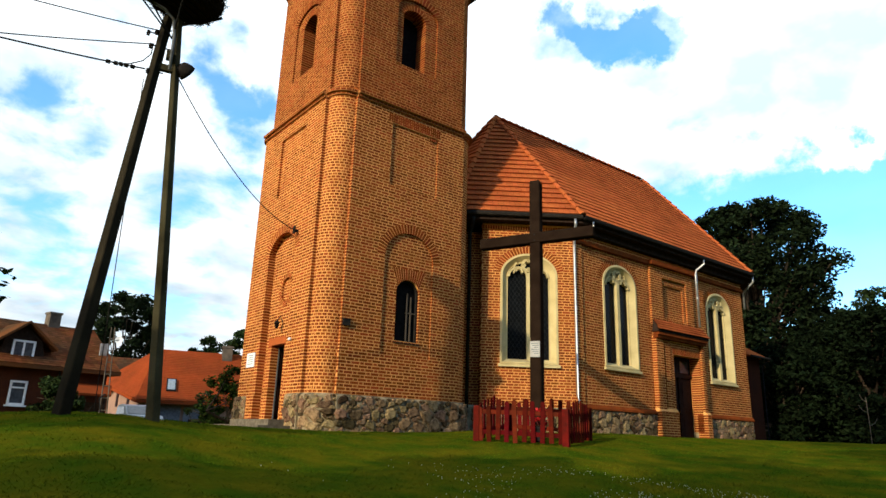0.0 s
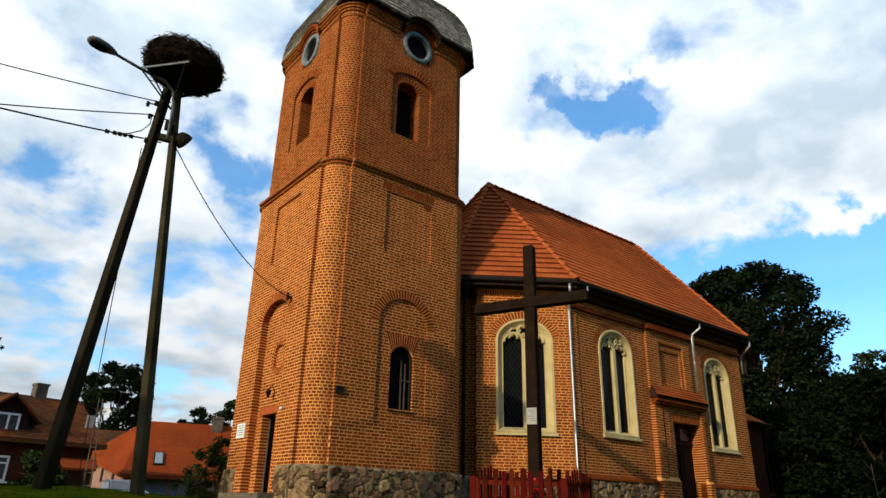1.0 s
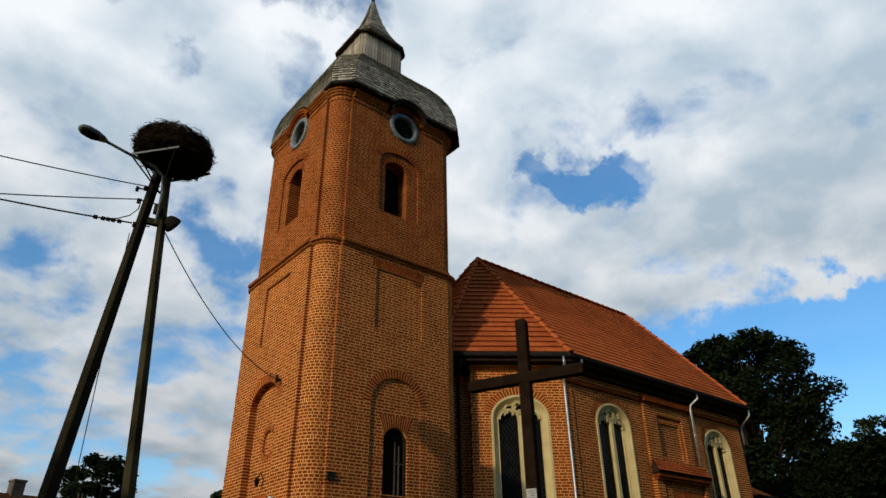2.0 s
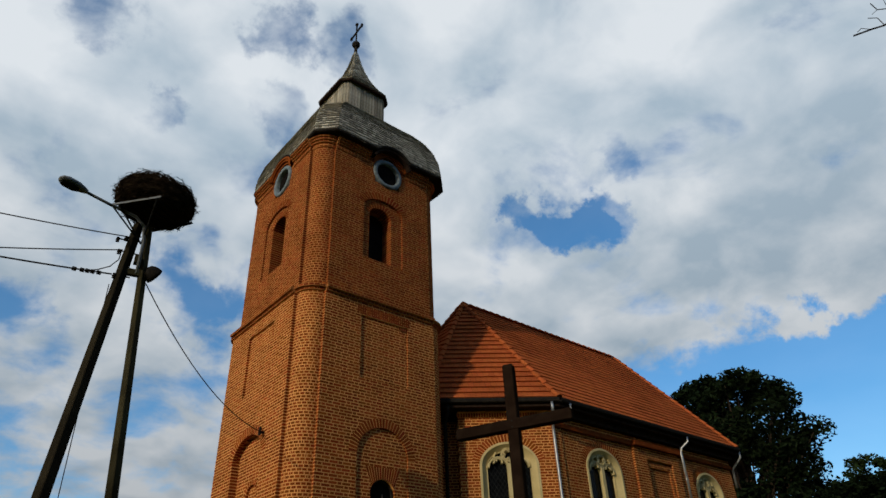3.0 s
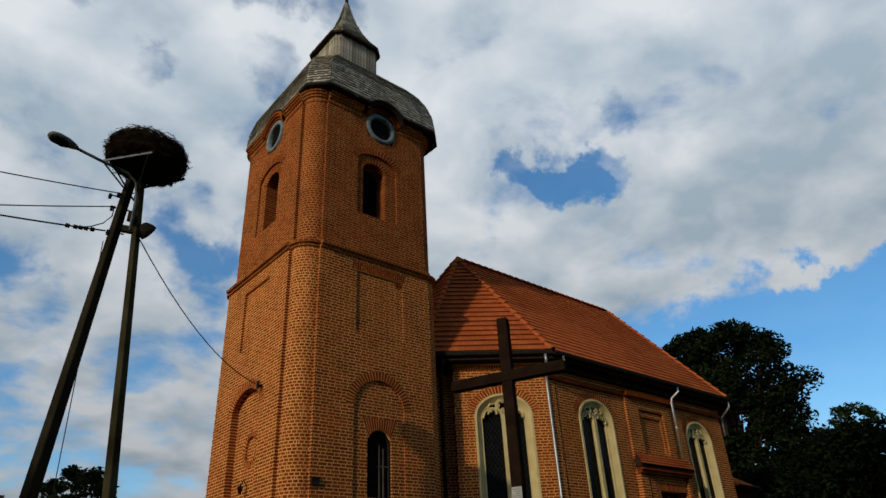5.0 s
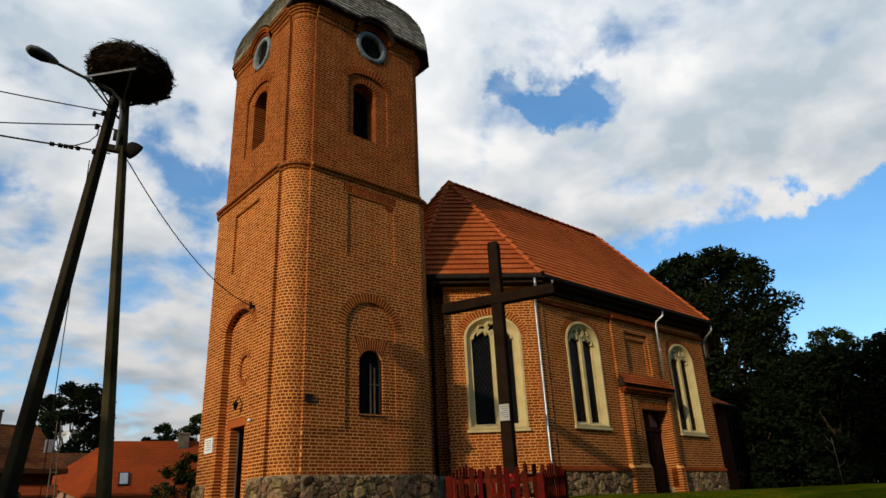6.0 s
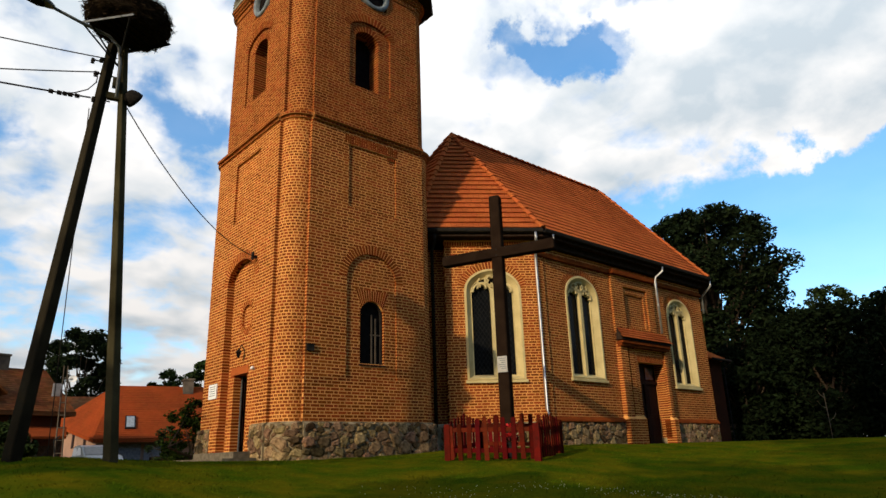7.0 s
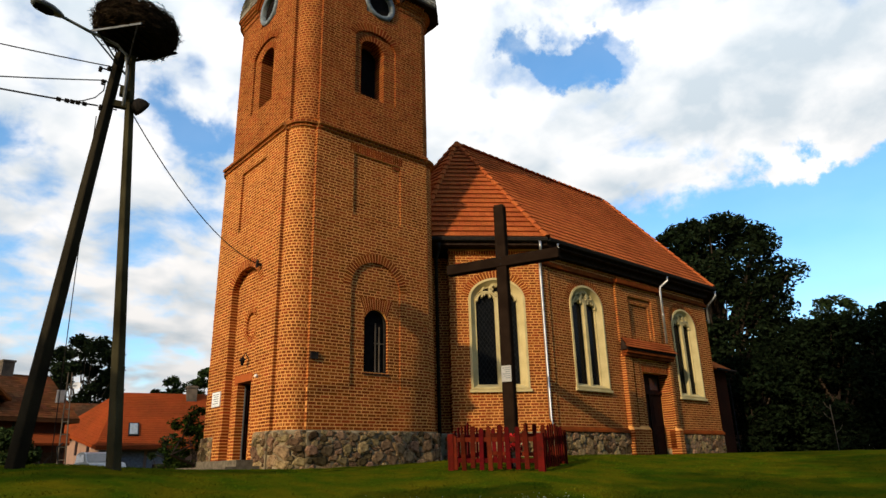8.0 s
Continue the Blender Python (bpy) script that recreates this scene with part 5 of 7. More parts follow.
def build_fence():
    f = thing("picket_fence", "low square picket fence of faded red boards round the cross", "fence", (FC.x, FC.y, ground_z(FC.x, FC.y)))
    rnd = random.Random(4)
    def picket(w, h):
        s = Shape()
        s.add([(-w / 2, -0.011, 0), (w / 2, -0.011, 0), (w / 2, -0.011, h - 0.03), (w * 0.2, -0.011, h), (-w * 0.2, -0.011, h), (-w / 2, -0.011, h - 0.03),
               (-w / 2, 0.011, 0), (w / 2, 0.011, 0), (w / 2, 0.011, h - 0.03), (w * 0.2, 0.011, h), (-w * 0.2, 0.011, h), (-w / 2, 0.011, h - 0.03)],
              [(0, 1, 2, 3, 4, 5), (11, 10, 9, 8, 7, 6), (0, 6, 7, 1), (1, 7, 8, 2), (2, 8, 9, 3), (3, 9, 10, 4), (4, 10, 11, 5), (5, 11, 6, 0)])
        return mesh_of("picket", s.v, s.f, REDWOOD)
    kinds = [picket(0.10, 0.66 + 0.045 * k) for k in range(6)]
    H = 0.98
    sides = [((H, -H), (-H, -H)), ((-H, -H), (-H, H)), ((-H, H), (H, H)), ((H, H), (H, -H))]
    for a, b in sides:
        p, q = yard(*a, 0), yard(*b, 0)
        p.z, q.z = ground_z(p.x, p.y), ground_z(q.x, q.y)
        e = (q - p).normalized()
        out = Vector((e.y, -e.x, 0))
        if out.dot(p + (q - p) * 0.5 - FC) < 0:
            out = -out
        for zz in (0.20, 0.62):
            r = Shape()
            w = Vector((0, 0, 0.045))
            d = out * 0.02
            k = Vector((0, 0, zz))
            r.hexa([p + k - w - d, q + k - w - d, q + k - w + d, p + k - w + d, p + k + w - d, q + k + w - d, q + k + w + d, p + k + w + d])
            r.part("rail", REDWOOD, f)
        n = 10
        for i in range(n):
            t = (i + 0.5) / n
            c = p.lerp(q, t) + out * 0.034
            m = Matrix.Translation((c.x, c.y, ground_z(c.x, c.y) + 0.02 + rnd.uniform(-0.02, 0.03))) @ Matrix.Rotation(math.atan2(e.y, e.x), 4, "Z") @ Matrix.Rotation(radians(rnd.uniform(-2.5, 2.5)), 4, "Y")
            ob = new("picket", kinds[min(5, int(5.2 * math.sin(math.pi * t) + rnd.uniform(0, 0.9)))])
            ob.matrix_world = m
            attach(ob, f)
        s = Shape()
        o = Matrix.Translation(p) @ Matrix.Rotation(math.atan2(e.y, e.x), 4, "Z")
        s.box((-0.065, -0.065, -0.2), (0.065, 0.065, 0.74), o)
        s.part("post", REDWOOD, f)
    # pot of flowers at the foot of the cross
    c = yard(-0.25, -0.45, 0)
    g = ground_z(c.x, c.y)
    pot = thing("flower_pot", "dark pot with red flowers at the cross's foot", "flower pot", (c.x, c.y, g))
    s = Shape()
    s.rings([[(c.x + r * math.cos(t), c.y + r * math.sin(t), g + z) for t in [2 * math.pi * i / 14 for i in range(14)]] for r, z in ((0.10, 0), (0.14, 0.26), (0.16, 0.27), (0.16, 0.31), (0.13, 0.31), (0.12, 0.2))], cap0=True, cap1=True)
    s.part("pot", CAME, pot)
    fl = Shape()
    for i in range(60):
        v = Vector((rnd.gauss(0, 1), rnd.gauss(0, 1), rnd.gauss(0, 1))).normalized() * 0.2 * rnd.uniform(0.6, 1)
        o = Vector((c.x, c.y, g + 0.5)) + v
        d1, d2 = Vector((rnd.uniform(-1, 1), rnd.uniform(-1, 1), rnd.uniform(-1, 1))) * 0.05, Vector((rnd.uniform(-1, 1), rnd.uniform(-1, 1), rnd.uniform(-1, 1))) * 0.05
        fl.add([o - d1, o - d2, o + d1, o + d2], [(0, 1, 2, 3)])
    fl.part("flowers", FLOWER_RED, pot)


FLOWER_RED = material("red_petal", (0.5, 0.02, 0.02), 0.6)
build_cross()
build_fence()


# ---- pole with the stork nest ----
def polar(az, d, z=0.0):
    return Vector((d * math.sin(radians(az)), d * math.cos(radians(az)), z))


PD = 12.0
up_z = lambda el, d=PD: 1.6 + d * math.tan(radians(el))
APEX = Vector((2.56, 11.74, 9.05))


def build_pole():
    foot_r, foot_l = Vector((3.23, 11.56, 0)), Vector((1.85, 11.86, 0))
    pole = thing("utility_pole", "A-frame utility pole of weathered concrete, its left leg coloured darker for shade", "utility pole", (foot_r.x, foot_r.y, ground_z(foot_r.x, foot_r.y)))
    side = Vector((math.cos(radians(12.5)), -math.sin(radians(12.5)), 0))
    back = Vector((side.y, -side.x, 0)) * -1
    for foot, top, dx in ((foot_r - side * 0.03, APEX, 0.06), (foot_l, APEX, -0.12)):
        g = ground_z(foot.x, foot.y)
        a, b = Vector((foot.x, foot.y, g - 0.4)), top + side * dx
        loops = []
        for t in (0, 0.25, 0.5, 0.75, 1.0):
            p = a.lerp(b, t)
            w, h = (0.088 if dx > 0 else 0.104) - 0.034 * t, (0.080 if dx > 0 else 0.096) - 0.030 * t
            turn = Matrix.Rotation(radians(-50), 3, "Z")
            loops.append([p + turn @ (side * x + back * y) for x, y in ((-w, -h * 0.85), (-w * 0.85, -h), (w * 0.85, -h), (w, -h * 0.85), (w, h), (-w, h))])
        Shape().rings(loops, cap0=True, cap1=True).part("leg", CONCRETE if dx > 0 else CONCRETE_SHADED, pole, "tapering square concrete leg")
    m = Matrix((side, back, Vector((0, 0, 1)))).transposed().to_4x4()
    m.translation = APEX
    # insulators and brackets on the near side
    for (az, el) in ((10.35, 30.4), (11.0, 30.6), (10.7, 29.5), (10.8, 27.6), (11.6, 30.9)):
        c = polar(az, PD, up_z(el))
        s = Shape()
        s.rings([[c + Vector((r * math.cos(t), r * math.sin(t), z)) for t in [2 * math.pi * i / 10 for i in range(10)]] for r, z in ((0.014, -0.08), (0.034, -0.07), (0.02, -0.04), (0.038, -0.03), (0.024, 0.0), (0.03, 0.02), (0.008, 0.035))], cap0=True, cap1=True)
        ins = s.part("insulator", DARK, pole, "small dark insulator")
        Shape().rod(c, c.lerp(APEX - Vector((0, 0, APEX.z - c.z)), 0.85), 0.014).part("pin", DARK, ins)
    # loudspeaker-like round flood lamp
    c = polar(13.9, PD, up_z(28.1))
    s = Shape()
    q = Vector((0.85, 0.25, -0.45)).normalized().to_track_quat("Z", "Y")
    s.rings([[c + q @ Vector((r * math.cos(t), r * math.sin(t), z)) for t in [2 * math.pi * i / 18 for i in range(18)]] for r, z in ((0.05, -0.17), (0.10, -0.15), (0.14, -0.09), (0.165, -0.02), (0.172, 0.04), (0.15, 0.05), (0.13, 0.02))], cap0=True, cap1=True)
    fl = s.part("flood_lamp", DARK, pole, "round dark flood lamp", True)
    Shape().rings([[c + q @ Vector((r * math.cos(t), r * math.sin(t), 0.03)) for t in [2 * math.pi * i / 18 for i in range(18)]] for r in (0.165, 0.01)]).part("lens", GLASS, fl)
    Shape().line([polar(12.9, PD, up_z(28.6)), polar(13.2, PD, up_z(28.4)), c], 0.025).part("bracket", DARK, pole)
    # junction box
    c = polar(12.35, PD - 0.1, up_z(28.9))
    mm = m.copy(); mm.translation = c
    Shape().box((-0.06, -0.06, -0.10), (0.06, 0.06, 0.08), mm).part("junction_box", CONCRETE, pole, "small grey junction box")
    # street lamp
    up = lambda az, el, d: polar(az, d, up_z(el, d))
    arm = [up(12.5, 28.0, PD - 0.16), up(12.45, 30.6, PD - 0.16), up(12.17, 31.8, PD - 0.18), up(11.33, 32.35, PD - 0.24), up(9.0, 32.8, PD - 0.4), up(6.8, 33.27, PD - 0.55)]
    Shape().tube(arm, 0.028, 8).part("lamp_arm", LAMP_GREY, pole, "grey curved lamp arm", True)
    head0, head1 = up(6.9, 33.25, PD - 0.54), up(4.5, 33.75, PD - 0.75)
    ax = (head1 - head0)
    L = ax.length
    e = ax.normalized()
    sd = e.cross(Vector((0, 0, 1))).normalized()
    nn = sd.cross(e)
    loops = []
    for t, w, h in ((0, 0.05, 0.05), (0.15, 0.09, 0.075), (0.4, 0.13, 0.10), (0.75, 0.135, 0.10), (0.93, 0.10, 0.07), (1.0, 0.04, 0.03)):
        loops.append([head0 + e * (L * t) + sd * (w * math.cos(a)) + nn * (h * math.sin(a) * (0.9 if math.sin(a) > 0 else 0.55)) for a in [2 * math.pi * i / 12 for i in range(12)]])
    lamp = Shape().rings(loops, cap0=True, cap1=True).part("lamp_head", LAMP_GREY, pole, "grey oval street lamp head", True)
    loops = []
    for t, w in ((0.3, 0.04), (0.42, 0.10), (0.75, 0.105), (0.92, 0.06)):
        loops.append([head0 + e * (L * t) + sd * (w * math.cos(a)) + nn * (-0.05 - 0.035 * abs(math.sin(a))) for a in [math.pi * i / 8 for i in range(9)]])
    Shape().rings(loops, closed=False).part("lamp_cover", CAME, lamp, "dark lamp cover", True)
    # nest platform: angle-iron frame with slats and struts
    nest_c = Vector((2.55, 11.44, 9.14))
    mm = m.copy() @ Matrix.Rotation(radians(5), 4, 'Y') @ Matrix.Diagonal((0.87, 0.87, 0.86, 1)); mm.translation = nest_c
    plat = 9.14
    near_l, near_r, far_r, far_l = [polar(a, d, plat) for a, d in ((9.15, 11.66), (12.75, 11.06), (15.95, 11.72), (12.75, 12.30))]

    def angle_iron(name, a, b, mat, label, w=0.05):
        """A steel angle: an upright and a level leg along one line."""
        e, k = (b - a).normalized(), 0.006
        sd = e.cross(Vector((0, 0, 1)))
        f = Matrix((e, sd, Vector((0, 0, 1)))).transposed().to_4x4()
        f.translation = a
        n = (b - a).length
        return Shape().box((0, -k, -w), (n, k, 0), f).box((0, -w, -0.002), (n, k, 0.008), f).part(name, mat, pole, label)

    over = (near_r - near_l).normalized() * 0.06
    angle_iron("platform_beam", near_l - over, near_r + over, LAMP_GREY, "grey galvanised steel angle under the nest", 0.03)
    angle_iron("platform_beam", far_l - over, far_r + over, CAME, "dark steel angle under the nest")
    for k in range(6):
        p, q = near_l.lerp(near_r, (k + 0.5) / 6), far_l.lerp(far_r, (k + 0.5) / 6)
        out = (q - p).normalized() * 0.05
        angle_iron("platform_slat", p + out + Vector((0, 0, 0.03)), q + out + Vector((0, 0, 0.03)), CAME, "", 0.035)
    top = APEX - Vector((0, 0, 0.42))
    for p in (near_l, near_l.lerp(near_r, 0.16), near_r):
        Shape().rod(p - Vector((0, 0, 0.03)), top, 0.016).part("strut", CAME, pole, "thin steel strut")
    # block that holds the two legs apart, and the cross bolts
    mm2 = m.copy()
    mm2.translation = APEX - Vector((0.0, 0.0, 1.05))
    Shape().box((-0.20, -0.05, -0.07), (0.20, 0.05, 0.05), mm2).part("spacer", CONCRETE, pole, "concrete spacer between the legs")
    Shape().rod(mm2 @ Vector((-0.26, -0.02, 0.0)), mm2 @ Vector((0.26, -0.02, 0.0)), 0.012).part("bolt", DARK, pole)
    return mm


NEST_M = build_pole()


def build_nest():
    rnd = random.Random(11)
    s = Shape()
    # matted core
    prof = [(0.55, 0.05), (0.72, 0.14), (0.79, 0.32), (0.78, 0.50), (0.68, 0.62), (0.5, 0.60), (0.2, 0.54)]
    s.rings([[NEST_M @ Vector((r * (1 + 0.06 * math.sin(3 * t + z * 9)) * math.cos(t), r * math.sin(t) * 0.92, z + 0.02 * math.sin(5 * t))) for t in [2 * math.pi * i / 26 for i in range(26)]] for r, z in prof], cap0=True, cap1=True)
    for i in range(2600):
        t = rnd.uniform(0, 2 * math.pi)
        z = rnd.uniform(0.03, 0.68)
        r = float(np.interp(z, [0.03, 0.14, 0.32, 0.5, 0.64, 0.7], [0.58, 0.74, 0.81, 0.80, 0.72, 0.6])) + rnd.gauss(0, 0.025)
        if rnd.random() < 0.2:
            r *= rnd.uniform(0.3, 1.0); z = 0.62 + rnd.uniform(-0.02, 0.10)
        p = Vector((r * math.cos(t), r * math.sin(t) * 0.94, z))
        tang = Vector((-math.sin(t), math.cos(t), 0))
        d = (tang * rnd.choice((-1, 1)) + Vector((math.cos(t), math.sin(t), 0)) * rnd.gauss(0, 0.35) + Vector((0, 0, rnd.gauss(0, 0.3)))).normalized()
        L = rnd.uniform(0.12, 0.42)
        w = rnd.uniform(0.004, 0.010)
        n = d.cross(Vector((rnd.uniform(-1, 1), rnd.uniform(-1, 1), 1))).normalized() * w
        n2 = d.cross(n).normalized() * w
        a, b = p - d * L / 2, p + d * L / 2
        s.add([NEST_M @ q for q in (a + n, a - n * 0.5 + n2, a - n * 0.5 - n2, b + n * 0.5, b - n * 0.3 + n2 * 0.5, b - n * 0.3 - n2 * 0.5)], [(0, 1, 4, 3), (1, 2, 5, 4), (2, 0, 3, 5)])
    single("stork_nest", "huge round nest of dark dry twigs on the platform", "nest", s, TWIG, NEST_M @ Vector((0, 0, 0.05)))


build_nest()


def cable(name, label, a, b, sag, r=0.012, n=14):
    a, b = Vector(a), Vector(b)
    pts = [a.lerp(b, i / n) - Vector((0, 0, sag * 4 * (i / n) * (1 - i / n))) for i in range(n + 1)]
    s = Shape().tube(pts, r, 6)
    single(name, label, "cable", s, DARK, a)


# overhead lines running off past the street, and the feed to the tower
for (a0, e0, a1, e1, r) in ((11.5, 30.7, -9.0, 28.9, 0.011), (10.95, 29.6, -9.0, 24.7, 0.011), (10.6, 27.6, -9.0, 25.9, 0.015)):
    cable("overhead_wire", "black overhead wire strung from the pole", polar(a0, PD, up_z(e0)), polar(a1, PD, up_z(e1)), 0.05, r)
cable("feed_cable", "thin black cable from the pole to the tower wall", polar(13.4, PD, up_z(27.4)), (X0 - 0.12, 16.05, 6.90), 0.42, 0.011)
for az, el in ((7.7, 27.43), (8.3, 27.46), (8.7, 27.48), (9.1, 27.5), (9.6, 27.52)):
    c = polar(az, PD, up_z(el))
    single("wire_clamp", "small black clamp on the lowest overhead wire", "clamp", Shape().box((c.x - 0.035, c.y - 0.02, c.z - 0.035), (c.x + 0.035, c.y + 0.02, c.z + 0.03)), DARK, tuple(c), group="wire clamps")
jump = [polar(a, PD, up_z(e)) for a, e in ((10.9, 29.6), (10.85, 28.8), (10.3, 28.15), (9.4, 27.7), (8.6, 27.48))]
single("jumper_cable", "looped black jumper cable between two wires", "cable", Shape().tube(jump, 0.011, 6), DARK, tuple(jump[0]))
cable("stay_wire", "thin stay wire dropping beside the pole", polar(10.6, PD, up_z(26.8)), polar(11.2, PD + 1.6, 1.8), 0.0, 0.009)
b = Shape().box((X0 - 0.14, 16.0, 6.85), (X0 + 0.02, 16.06, 6.91))
b.box((X0 - 0.14, 15.98, 6.80), (X0 - 0.10, 16.08, 7.0))
single("cable_bracket", "small iron cable bracket on the tower wall", "bracket", b, DARK, (X0, 16.03, 6.85))


# ---- small things on the tower wall ----
def wall_fittings():
    s = Shape().box((X0 - 0.035, 18.02, 3.30), (X0 - 0.004, 18.55, 3.70))
    ob = thing("wall_plaque", "small white plaque with faint grey lines on the tower", "plaque", (X0, 18.28, 3.3))
    p = s.part("board", WHITE, ob)
    for k in range(5):
        Shape().box((X0 - 0.039, 18.10, 3.62 - 0.06 * k), (X0 - 0.034, 18.47 - 0.05 * (k % 2), 3.64 - 0.06 * k)).part("text_line", LEAD, ob)
    lamp = thing("wall_lantern", "small dark iron wall lantern above the door", "wall lamp", (X0 + 0.18, 16.85, 4.3))
    c = Vector((X0 + 0.02, 16.85, 4.38))
    Shape().rings([[c + Vector((r * math.cos(t), r * math.sin(t), z)) for t in [math.pi / 4 + math.pi / 2 * i for i in range(4)]] for r, z in ((0.035, -0.11), (0.07, 0.04))], cap0=True, cap1=True).part("lantern_glass", GLASS, lamp)
    Shape().rings([[c + Vector((r * math.cos(t), r * math.sin(t), z)) for t in [math.pi / 4 + math.pi / 2 * i for i in range(4)]] for r, z in ((0.09, 0.04), (0.09, 0.055), (0.02, 0.12))], cap0=True, cap1=True).part("cap", DARK, lamp)
    Shape().line([(X0 + 0.2, 16.85, 4.45), (X0 + 0.1, 16.85, 4.62), c + Vector((0, 0, 0.12))], 0.012).part("arm", DARK, lamp)
    sp = Shape()
    c = Vector((X0 - 0.03, 15.83, 3.88))
    sp.rings([[c + Vector((z, r * math.cos(t), r * math.sin(t))) for t in [2 * math.pi * i / 12 for i in range(12)]] for r, z in ((0.04, 0.03), (0.045, -0.02), (0.035, -0.05), (0.015, -0.065))], cap0=True, cap1=True)
    single("alarm_sensor", "small pale round sensor on the tower wall", "sensor", sp, WHITE, (X0, 15.83, 3.85), True)
    bx = Shape().box((8.17, Y0 - 0.055, 4.19), (8.37, Y0 - 0.004, 4.35))
    bx.box((8.15, Y0 - 0.065, 4.34), (8.39, Y0 - 0.004, 4.365))
    single("junction_box", "small dark metal box on the tower wall", "box", bx, DARK, (8.27, Y0, 4.19))


wall_fittings()

# ---- houses beyond the mound ----
def frame_at(origin, ex, ey):
    m = Matrix((Vector(ex), Vector(ey), Vector((0, 0, 1)))).transposed().to_4x4()
    m.translation = Vector(origin)
    return m


def house_window(parent, m, x, z, w, h, mat=None, panes=2):
    """A white framed window on the wall plane y = 0 of the house's own frame."""
    win = thing_part(parent, "window", "white framed window")
    s = Shape()
    t = 0.09
    for lo, hi in (((x, -0.05, z), (x + t, 0.02, z + h)), ((x + w - t, -0.05, z), (x + w, 0.02, z + h)), ((x, -0.05, z), (x + w, 0.02, z + t)), ((x, -0.05, z + h - t), (x + w, 0.02, z + h))):
        s.box(lo, hi, m)
    for k in range(1, panes):
        s.box((x + w * k / panes - 0.04, -0.05, z), (x + w * k / panes + 0.04, 0.02, z + h), m)
    if panes == 1:
        s.box((x, -0.05, z + h * 0.68), (x + w, 0.02, z + h * 0.68 + 0.07), m)
    s.part("frame", WHITE, win)
    Shape().box((x + 0.02, -0.012, z + 0.02), (x + w - 0.02, 0.0, z + h - 0.02), m).part("pane", BLUEGLASS, win)
    Shape().box((x - 0.08, -0.14, z - 0.07), (x + w + 0.08, 0.0, z), m).part("sill", WHITE, win)


def tile_slope(parent, a, b, c, d, mat, row=0.22, width=0.24, seed=1):
    a, b, c, d = [Vector(p) for p in (a, b, c, d)]
    s = Shape()
    rnd = random.Random(seed)
    rows = max(3, round(((d + c) * 0.5 - (a + b) * 0.5).length / row))
    for r in range(rows):
        t0, t1 = r / rows, min(1, (r + 1.2) / rows)
        p0, p1, q0, q1 = a.lerp(d, t0), b.lerp(c, t0), a.lerp(d, t1), b.lerp(c, t1)
        n = max(1, round((p1 - p0).length / width))
        up = (p1 - p0).cross(q0 - p0)
        if up.length < 1e-6:
            continue
        up = up.normalized()
        up = up if up.z > 0 else -up
        for k in range(n):
            u0, u1 = k / n, (k + 0.97) / n
            lift = up * (0.020 + rnd.uniform(0, 0.010))
            lo = [p0.lerp(p1, u0), p0.lerp(p1, u1)]
            s.add([*lo, lo[0] + lift, lo[1] + lift, q0.lerp(q1, u1) + up * 0.01, q0.lerp(q1, u0) + up * 0.01], [(0, 1, 3, 2), (2, 3, 4, 5)])
    s.part("tiling", mat, parent, kind="stuff")


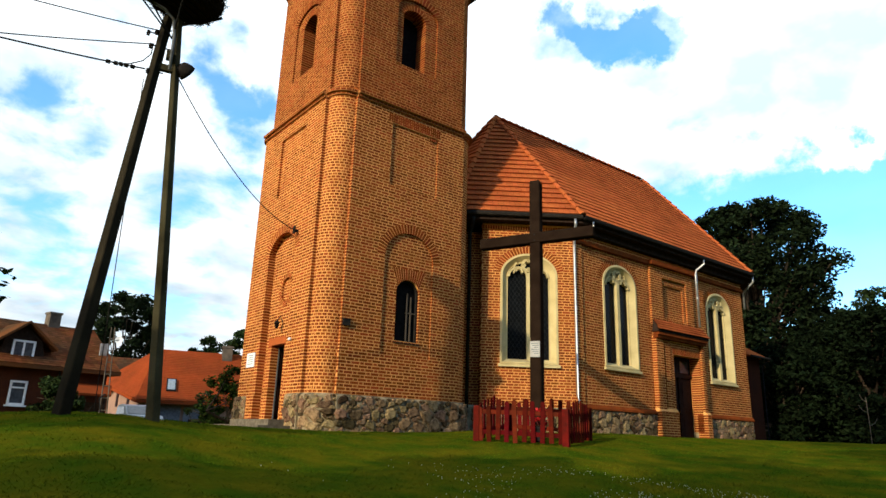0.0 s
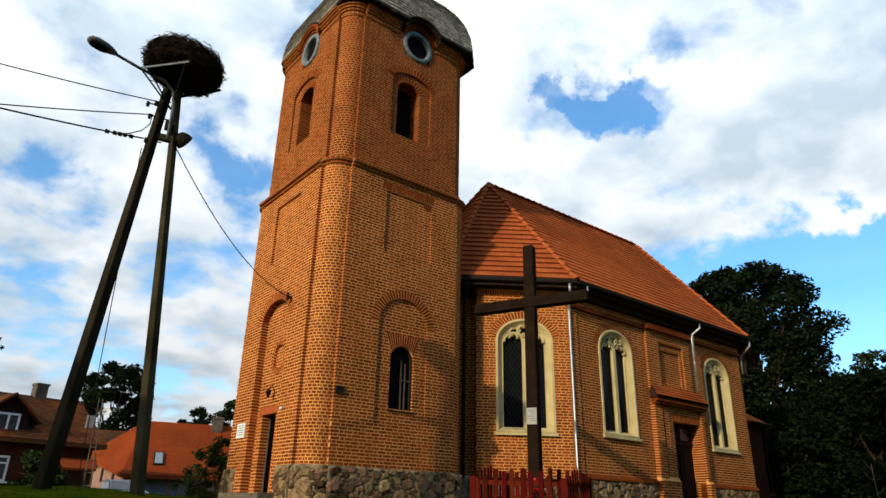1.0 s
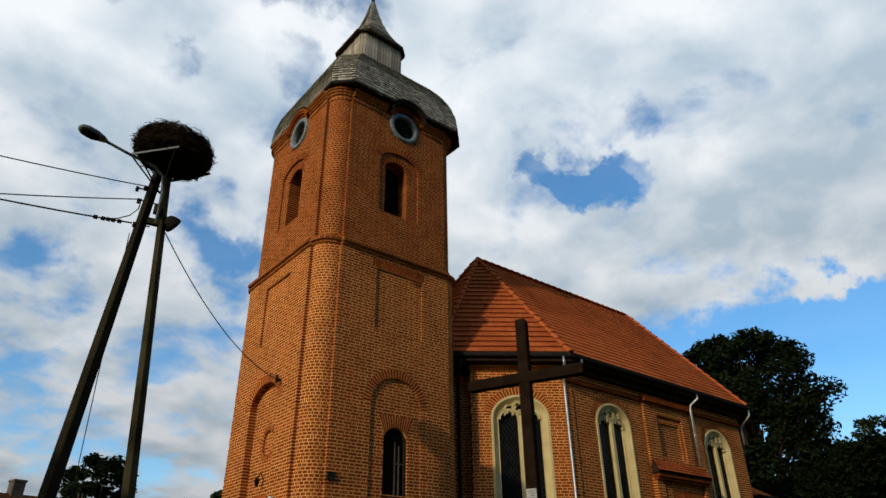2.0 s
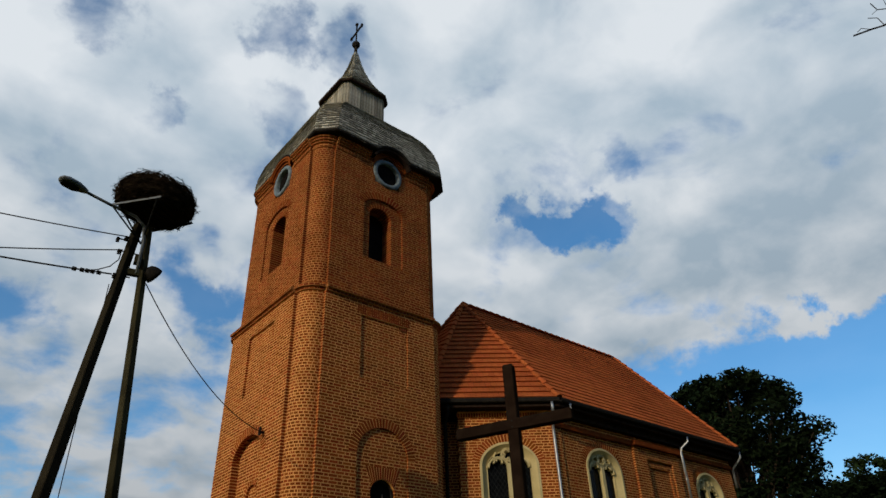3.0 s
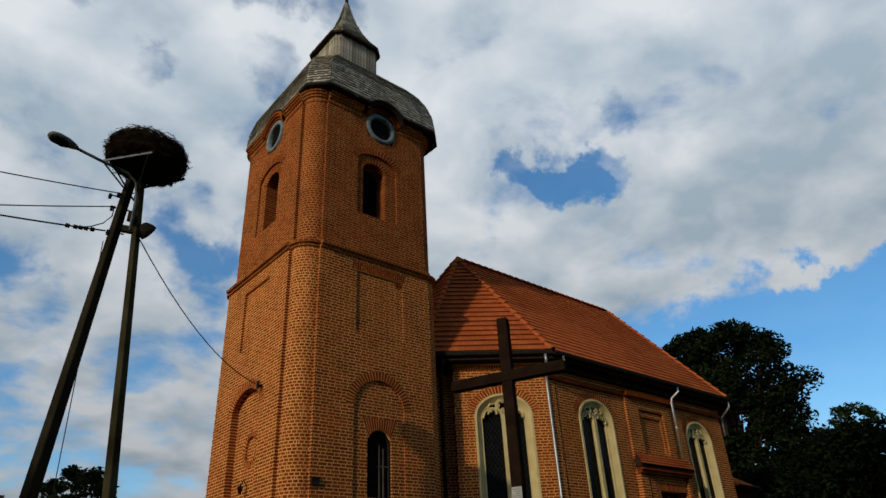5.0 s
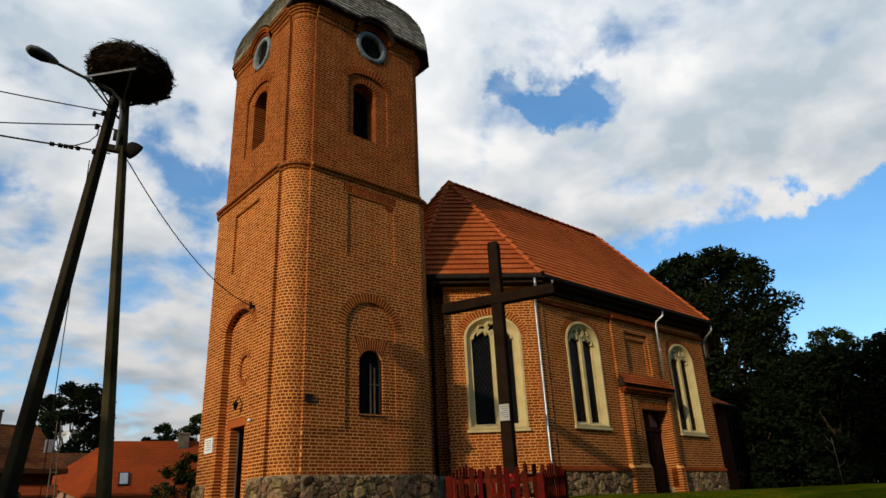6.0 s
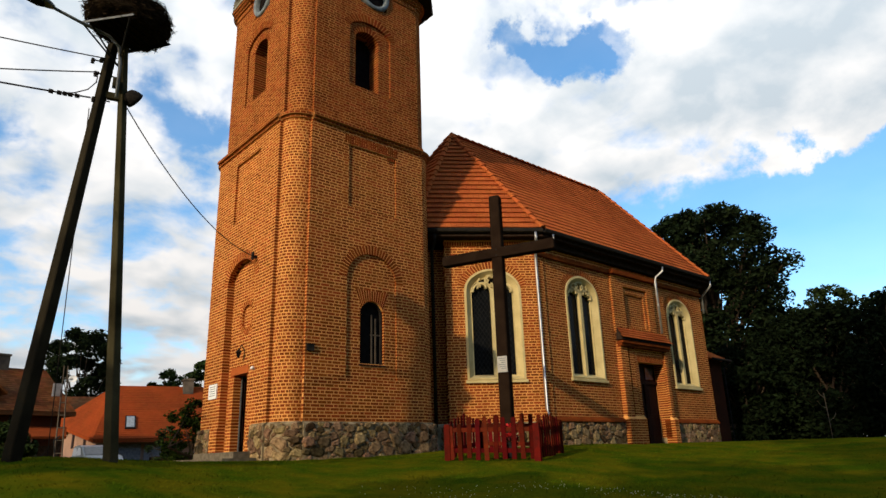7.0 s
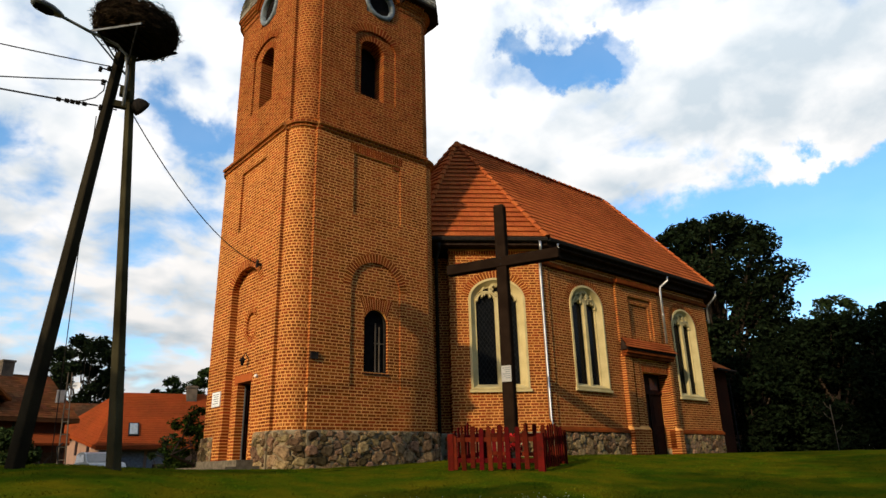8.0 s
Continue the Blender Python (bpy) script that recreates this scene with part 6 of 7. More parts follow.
def build_brown_house():
    n = Vector((math.sin(radians(-13.3)), math.cos(radians(-13.3)), 0))
    e = Vector((n.y, -n.x, 0))
    m = frame_at(n * 34.0, e, n)
    h = thing("brick_house", "old brown brick house with a weathered tile roof and dormer", "house", tuple(m @ Vector((9, 3, 1.0))))
    x0, x1, dp, ez, rz = -4.0, 15.9, 7.0, 4.25, 6.55
    Shape().box((x0, 0, 0.3), (x1, dp, ez), m).part("wall", HOUSEBRICK, h, "dark reddish brick walls")
    P = lambda x, y, z: m @ Vector((x, y, z))
    o = 0.45
    rf = Shape()
    top0, top1 = (x0, dp / 2, rz), (x1 + 0.5, dp / 2, rz)
    A, B, C, D = (x0 - o, -o, ez - 0.1), (x1 + o, -o, ez - 0.1), (x1 + o, dp + o, ez - 0.1), (x0 - o, dp + o, ez - 0.1)
    rf.add([P(*p) for p in (A, B, C, D, top0, top1)] + [P(p[0], p[1], p[2] - 0.18) for p in (A, B, C, D)], [(0, 1, 5, 4), (1, 2, 5), (2, 3, 4, 5), (3, 0, 4), (0, 6, 7, 1), (1, 7, 8, 2), (2, 8, 9, 3), (3, 9, 6, 0), (9, 8, 7, 6)])
    roof = rf.part("roof", OLDTILE, h, "rusty brown weathered tile roof")
    tile_slope(roof, P(*A), P(*B), P(*top1), P(*top0), OLDTILE, seed=2)
    tile_slope(roof, P(*B), P(*C), P(*top1), P(*top1), OLDTILE, seed=3)
    # dormer
    dx, dw = 11.95, 1.0
    dm = thing_part(h, "dormer", "gabled dormer with a white two-pane window")
    s = Shape()
    s.add([P(dx - dw, 0.25, 4.35), P(dx + dw, 0.25, 4.35), P(dx + dw * 0.8, 0.25, 5.25), P(dx, 0.25, 5.95), P(dx - dw * 0.8, 0.25, 5.3), P(dx - dw, 3, 4.35), P(dx + dw, 3, 4.35), P(dx + dw * 0.8, 3, 5.3), P(dx, 3.2, 6.05), P(dx - dw * 0.8, 3, 5.3)],
          [(0, 1, 2, 3, 4), (1, 6, 7, 2), (0, 4, 9, 5)])
    s.part("dormer_wall", SOFFIT, dm, "dark boarded dormer front")
    for sg in (-1, 1):
        r = Shape()
        a, b = P(dx + sg * 1.40, -0.1, 5.0), P(dx, -0.1, 6.15)
        c, d = P(dx, 3.3, 6.15), P(dx + sg * 1.40, 2.4, 5.0)
        dn = Vector((0, 0, -0.12))
        r.hexa([a + dn, b + dn, c + dn, d + dn, a, b, c, d])
        r.part("dormer_roof", OLDTILE, dm)
    md = m @ Matrix.Translation((0, 0.2, 0))
    house_window(h, md, dx - 0.48, 4.45, 0.96, 0.80)
    house_window(h, m, 11.62, 2.32, 0.72, 1.08, panes=1)
    # chimney
    c = Shape().box((13.95, dp / 2 - 0.3, 6.1), (14.5, dp / 2 + 0.3, 7.2), m)
    c.box((13.91, dp / 2 - 0.34, 7.1), (14.54, dp / 2 + 0.34, 7.2), m)
    c.part("chimney", CHIMNEY, h, "stout brick chimney")
    # rain pipe and porch roof
    Shape().rod(P(13.6, -0.1, 0.5), P(13.6, -0.1, 4.1), 0.05).part("downpipe", CAME, h)
    pr = Shape()
    pr.hexa([P(13.6, -2.4, 2.85), P(15.1, -2.4, 2.85), P(16.2, 0, 3.4), P(14.0, 0, 3.4), P(13.6, -2.4, 2.95), P(15.1, -2.4, 2.95), P(16.2, 0, 3.5), P(14.0, 0, 3.5)])
    pr.part("porch_roof", REDTILE, h, "low red porch roof")
    for x in (13.8, 14.9):
        Shape().box((x - 0.07, -2.3, 0.6), (x + 0.07, -2.16, 2.9), m).part("porch_post", SOFFIT, h)
    # Wall colour set dark to paint the unlit inside of the porch.
    Shape().box((13.5, -0.9, 0.5), (15.6, -0.8, 2.6), m).part("porch_wall", SOFFIT, h, "porch wall coloured dark for the unlit porch inside")


def build_red_house():
    d0 = 45.0
    c = polar(14.25, d0, 0)
    ex = Vector((math.cos(radians(14)), -math.sin(radians(14)), 0))
    ey = Vector((-ex.y, ex.x, 0))
    m = frame_at(c, ex, ey)
    h = thing("red_roofed_house", "pink plastered house with bright red tile roof and grey garage", "house", tuple(m @ Vector((4, 4, 1.0))))
    P = lambda x, y, z: m @ Vector((x, y, z))
    L, dp, ez, rz = 9.5, 8.5, 3.3, 6.75
    Shape().add([P(0, 0.3, 0.3), P(L, 0.3, 0.3), P(L, dp, 0.3), P(-2.0, dp, 0.3), P(0, 0.3, 3.3), P(L, 0.3, 3.3), P(L, dp, 4.3), P(-2.0, dp, 4.3)],
                [(0, 1, 5, 4), (1, 2, 6, 5), (2, 3, 7, 6), (3, 0, 4, 7), (4, 5, 6, 7)]).part("wall", PINK, h, "pale pink plastered walls")
    A, B, T1, T0 = P(-0.2, -0.35, 3.15), P(L + 0.4, -0.35, 3.15), P(L - 3.2, dp * 0.55, rz), P(0.75, dp * 0.55, rz)
    E = P(-2.6, dp * 0.75, 4.45)
    F, G = P(-2.3, dp + 0.3, 3.6), P(L + 0.4, dp + 0.3, 3.6)
    r = Shape()
    pts = [A, B, T1, T0, E, F, G]
    dn = Vector((0, 0, -0.2))
    r.add(pts + [p + dn for p in pts], [(0, 1, 2, 3), (0, 3, 4), (4, 3, 5), (5, 3, 2, 6), (1, 6, 2), (0, 7, 8, 1), (4, 11, 7, 0), (5, 12, 11, 4), (7, 11, 12, 13, 8)])
    roof = r.part("roof", REDTILE, h, "bright orange-red tile roof")
    tile_slope(roof, A, B, T1, T0, REDTILE, seed=5)
    tile_slope(roof, E, A, T0, T0, REDTILE, seed=6)
    # roof window
    a = A.lerp(T0, 0.33)
    ux = ex
    uy = (T0 - A - ex * (T0 - A).dot(ex)).normalized()
    nn = ux.cross(uy)
    w = frame_at((0, 0, 0), ux, uy)
    w = Matrix((ux, uy, nn)).transposed().to_4x4()
    w.translation = A + ux * 1.95 + uy * 1.65
    rw = thing_part(h, "roof_window", "small roof window in the red tiles")
    Shape().box((-0.30, -0.68, 0), (0.30, 0.68, 0.12), w).part("frame", CAME, rw)
    Shape().box((-0.22, -0.58, 0.10), (0.22, 0.58, 0.13), w).part("pane", SILVER, rw)
    ch = Shape().box((L - 4.55, dp * 0.5 - 0.4, 5.9), (L - 3.9, dp * 0.5 + 0.3, 7.25), m)
    ch.box((L - 4.62, dp * 0.5 - 0.47, 7.1), (L - 3.83, dp * 0.5 + 0.37, 7.2), m)
    ch.part("chimney", CHIMNEY, h, "narrow grey chimney")
    for x in (1.75, 1.78 + 1.55):
        Shape().box((x - 0.7, 0.2, 0.5), (x + 0.7, 0.28, 2.85), m).part("garage_door", GREYDOOR, h, "grey garage door")
    # small dark windows in the side wall
    e2 = (P(-2.0, dp, 0) - P(0, 0.3, 0)).normalized()
    n2 = Vector((-e2.y, e2.x, 0))
    n2 = n2 if n2.dot(P(0, 0, 0)) < 0 else -n2
    w2 = Matrix((e2, n2, Vector((0, 0, 1)))).transposed().to_4x4()
    w2.translation = P(0, 0.3, 0)
    for u, z, hh in ((2.6, 2.9, 0.75), (5.6, 2.8, 0.9), (2.4, 1.35, 0.6), (5.8, 1.3, 0.7)):
        Shape().box((u - 0.28, -0.03, z), (u + 0.28, 0.04, z + hh), w2).part("side_window", BROWN_DOOR, h, "small dark side window")


def build_far_house():
    c = polar(12.0, 58, 0)
    m = frame_at(c, (0.98, -0.2, 0), (0.2, 0.98, 0))
    h = thing("far_house", "farther house with a brown tile roof", "house", tuple(m @ Vector((0, 2, 1))))
    P = lambda x, y, z: m @ Vector((x, y, z))
    Shape().box((-1, 0, 0.3), (5.5, 6, 4.8), m).part("wall", HOUSEBRICK, h)
    r = Shape()
    r.add([P(-1.4, -0.4, 4.7), P(5.9, -0.4, 4.7), P(5.9, 6.4, 4.7), P(-1.4, 6.4, 4.7), P(-1.4, 3, 7.0), P(5.9, 3, 7.0)], [(0, 1, 5, 4), (2, 3, 4, 5), (1, 2, 5), (3, 0, 4), (3, 2, 1, 0)])
    roof = r.part("roof", OLDTILE, h)
    tile_slope(roof, P(-1.4, -0.4, 4.7), P(5.9, -0.4, 4.7), P(5.9, 3, 7.0), P(-1.4, 3, 7.0), OLDTILE, seed=9)


build_brown_house()
build_red_house()
build_far_house()


def build_car():
    """A silver estate car, half hidden behind the brow of the mound."""
    c = polar(14.35, 40.0, 0)
    g = ground_z(c.x, c.y)
    ex = Vector((-math.sin(radians(3)), -math.cos(radians(3)), 0))
    ey = Vector((-ex.y, ex.x, 0))
    m = frame_at((c.x, c.y, g), ex, ey)
    car = thing("parked_car", "silver estate car parked by the roadside", "car", (c.x, c.y, g))
    def loft(sec, mat, name, label=""):
        s = Shape()
        s.rings([[m @ Vector((x, y, z)) for x, z in sec] for y in (-0.82, 0.82)], cap0=True, cap1=True)
        return s.part(name, mat, car, label)
    loft([(-2.1, 0.35), (2.15, 0.35), (2.2, 0.75), (1.9, 0.95), (1.1, 1.02), (-2.05, 1.02), (-2.15, 0.7)], SILVER, "body", "silver car body")
    cab = Shape()
    cab.rings([[m @ Vector((x, y * k, z)) for x, z in ((1.1, 1.0), (0.35, 1.46), (-0.6, 1.55), (-1.6, 1.50), (-2.02, 1.0))] for y, k in ((-0.80, 0.98), (0.80, 0.98))], cap0=True, cap1=True)
    cabin = cab.part("cabin", SILVER, car)
    for x0, x1 in ((-1.75, -0.75), (-0.65, 0.2)):
        Shape().hexa([m @ Vector(p) for p in ((x0 - 0.05, -0.80, 1.04), (x1 + 0.25, -0.80, 1.04), (x1 + 0.25, -0.78, 1.04), (x0 - 0.05, -0.78, 1.04), (x0 + 0.08, -0.80, 1.42), (x1, -0.80, 1.42), (x1, -0.78, 1.42), (x0 + 0.08, -0.78, 1.42))]).part("side_window", BLUEGLASS, cabin)
    Shape().hexa([m @ Vector(p) for p in ((1.08, -0.7, 1.03), (1.1, -0.7, 1.04), (1.1, 0.7, 1.04), (1.08, 0.7, 1.03), (0.40, -0.7, 1.44), (0.42, -0.7, 1.45), (0.42, 0.7, 1.45), (0.40, 0.7, 1.44))]).part("windscreen", BLUEGLASS, cabin)
    for x in (-1.35, 1.35):
        for y in (-0.80, 0.80):
            w = Shape().rod(m @ Vector((x, y - 0.09, 0.31)), m @ Vector((x, y + 0.09, 0.31)), 0.31, n=18).part("wheel", DARK, car)
            Shape().rod(m @ Vector((x, y - 0.10, 0.31)), m @ Vector((x, y + 0.10, 0.31)), 0.19, n=14).part("rim", ZINC, w)


build_car()


def build_lattice_pole():
    """A thin leaning ladder-like concrete pole with a box, and a dish on the roof behind."""
    a, b = polar(11.95, 33, 0), polar(11.6, 33, 0)
    a.z, b.z = ground_z(a.x, a.y), 1.6 + 33 * math.tan(radians(7.3))
    pole = thing("lattice_pole", "thin leaning concrete lattice pole by the road", "utility pole", tuple(a))
    sd = Vector((0.98, -0.2, 0))
    for k in (-1, 1):
        Shape().rod(a + sd * 0.16 * k, b + sd * 0.07 * k, 0.035, 0.025, n=6).part("rail", CHIMNEY, pole)
    for i in range(1, 9):
        c = a.lerp(b, i / 9)
        w = 0.16 - 0.09 * i / 9
        Shape().rod(c - sd * w, c + sd * w, 0.02, n=5).part("rung", CHIMNEY, pole)
    c = a.lerp(b, 0.78) - sd * 0.28
    Shape().box((c.x - 0.14, c.y - 0.10, c.z - 0.26), (c.x + 0.14, c.y + 0.10, c.z + 0.26)).part("meter_box", ZINC, pole, "pale grey meter box")
    d = b + sd * 0.32 + Vector((0, 0, -0.55))
    s = Shape()
    q = Vector((-0.3, -1, 0.25)).to_track_quat("Z", "Y")
    s.rings([[d + q @ Vector((r * math.cos(t), r * math.sin(t), z)) for t in [2 * math.pi * i / 16 for i in range(16)]] for r, z in ((0.012, -0.04), (0.10, -0.025), (0.165, 0.012), (0.17, 0.02), (0.16, 0.02), (0.09, -0.012), (0.012, -0.025))])
    s.part("dish", WHITE, pole, "small white dish", True)
    Shape().rod(d, b + Vector((0, 0, -0.6)), 0.02).part("dish_arm", LEAD, pole)


def build_frame_rack():
    """A grey bent-tube rack standing before the porch."""
    c = polar(10.4, 32.2, 0)
    g = ground_z(c.x, c.y)
    rack = thing("tube_rack", "grey bent steel tube rack before the porch", "rack", (c.x, c.y, g))
    ex, ez = Vector((0.98, -0.2, 0)), Vector((0, 0, 1))
    o = Vector((c.x, c.y, g))
    for pts in (((-0.9, 0.0), (-0.55, 1.35), (-0.1, 1.3), (0.2, 0.6)), ((0.9, 0.0), (0.6, 1.5), (0.15, 0.75)), ((-0.75, 0.65), (0.75, 0.75)), ((-0.55, 1.35), (-0.75, 1.55), (-0.3, 1.62)), ((0.6, 1.5), (0.8, 1.7))):
        Shape().tube([o + ex * x + ez * z for x, z in pts], 0.028, 6).part("tube", CAME, rack)


def build_stake():
    c = polar(70.8, 31, 0)
    g = ground_z(c.x, c.y)
    tr = thing("dead_sapling", "thin bare grey sapling at the churchyard edge", "sapling", (c.x, c.y, g))
    Shape().tube([c + Vector((0, 0, g - 0.2)), c + Vector((0.02, 0, g + 0.9)), c + Vector((-0.02, 0, g + 1.8))], 0.016, 7).part("stem", CHIMNEY, tr)
    for dx, dy, z in ((-0.3, 0.2, 1.2), (0.3, -0.2, 0.7), (-0.2, 0.15, 1.6)):
        Shape().tube([c + Vector((0, 0, g + z)), c + Vector((dx * 0.6, dy * 0.6, g + z + 0.1)), c + Vector((dx, dy, g + z + 0.3))], 0.01, 5).part("twig", CHIMNEY, tr)


def build_bare_tree():
    """A tree beside the viewer, of which one bare outer twig hangs into the sky."""
    rnd = random.Random(77)
    b = polar(103, 9.5, 0)
    g = ground_z(b.x, b.y)
    tr = thing("bare_tree", "tree with a bare dark outer branch against the sky", "tree", (b.x, b.y, g))
    tip = lambda az, el, d=8.6: polar(az, d, 1.63 + d * math.tan(radians(el)))
    trunk = Shape()
    trunk.rod(b + Vector((0, 0, g - 0.2)), b + Vector((0, 0, 4.0)), 0.22, 0.17, n=10)
    trunk.rod(b + Vector((0, 0, 4.0)), b + Vector((-0.1, 0.1, 8.0)), 0.17, 0.10, n=10)
    trunk.rod(b + Vector((-0.1, 0.1, 8.0)), b + Vector((0.2, 0.0, 10.5)), 0.10, 0.03, n=8)
    trunk.part("trunk", BARK, tr)
    s0 = b + Vector((-0.1, 0.1, 7.9))
    for pts, r in (((s0, tip(95, 40.5), tip(89.3, 39.3), tip(87.6, 39.5), tip(86.1, 39.3), tip(85.1, 39.5), tip(83.7, 39.7)), 0.014),
                   ((tip(85.1, 39.5), tip(84.5, 39.9), tip(84.1, 39.8)), 0.005), ((tip(86.1, 39.3), tip(85.9, 40.0), tip(85.3, 40.3)), 0.006),
                   ((tip(87.6, 39.5), tip(86.9, 40.2), tip(86.2, 40.5), tip(86.0, 41.1)), 0.007), ((tip(86.2, 40.5), tip(85.7, 40.4)), 0.004),
                   ((s0, tip(94, 45), tip(90, 44.5), tip(88.4, 43.6)), 0.012), ((tip(86.9, 40.2), tip(87.0, 41.2)), 0.004)):
        Shape().tube(pts, r, 6).part("branch", BARK, tr)


def build_board_fence():
    """A low dark board fence in front of the garages."""
    a, b = polar(18.0, 40, 0), polar(20.9, 38, 0)
    f = thing("board_fence", "low dark brown board fence beside the garages", "fence", (a.x, a.y, ground_z(a.x, a.y)))
    top = lambda k: 2.02 + 0.03 * math.sin(9 * k)
    for i in range(16):
        k = (i + 0.5) / 16
        p = a.lerp(b, k)
        e = (b - a).normalized()
        w = e * ((b - a).length / 16 * 0.46)
        d = Vector((-e.y, e.x, 0)) * 0.012
        lo, hi = Vector((0, 0, ground_z(p.x, p.y) - 0.1)), Vector((0, 0, top(k)))
        Shape().hexa([p - w - d + lo, p + w - d + lo, p + w + d + lo, p - w + d + lo, p - w - d + hi, p + w - d + hi, p + w + d + hi, p - w + d + hi]).part("board", BROWN_DOOR, f)


build_lattice_pole()
build_board_fence()
build_frame_rack()
build_stake()
build_bare_tree()


# ---- trees ----
def build_tree(name, label, x, y, height, radius, seed, leaves=7000, leaf=0.22, trunk_r=0.3, low=0.25, mat=None, z0=None, squash=1.0, clumps=46, round_off=0.6, puff=(0.20, 0.36)):
    rnd = random.Random(seed)
    g = ground_z(x, y) if z0 is None else z0
    tree = thing(name, label, "tree", (x, y, g))
    trunk, base = Shape(), Vector((x, y, g - 0.2))
    pts = [base + Vector((rnd.gauss(0, 0.10) * k, rnd.gauss(0, 0.10) * k, height * 0.72 * k / 6)) for k in range(7)]
    for k in range(6):
        trunk.rod(pts[k], pts[k + 1], trunk_r * (1 - 0.14 * k), trunk_r * (1 - 0.14 * (k + 1)), n=9, caps=k in (0, 5))
    ends = []
    for k in range(clumps):
        t = rnd.uniform(low, 1.0)
        a = rnd.uniform(0, 2 * math.pi)
        shape = math.sin(math.pi * min(1, max(0.03, (t - low + 0.18) / (1.24 - low)))) ** round_off
        rr = radius * shape * rnd.uniform(0.35, 1.0)
        c = Vector((x + rr * math.cos(a), y + rr * math.sin(a) * squash, g + height * t))
        ends.append(c)
        s = pts[min(5, max(1, int(t * 6 * 0.8)))]
        mid = s.lerp(c, 0.5) + Vector((0, 0, -0.05 * height * rnd.random()))
        if k % 2 == 0:
            trunk.rod(s, mid, trunk_r * 0.28, trunk_r * 0.17, n=6, caps=False)
            trunk.rod(mid, c, trunk_r * 0.17, trunk_r * 0.06, n=5, caps=False)
    trunk.part("trunk", BARK, tree, "rough dark trunk and limbs")
    crown = Shape()
    per = leaves // clumps
    V, F = [], []
    for c in ends:
        size = radius * rnd.uniform(*puff)
        for _ in range(per):
            v = Vector((rnd.gauss(0, 1), rnd.gauss(0, 1), rnd.gauss(0, 1)))
            v = v.normalized() * size * rnd.random() ** 0.45
            v.z *= 0.72
            o = c + v
            d1 = Vector((rnd.gauss(0, 1), rnd.gauss(0, 1), rnd.gauss(0, 0.6))).normalized() * leaf * rnd.uniform(0.5, 1.1)
            d2 = d1.cross(Vector((rnd.gauss(0, 1), rnd.gauss(0, 1), rnd.gauss(0, 1)))).normalized() * leaf * rnd.uniform(0.25, 0.5)
            n = len(V)
            V += [o - d1, o - d2 - d1 * 0.1, o + d1, o + d2 - d1 * 0.1]
            F.append((n, n + 1, n + 2, n + 3))
    crown.add(V, F)
    crown.part("crown", mat or LEAF, tree, "loose dark green crown", kind="stuff")
    return tree


def at_az(az, d):
    p = polar(az, d)
    return p.x, p.y


OAK = "broad dark green oak behind the church"
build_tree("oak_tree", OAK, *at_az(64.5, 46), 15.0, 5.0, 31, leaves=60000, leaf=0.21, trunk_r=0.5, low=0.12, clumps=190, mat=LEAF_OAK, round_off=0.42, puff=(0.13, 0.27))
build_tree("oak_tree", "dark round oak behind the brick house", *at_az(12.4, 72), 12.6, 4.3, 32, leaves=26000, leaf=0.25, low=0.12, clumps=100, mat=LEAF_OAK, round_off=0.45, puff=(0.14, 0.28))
build_tree("tree", "small dark tree behind the red roof", *at_az(18.7, 74), 9.6, 2.3, 33, leaves=5000, leaf=0.28, low=0.3, clumps=34)
build_tree("tree", "small dark tree behind the tower", *at_az(21.6, 70), 10.2, 2.0, 34, leaves=5000, leaf=0.28, low=0.3, clumps=34)
build_tree("tree", "thin young tree behind the brick house roof", *at_az(8.4, 60), 8.0, 0.9, 35, leaves=800, leaf=0.2, low=0.4, clumps=12, trunk_r=0.12)
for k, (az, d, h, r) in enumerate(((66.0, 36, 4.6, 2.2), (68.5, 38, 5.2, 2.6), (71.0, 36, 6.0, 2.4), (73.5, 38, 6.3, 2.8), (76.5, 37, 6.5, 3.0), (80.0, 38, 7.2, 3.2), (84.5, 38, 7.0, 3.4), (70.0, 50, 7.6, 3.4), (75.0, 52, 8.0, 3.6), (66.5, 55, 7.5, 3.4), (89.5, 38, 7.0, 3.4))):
    build_tree("tree", "dense leafy tree at the churchyard edge, leaf colour darkened for shade", *at_az(az, d), h, r, 50 + k, leaves=12000, leaf=0.17, low=0.02, clumps=80, mat=LEAF_SHADED)
build_tree("tree", "young open tree with light green leaves behind the churchyard trees", *at_az(72.4, 48), 9.4, 2.1, 66, leaves=5200, leaf=0.16, low=0.35, clumps=60, puff=(0.12, 0.26))
build_tree("tree", "young open tree with light green leaves behind the churchyard trees", *at_az(75.6, 47), 8.2, 2.0, 67, leaves=4600, leaf=0.16, low=0.35, clumps=54, puff=(0.12, 0.26))
build_tree("bush", "dense round green bush before the brick house", *at_az(9.0, 30), 2.2, 1.05, 71, leaves=9000, leaf=0.11, low=0.02, clumps=44, trunk_r=0.08)
build_tree("bush", "loose green bush beside the tower door", *at_az(20.7, 25), 2.7, 0.85, 72, leaves=5000, leaf=0.08, low=0.05, clumps=46, mat=LEAF_LIGHT, trunk_r=0.08)
build_tree("bush", "loose dark green shrub by the red roofed house", *at_az(19.2, 31), 2.0, 0.8, 73, leaves=1600, leaf=0.10, low=0.1, clumps=22, trunk_r=0.08)
# tree beside the viewer's path, whose outer leaves reach into view
build_tree("tree", "tall leafy roadside tree with dark leaves", *at_az(-7.6, 20), 7.0, 3.8, 81, leaves=9000, leaf=0.14, low=0.3, clumps=60)
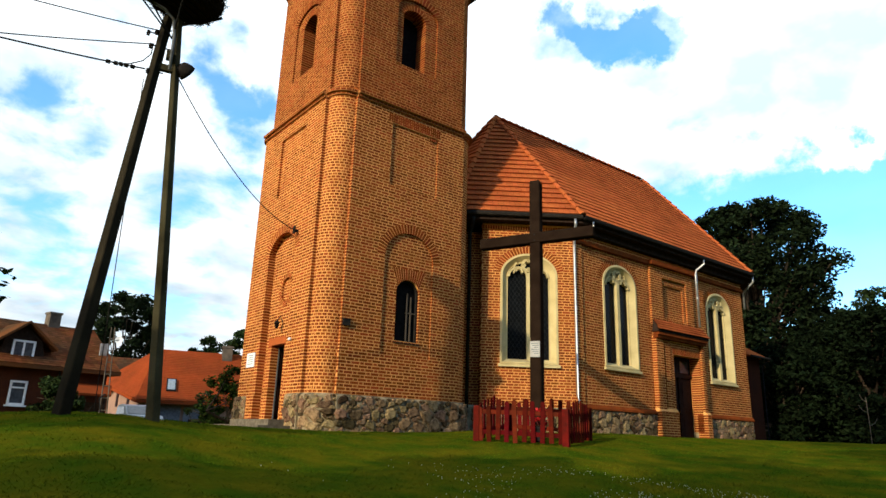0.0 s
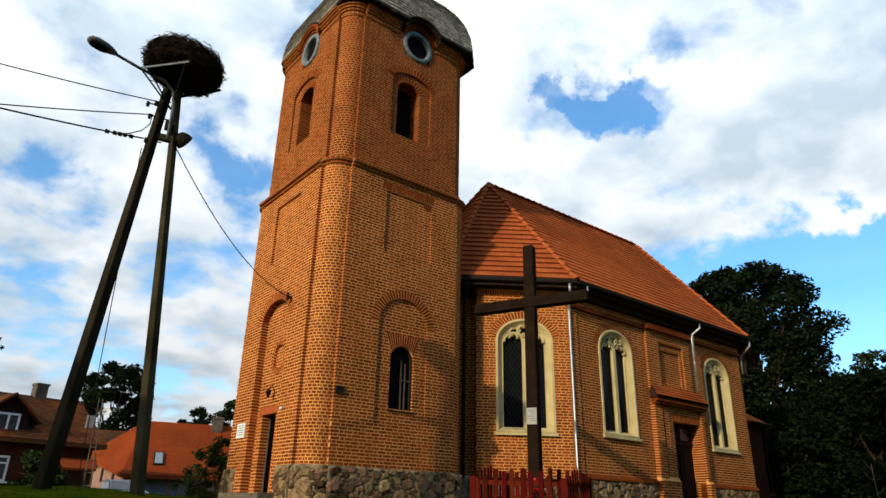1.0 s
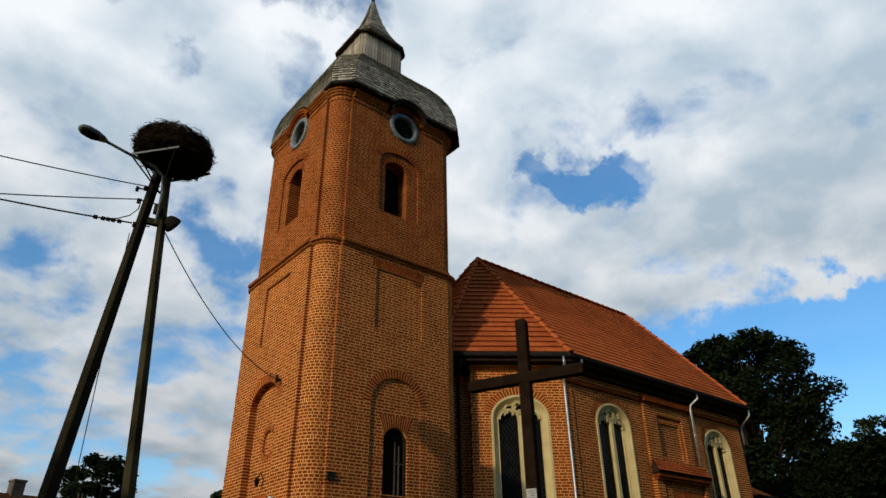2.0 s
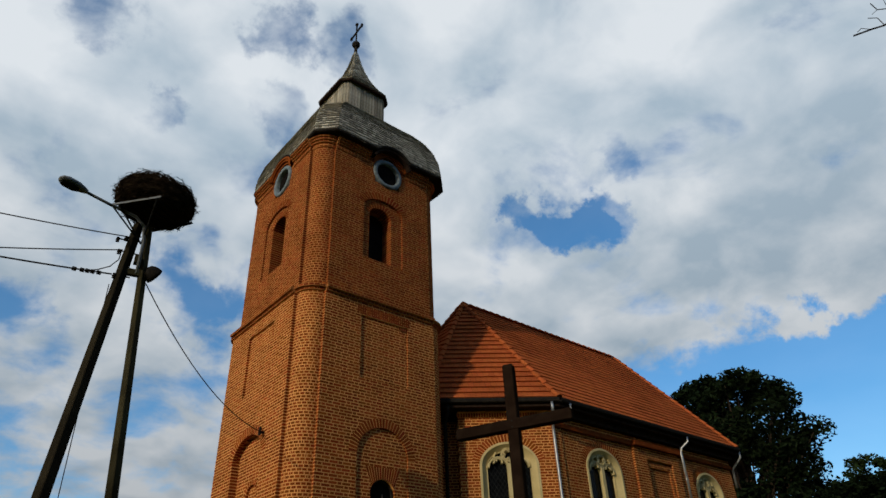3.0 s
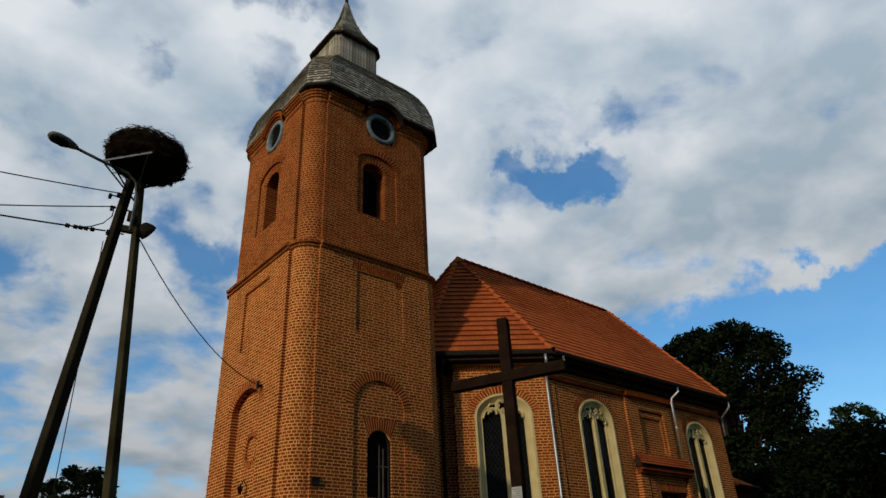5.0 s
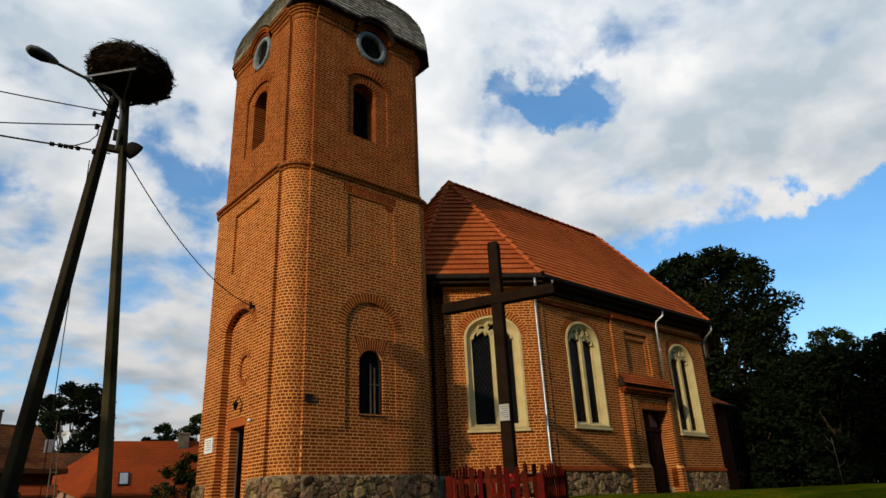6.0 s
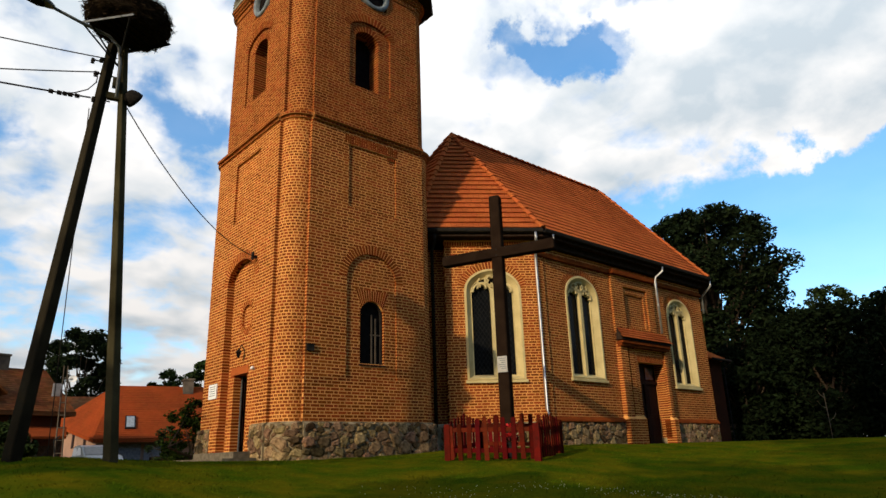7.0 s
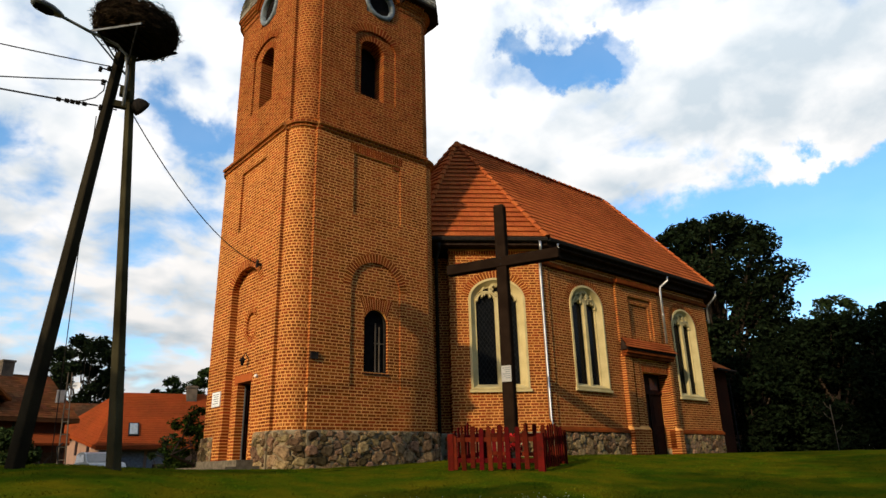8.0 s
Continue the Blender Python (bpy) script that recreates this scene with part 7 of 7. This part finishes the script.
# trees along the road that shade the lower slope
for k, (x, y, h, r) in enumerate(((-10.5, 8.7, 7.7, 1.9), (-9.0, 2.9, 8.4, 2.8), (-9.5, -1.2, 9.4, 3.0), (-11.0, -5.0, 10.6, 3.4), (-13.0, -10.0, 11.5, 3.6))):
    build_tree("tree", "leafy roadside tree shading the grassy slope", x, y, h, r, 90 + k, leaves=12000, leaf=0.20, low=0.3, clumps=80)

# unseen tall trees, whose long shade lies over the slope and the churchyard's edge
# The southern ones are added only to hold sky light off the walls.
for k, (x, y, h, r) in enumerate(((-22.0, -9.3, 34, 6.6), (-21.0, -16.0, 33, 6.6), (-19.0, -22.5, 30, 6.6), (-13.5, -29.0, 28, 6.4), (-4.0, -32.0, 27, 6.4), (6.5, -33.5, 28, 6.6), (18.0, -33.0, 26, 6.4), (29.0, -31.0, 27, 6.4))):
    build_tree("tree", "unseen tall tree with a dense dark crown, added to block light", x, y, h, r, 120 + k, leaves=24000, leaf=0.42, low=0.10, clumps=150, trunk_r=0.5)


# ---- grass ----
def build_grass():
    rnd = random.Random(21)
    V, F = [], []
    for _ in range(130000):
        az = rnd.uniform(-2, 80)
        d = 6.0 + 16.0 * rnd.random() ** 1.6
        x, y = d * math.sin(radians(az)), d * math.cos(radians(az))
        if X0 - 0.3 < x < X1 and y > Y0 - 0.2 or (x > 12 and y > NS - 0.1 - max(0, 15.7 - x) * -0.73 and x > 15.7):
            continue
        z = ground_z(x, y)
        h = rnd.uniform(0.008, 0.024) * (1 + 0.7 * noise.noise((x * 0.6, y * 0.6, 5))) * (1 + 2.2 * math.exp(-((az - 61) / 11) ** 2) * (d < 12))
        a = rnd.uniform(0, 2 * math.pi)
        w = rnd.uniform(0.003, 0.006) * (0.6 + d / 14)
        lx, ly = rnd.gauss(0, 0.035), rnd.gauss(0, 0.035)
        n = len(V)
        V += [(x - w * math.cos(a), y - w * math.sin(a), z - 0.01), (x + w * math.cos(a), y + w * math.sin(a), z - 0.01), (x + lx, y + ly, z + h)]
        F.append((n, n + 1, n + 2))
    s = Shape().add(V, F)
    ob = s.part("grass", BLADE)
    tagged(ob, "short green grass blades on the mound", "grass", kind="stuff")
    V, F = [], []
    for _ in range(2800):
        az, d = rnd.gauss(61, 11), rnd.uniform(6.4, 10.8)
        x, y = d * math.sin(radians(az)), d * math.cos(radians(az))
        if noise.noise((x * 0.7, y * 0.7, 9)) < -0.05:
            continue
        z = ground_z(x, y) + rnd.uniform(0.03, 0.07)
        r = rnd.uniform(0.005, 0.010)
        n = len(V)
        V += [(x + r, y, z), (x - r, y, z), (x, y + r, z), (x, y - r, z), (x, y, z + r), (x, y, z - r)]
        F += [(n, n + 2, n + 4), (n + 2, n + 1, n + 4), (n + 1, n + 3, n + 4), (n + 3, n, n + 4), (n + 2, n, n + 5), (n + 1, n + 2, n + 5), (n + 3, n + 1, n + 5), (n, n + 3, n + 5)]
    ob = Shape().add(V, F).part("clover_flowers", FLOWER)
    tagged(ob, "tiny white clover flowers in the grass", "flowers", kind="stuff")


build_grass()
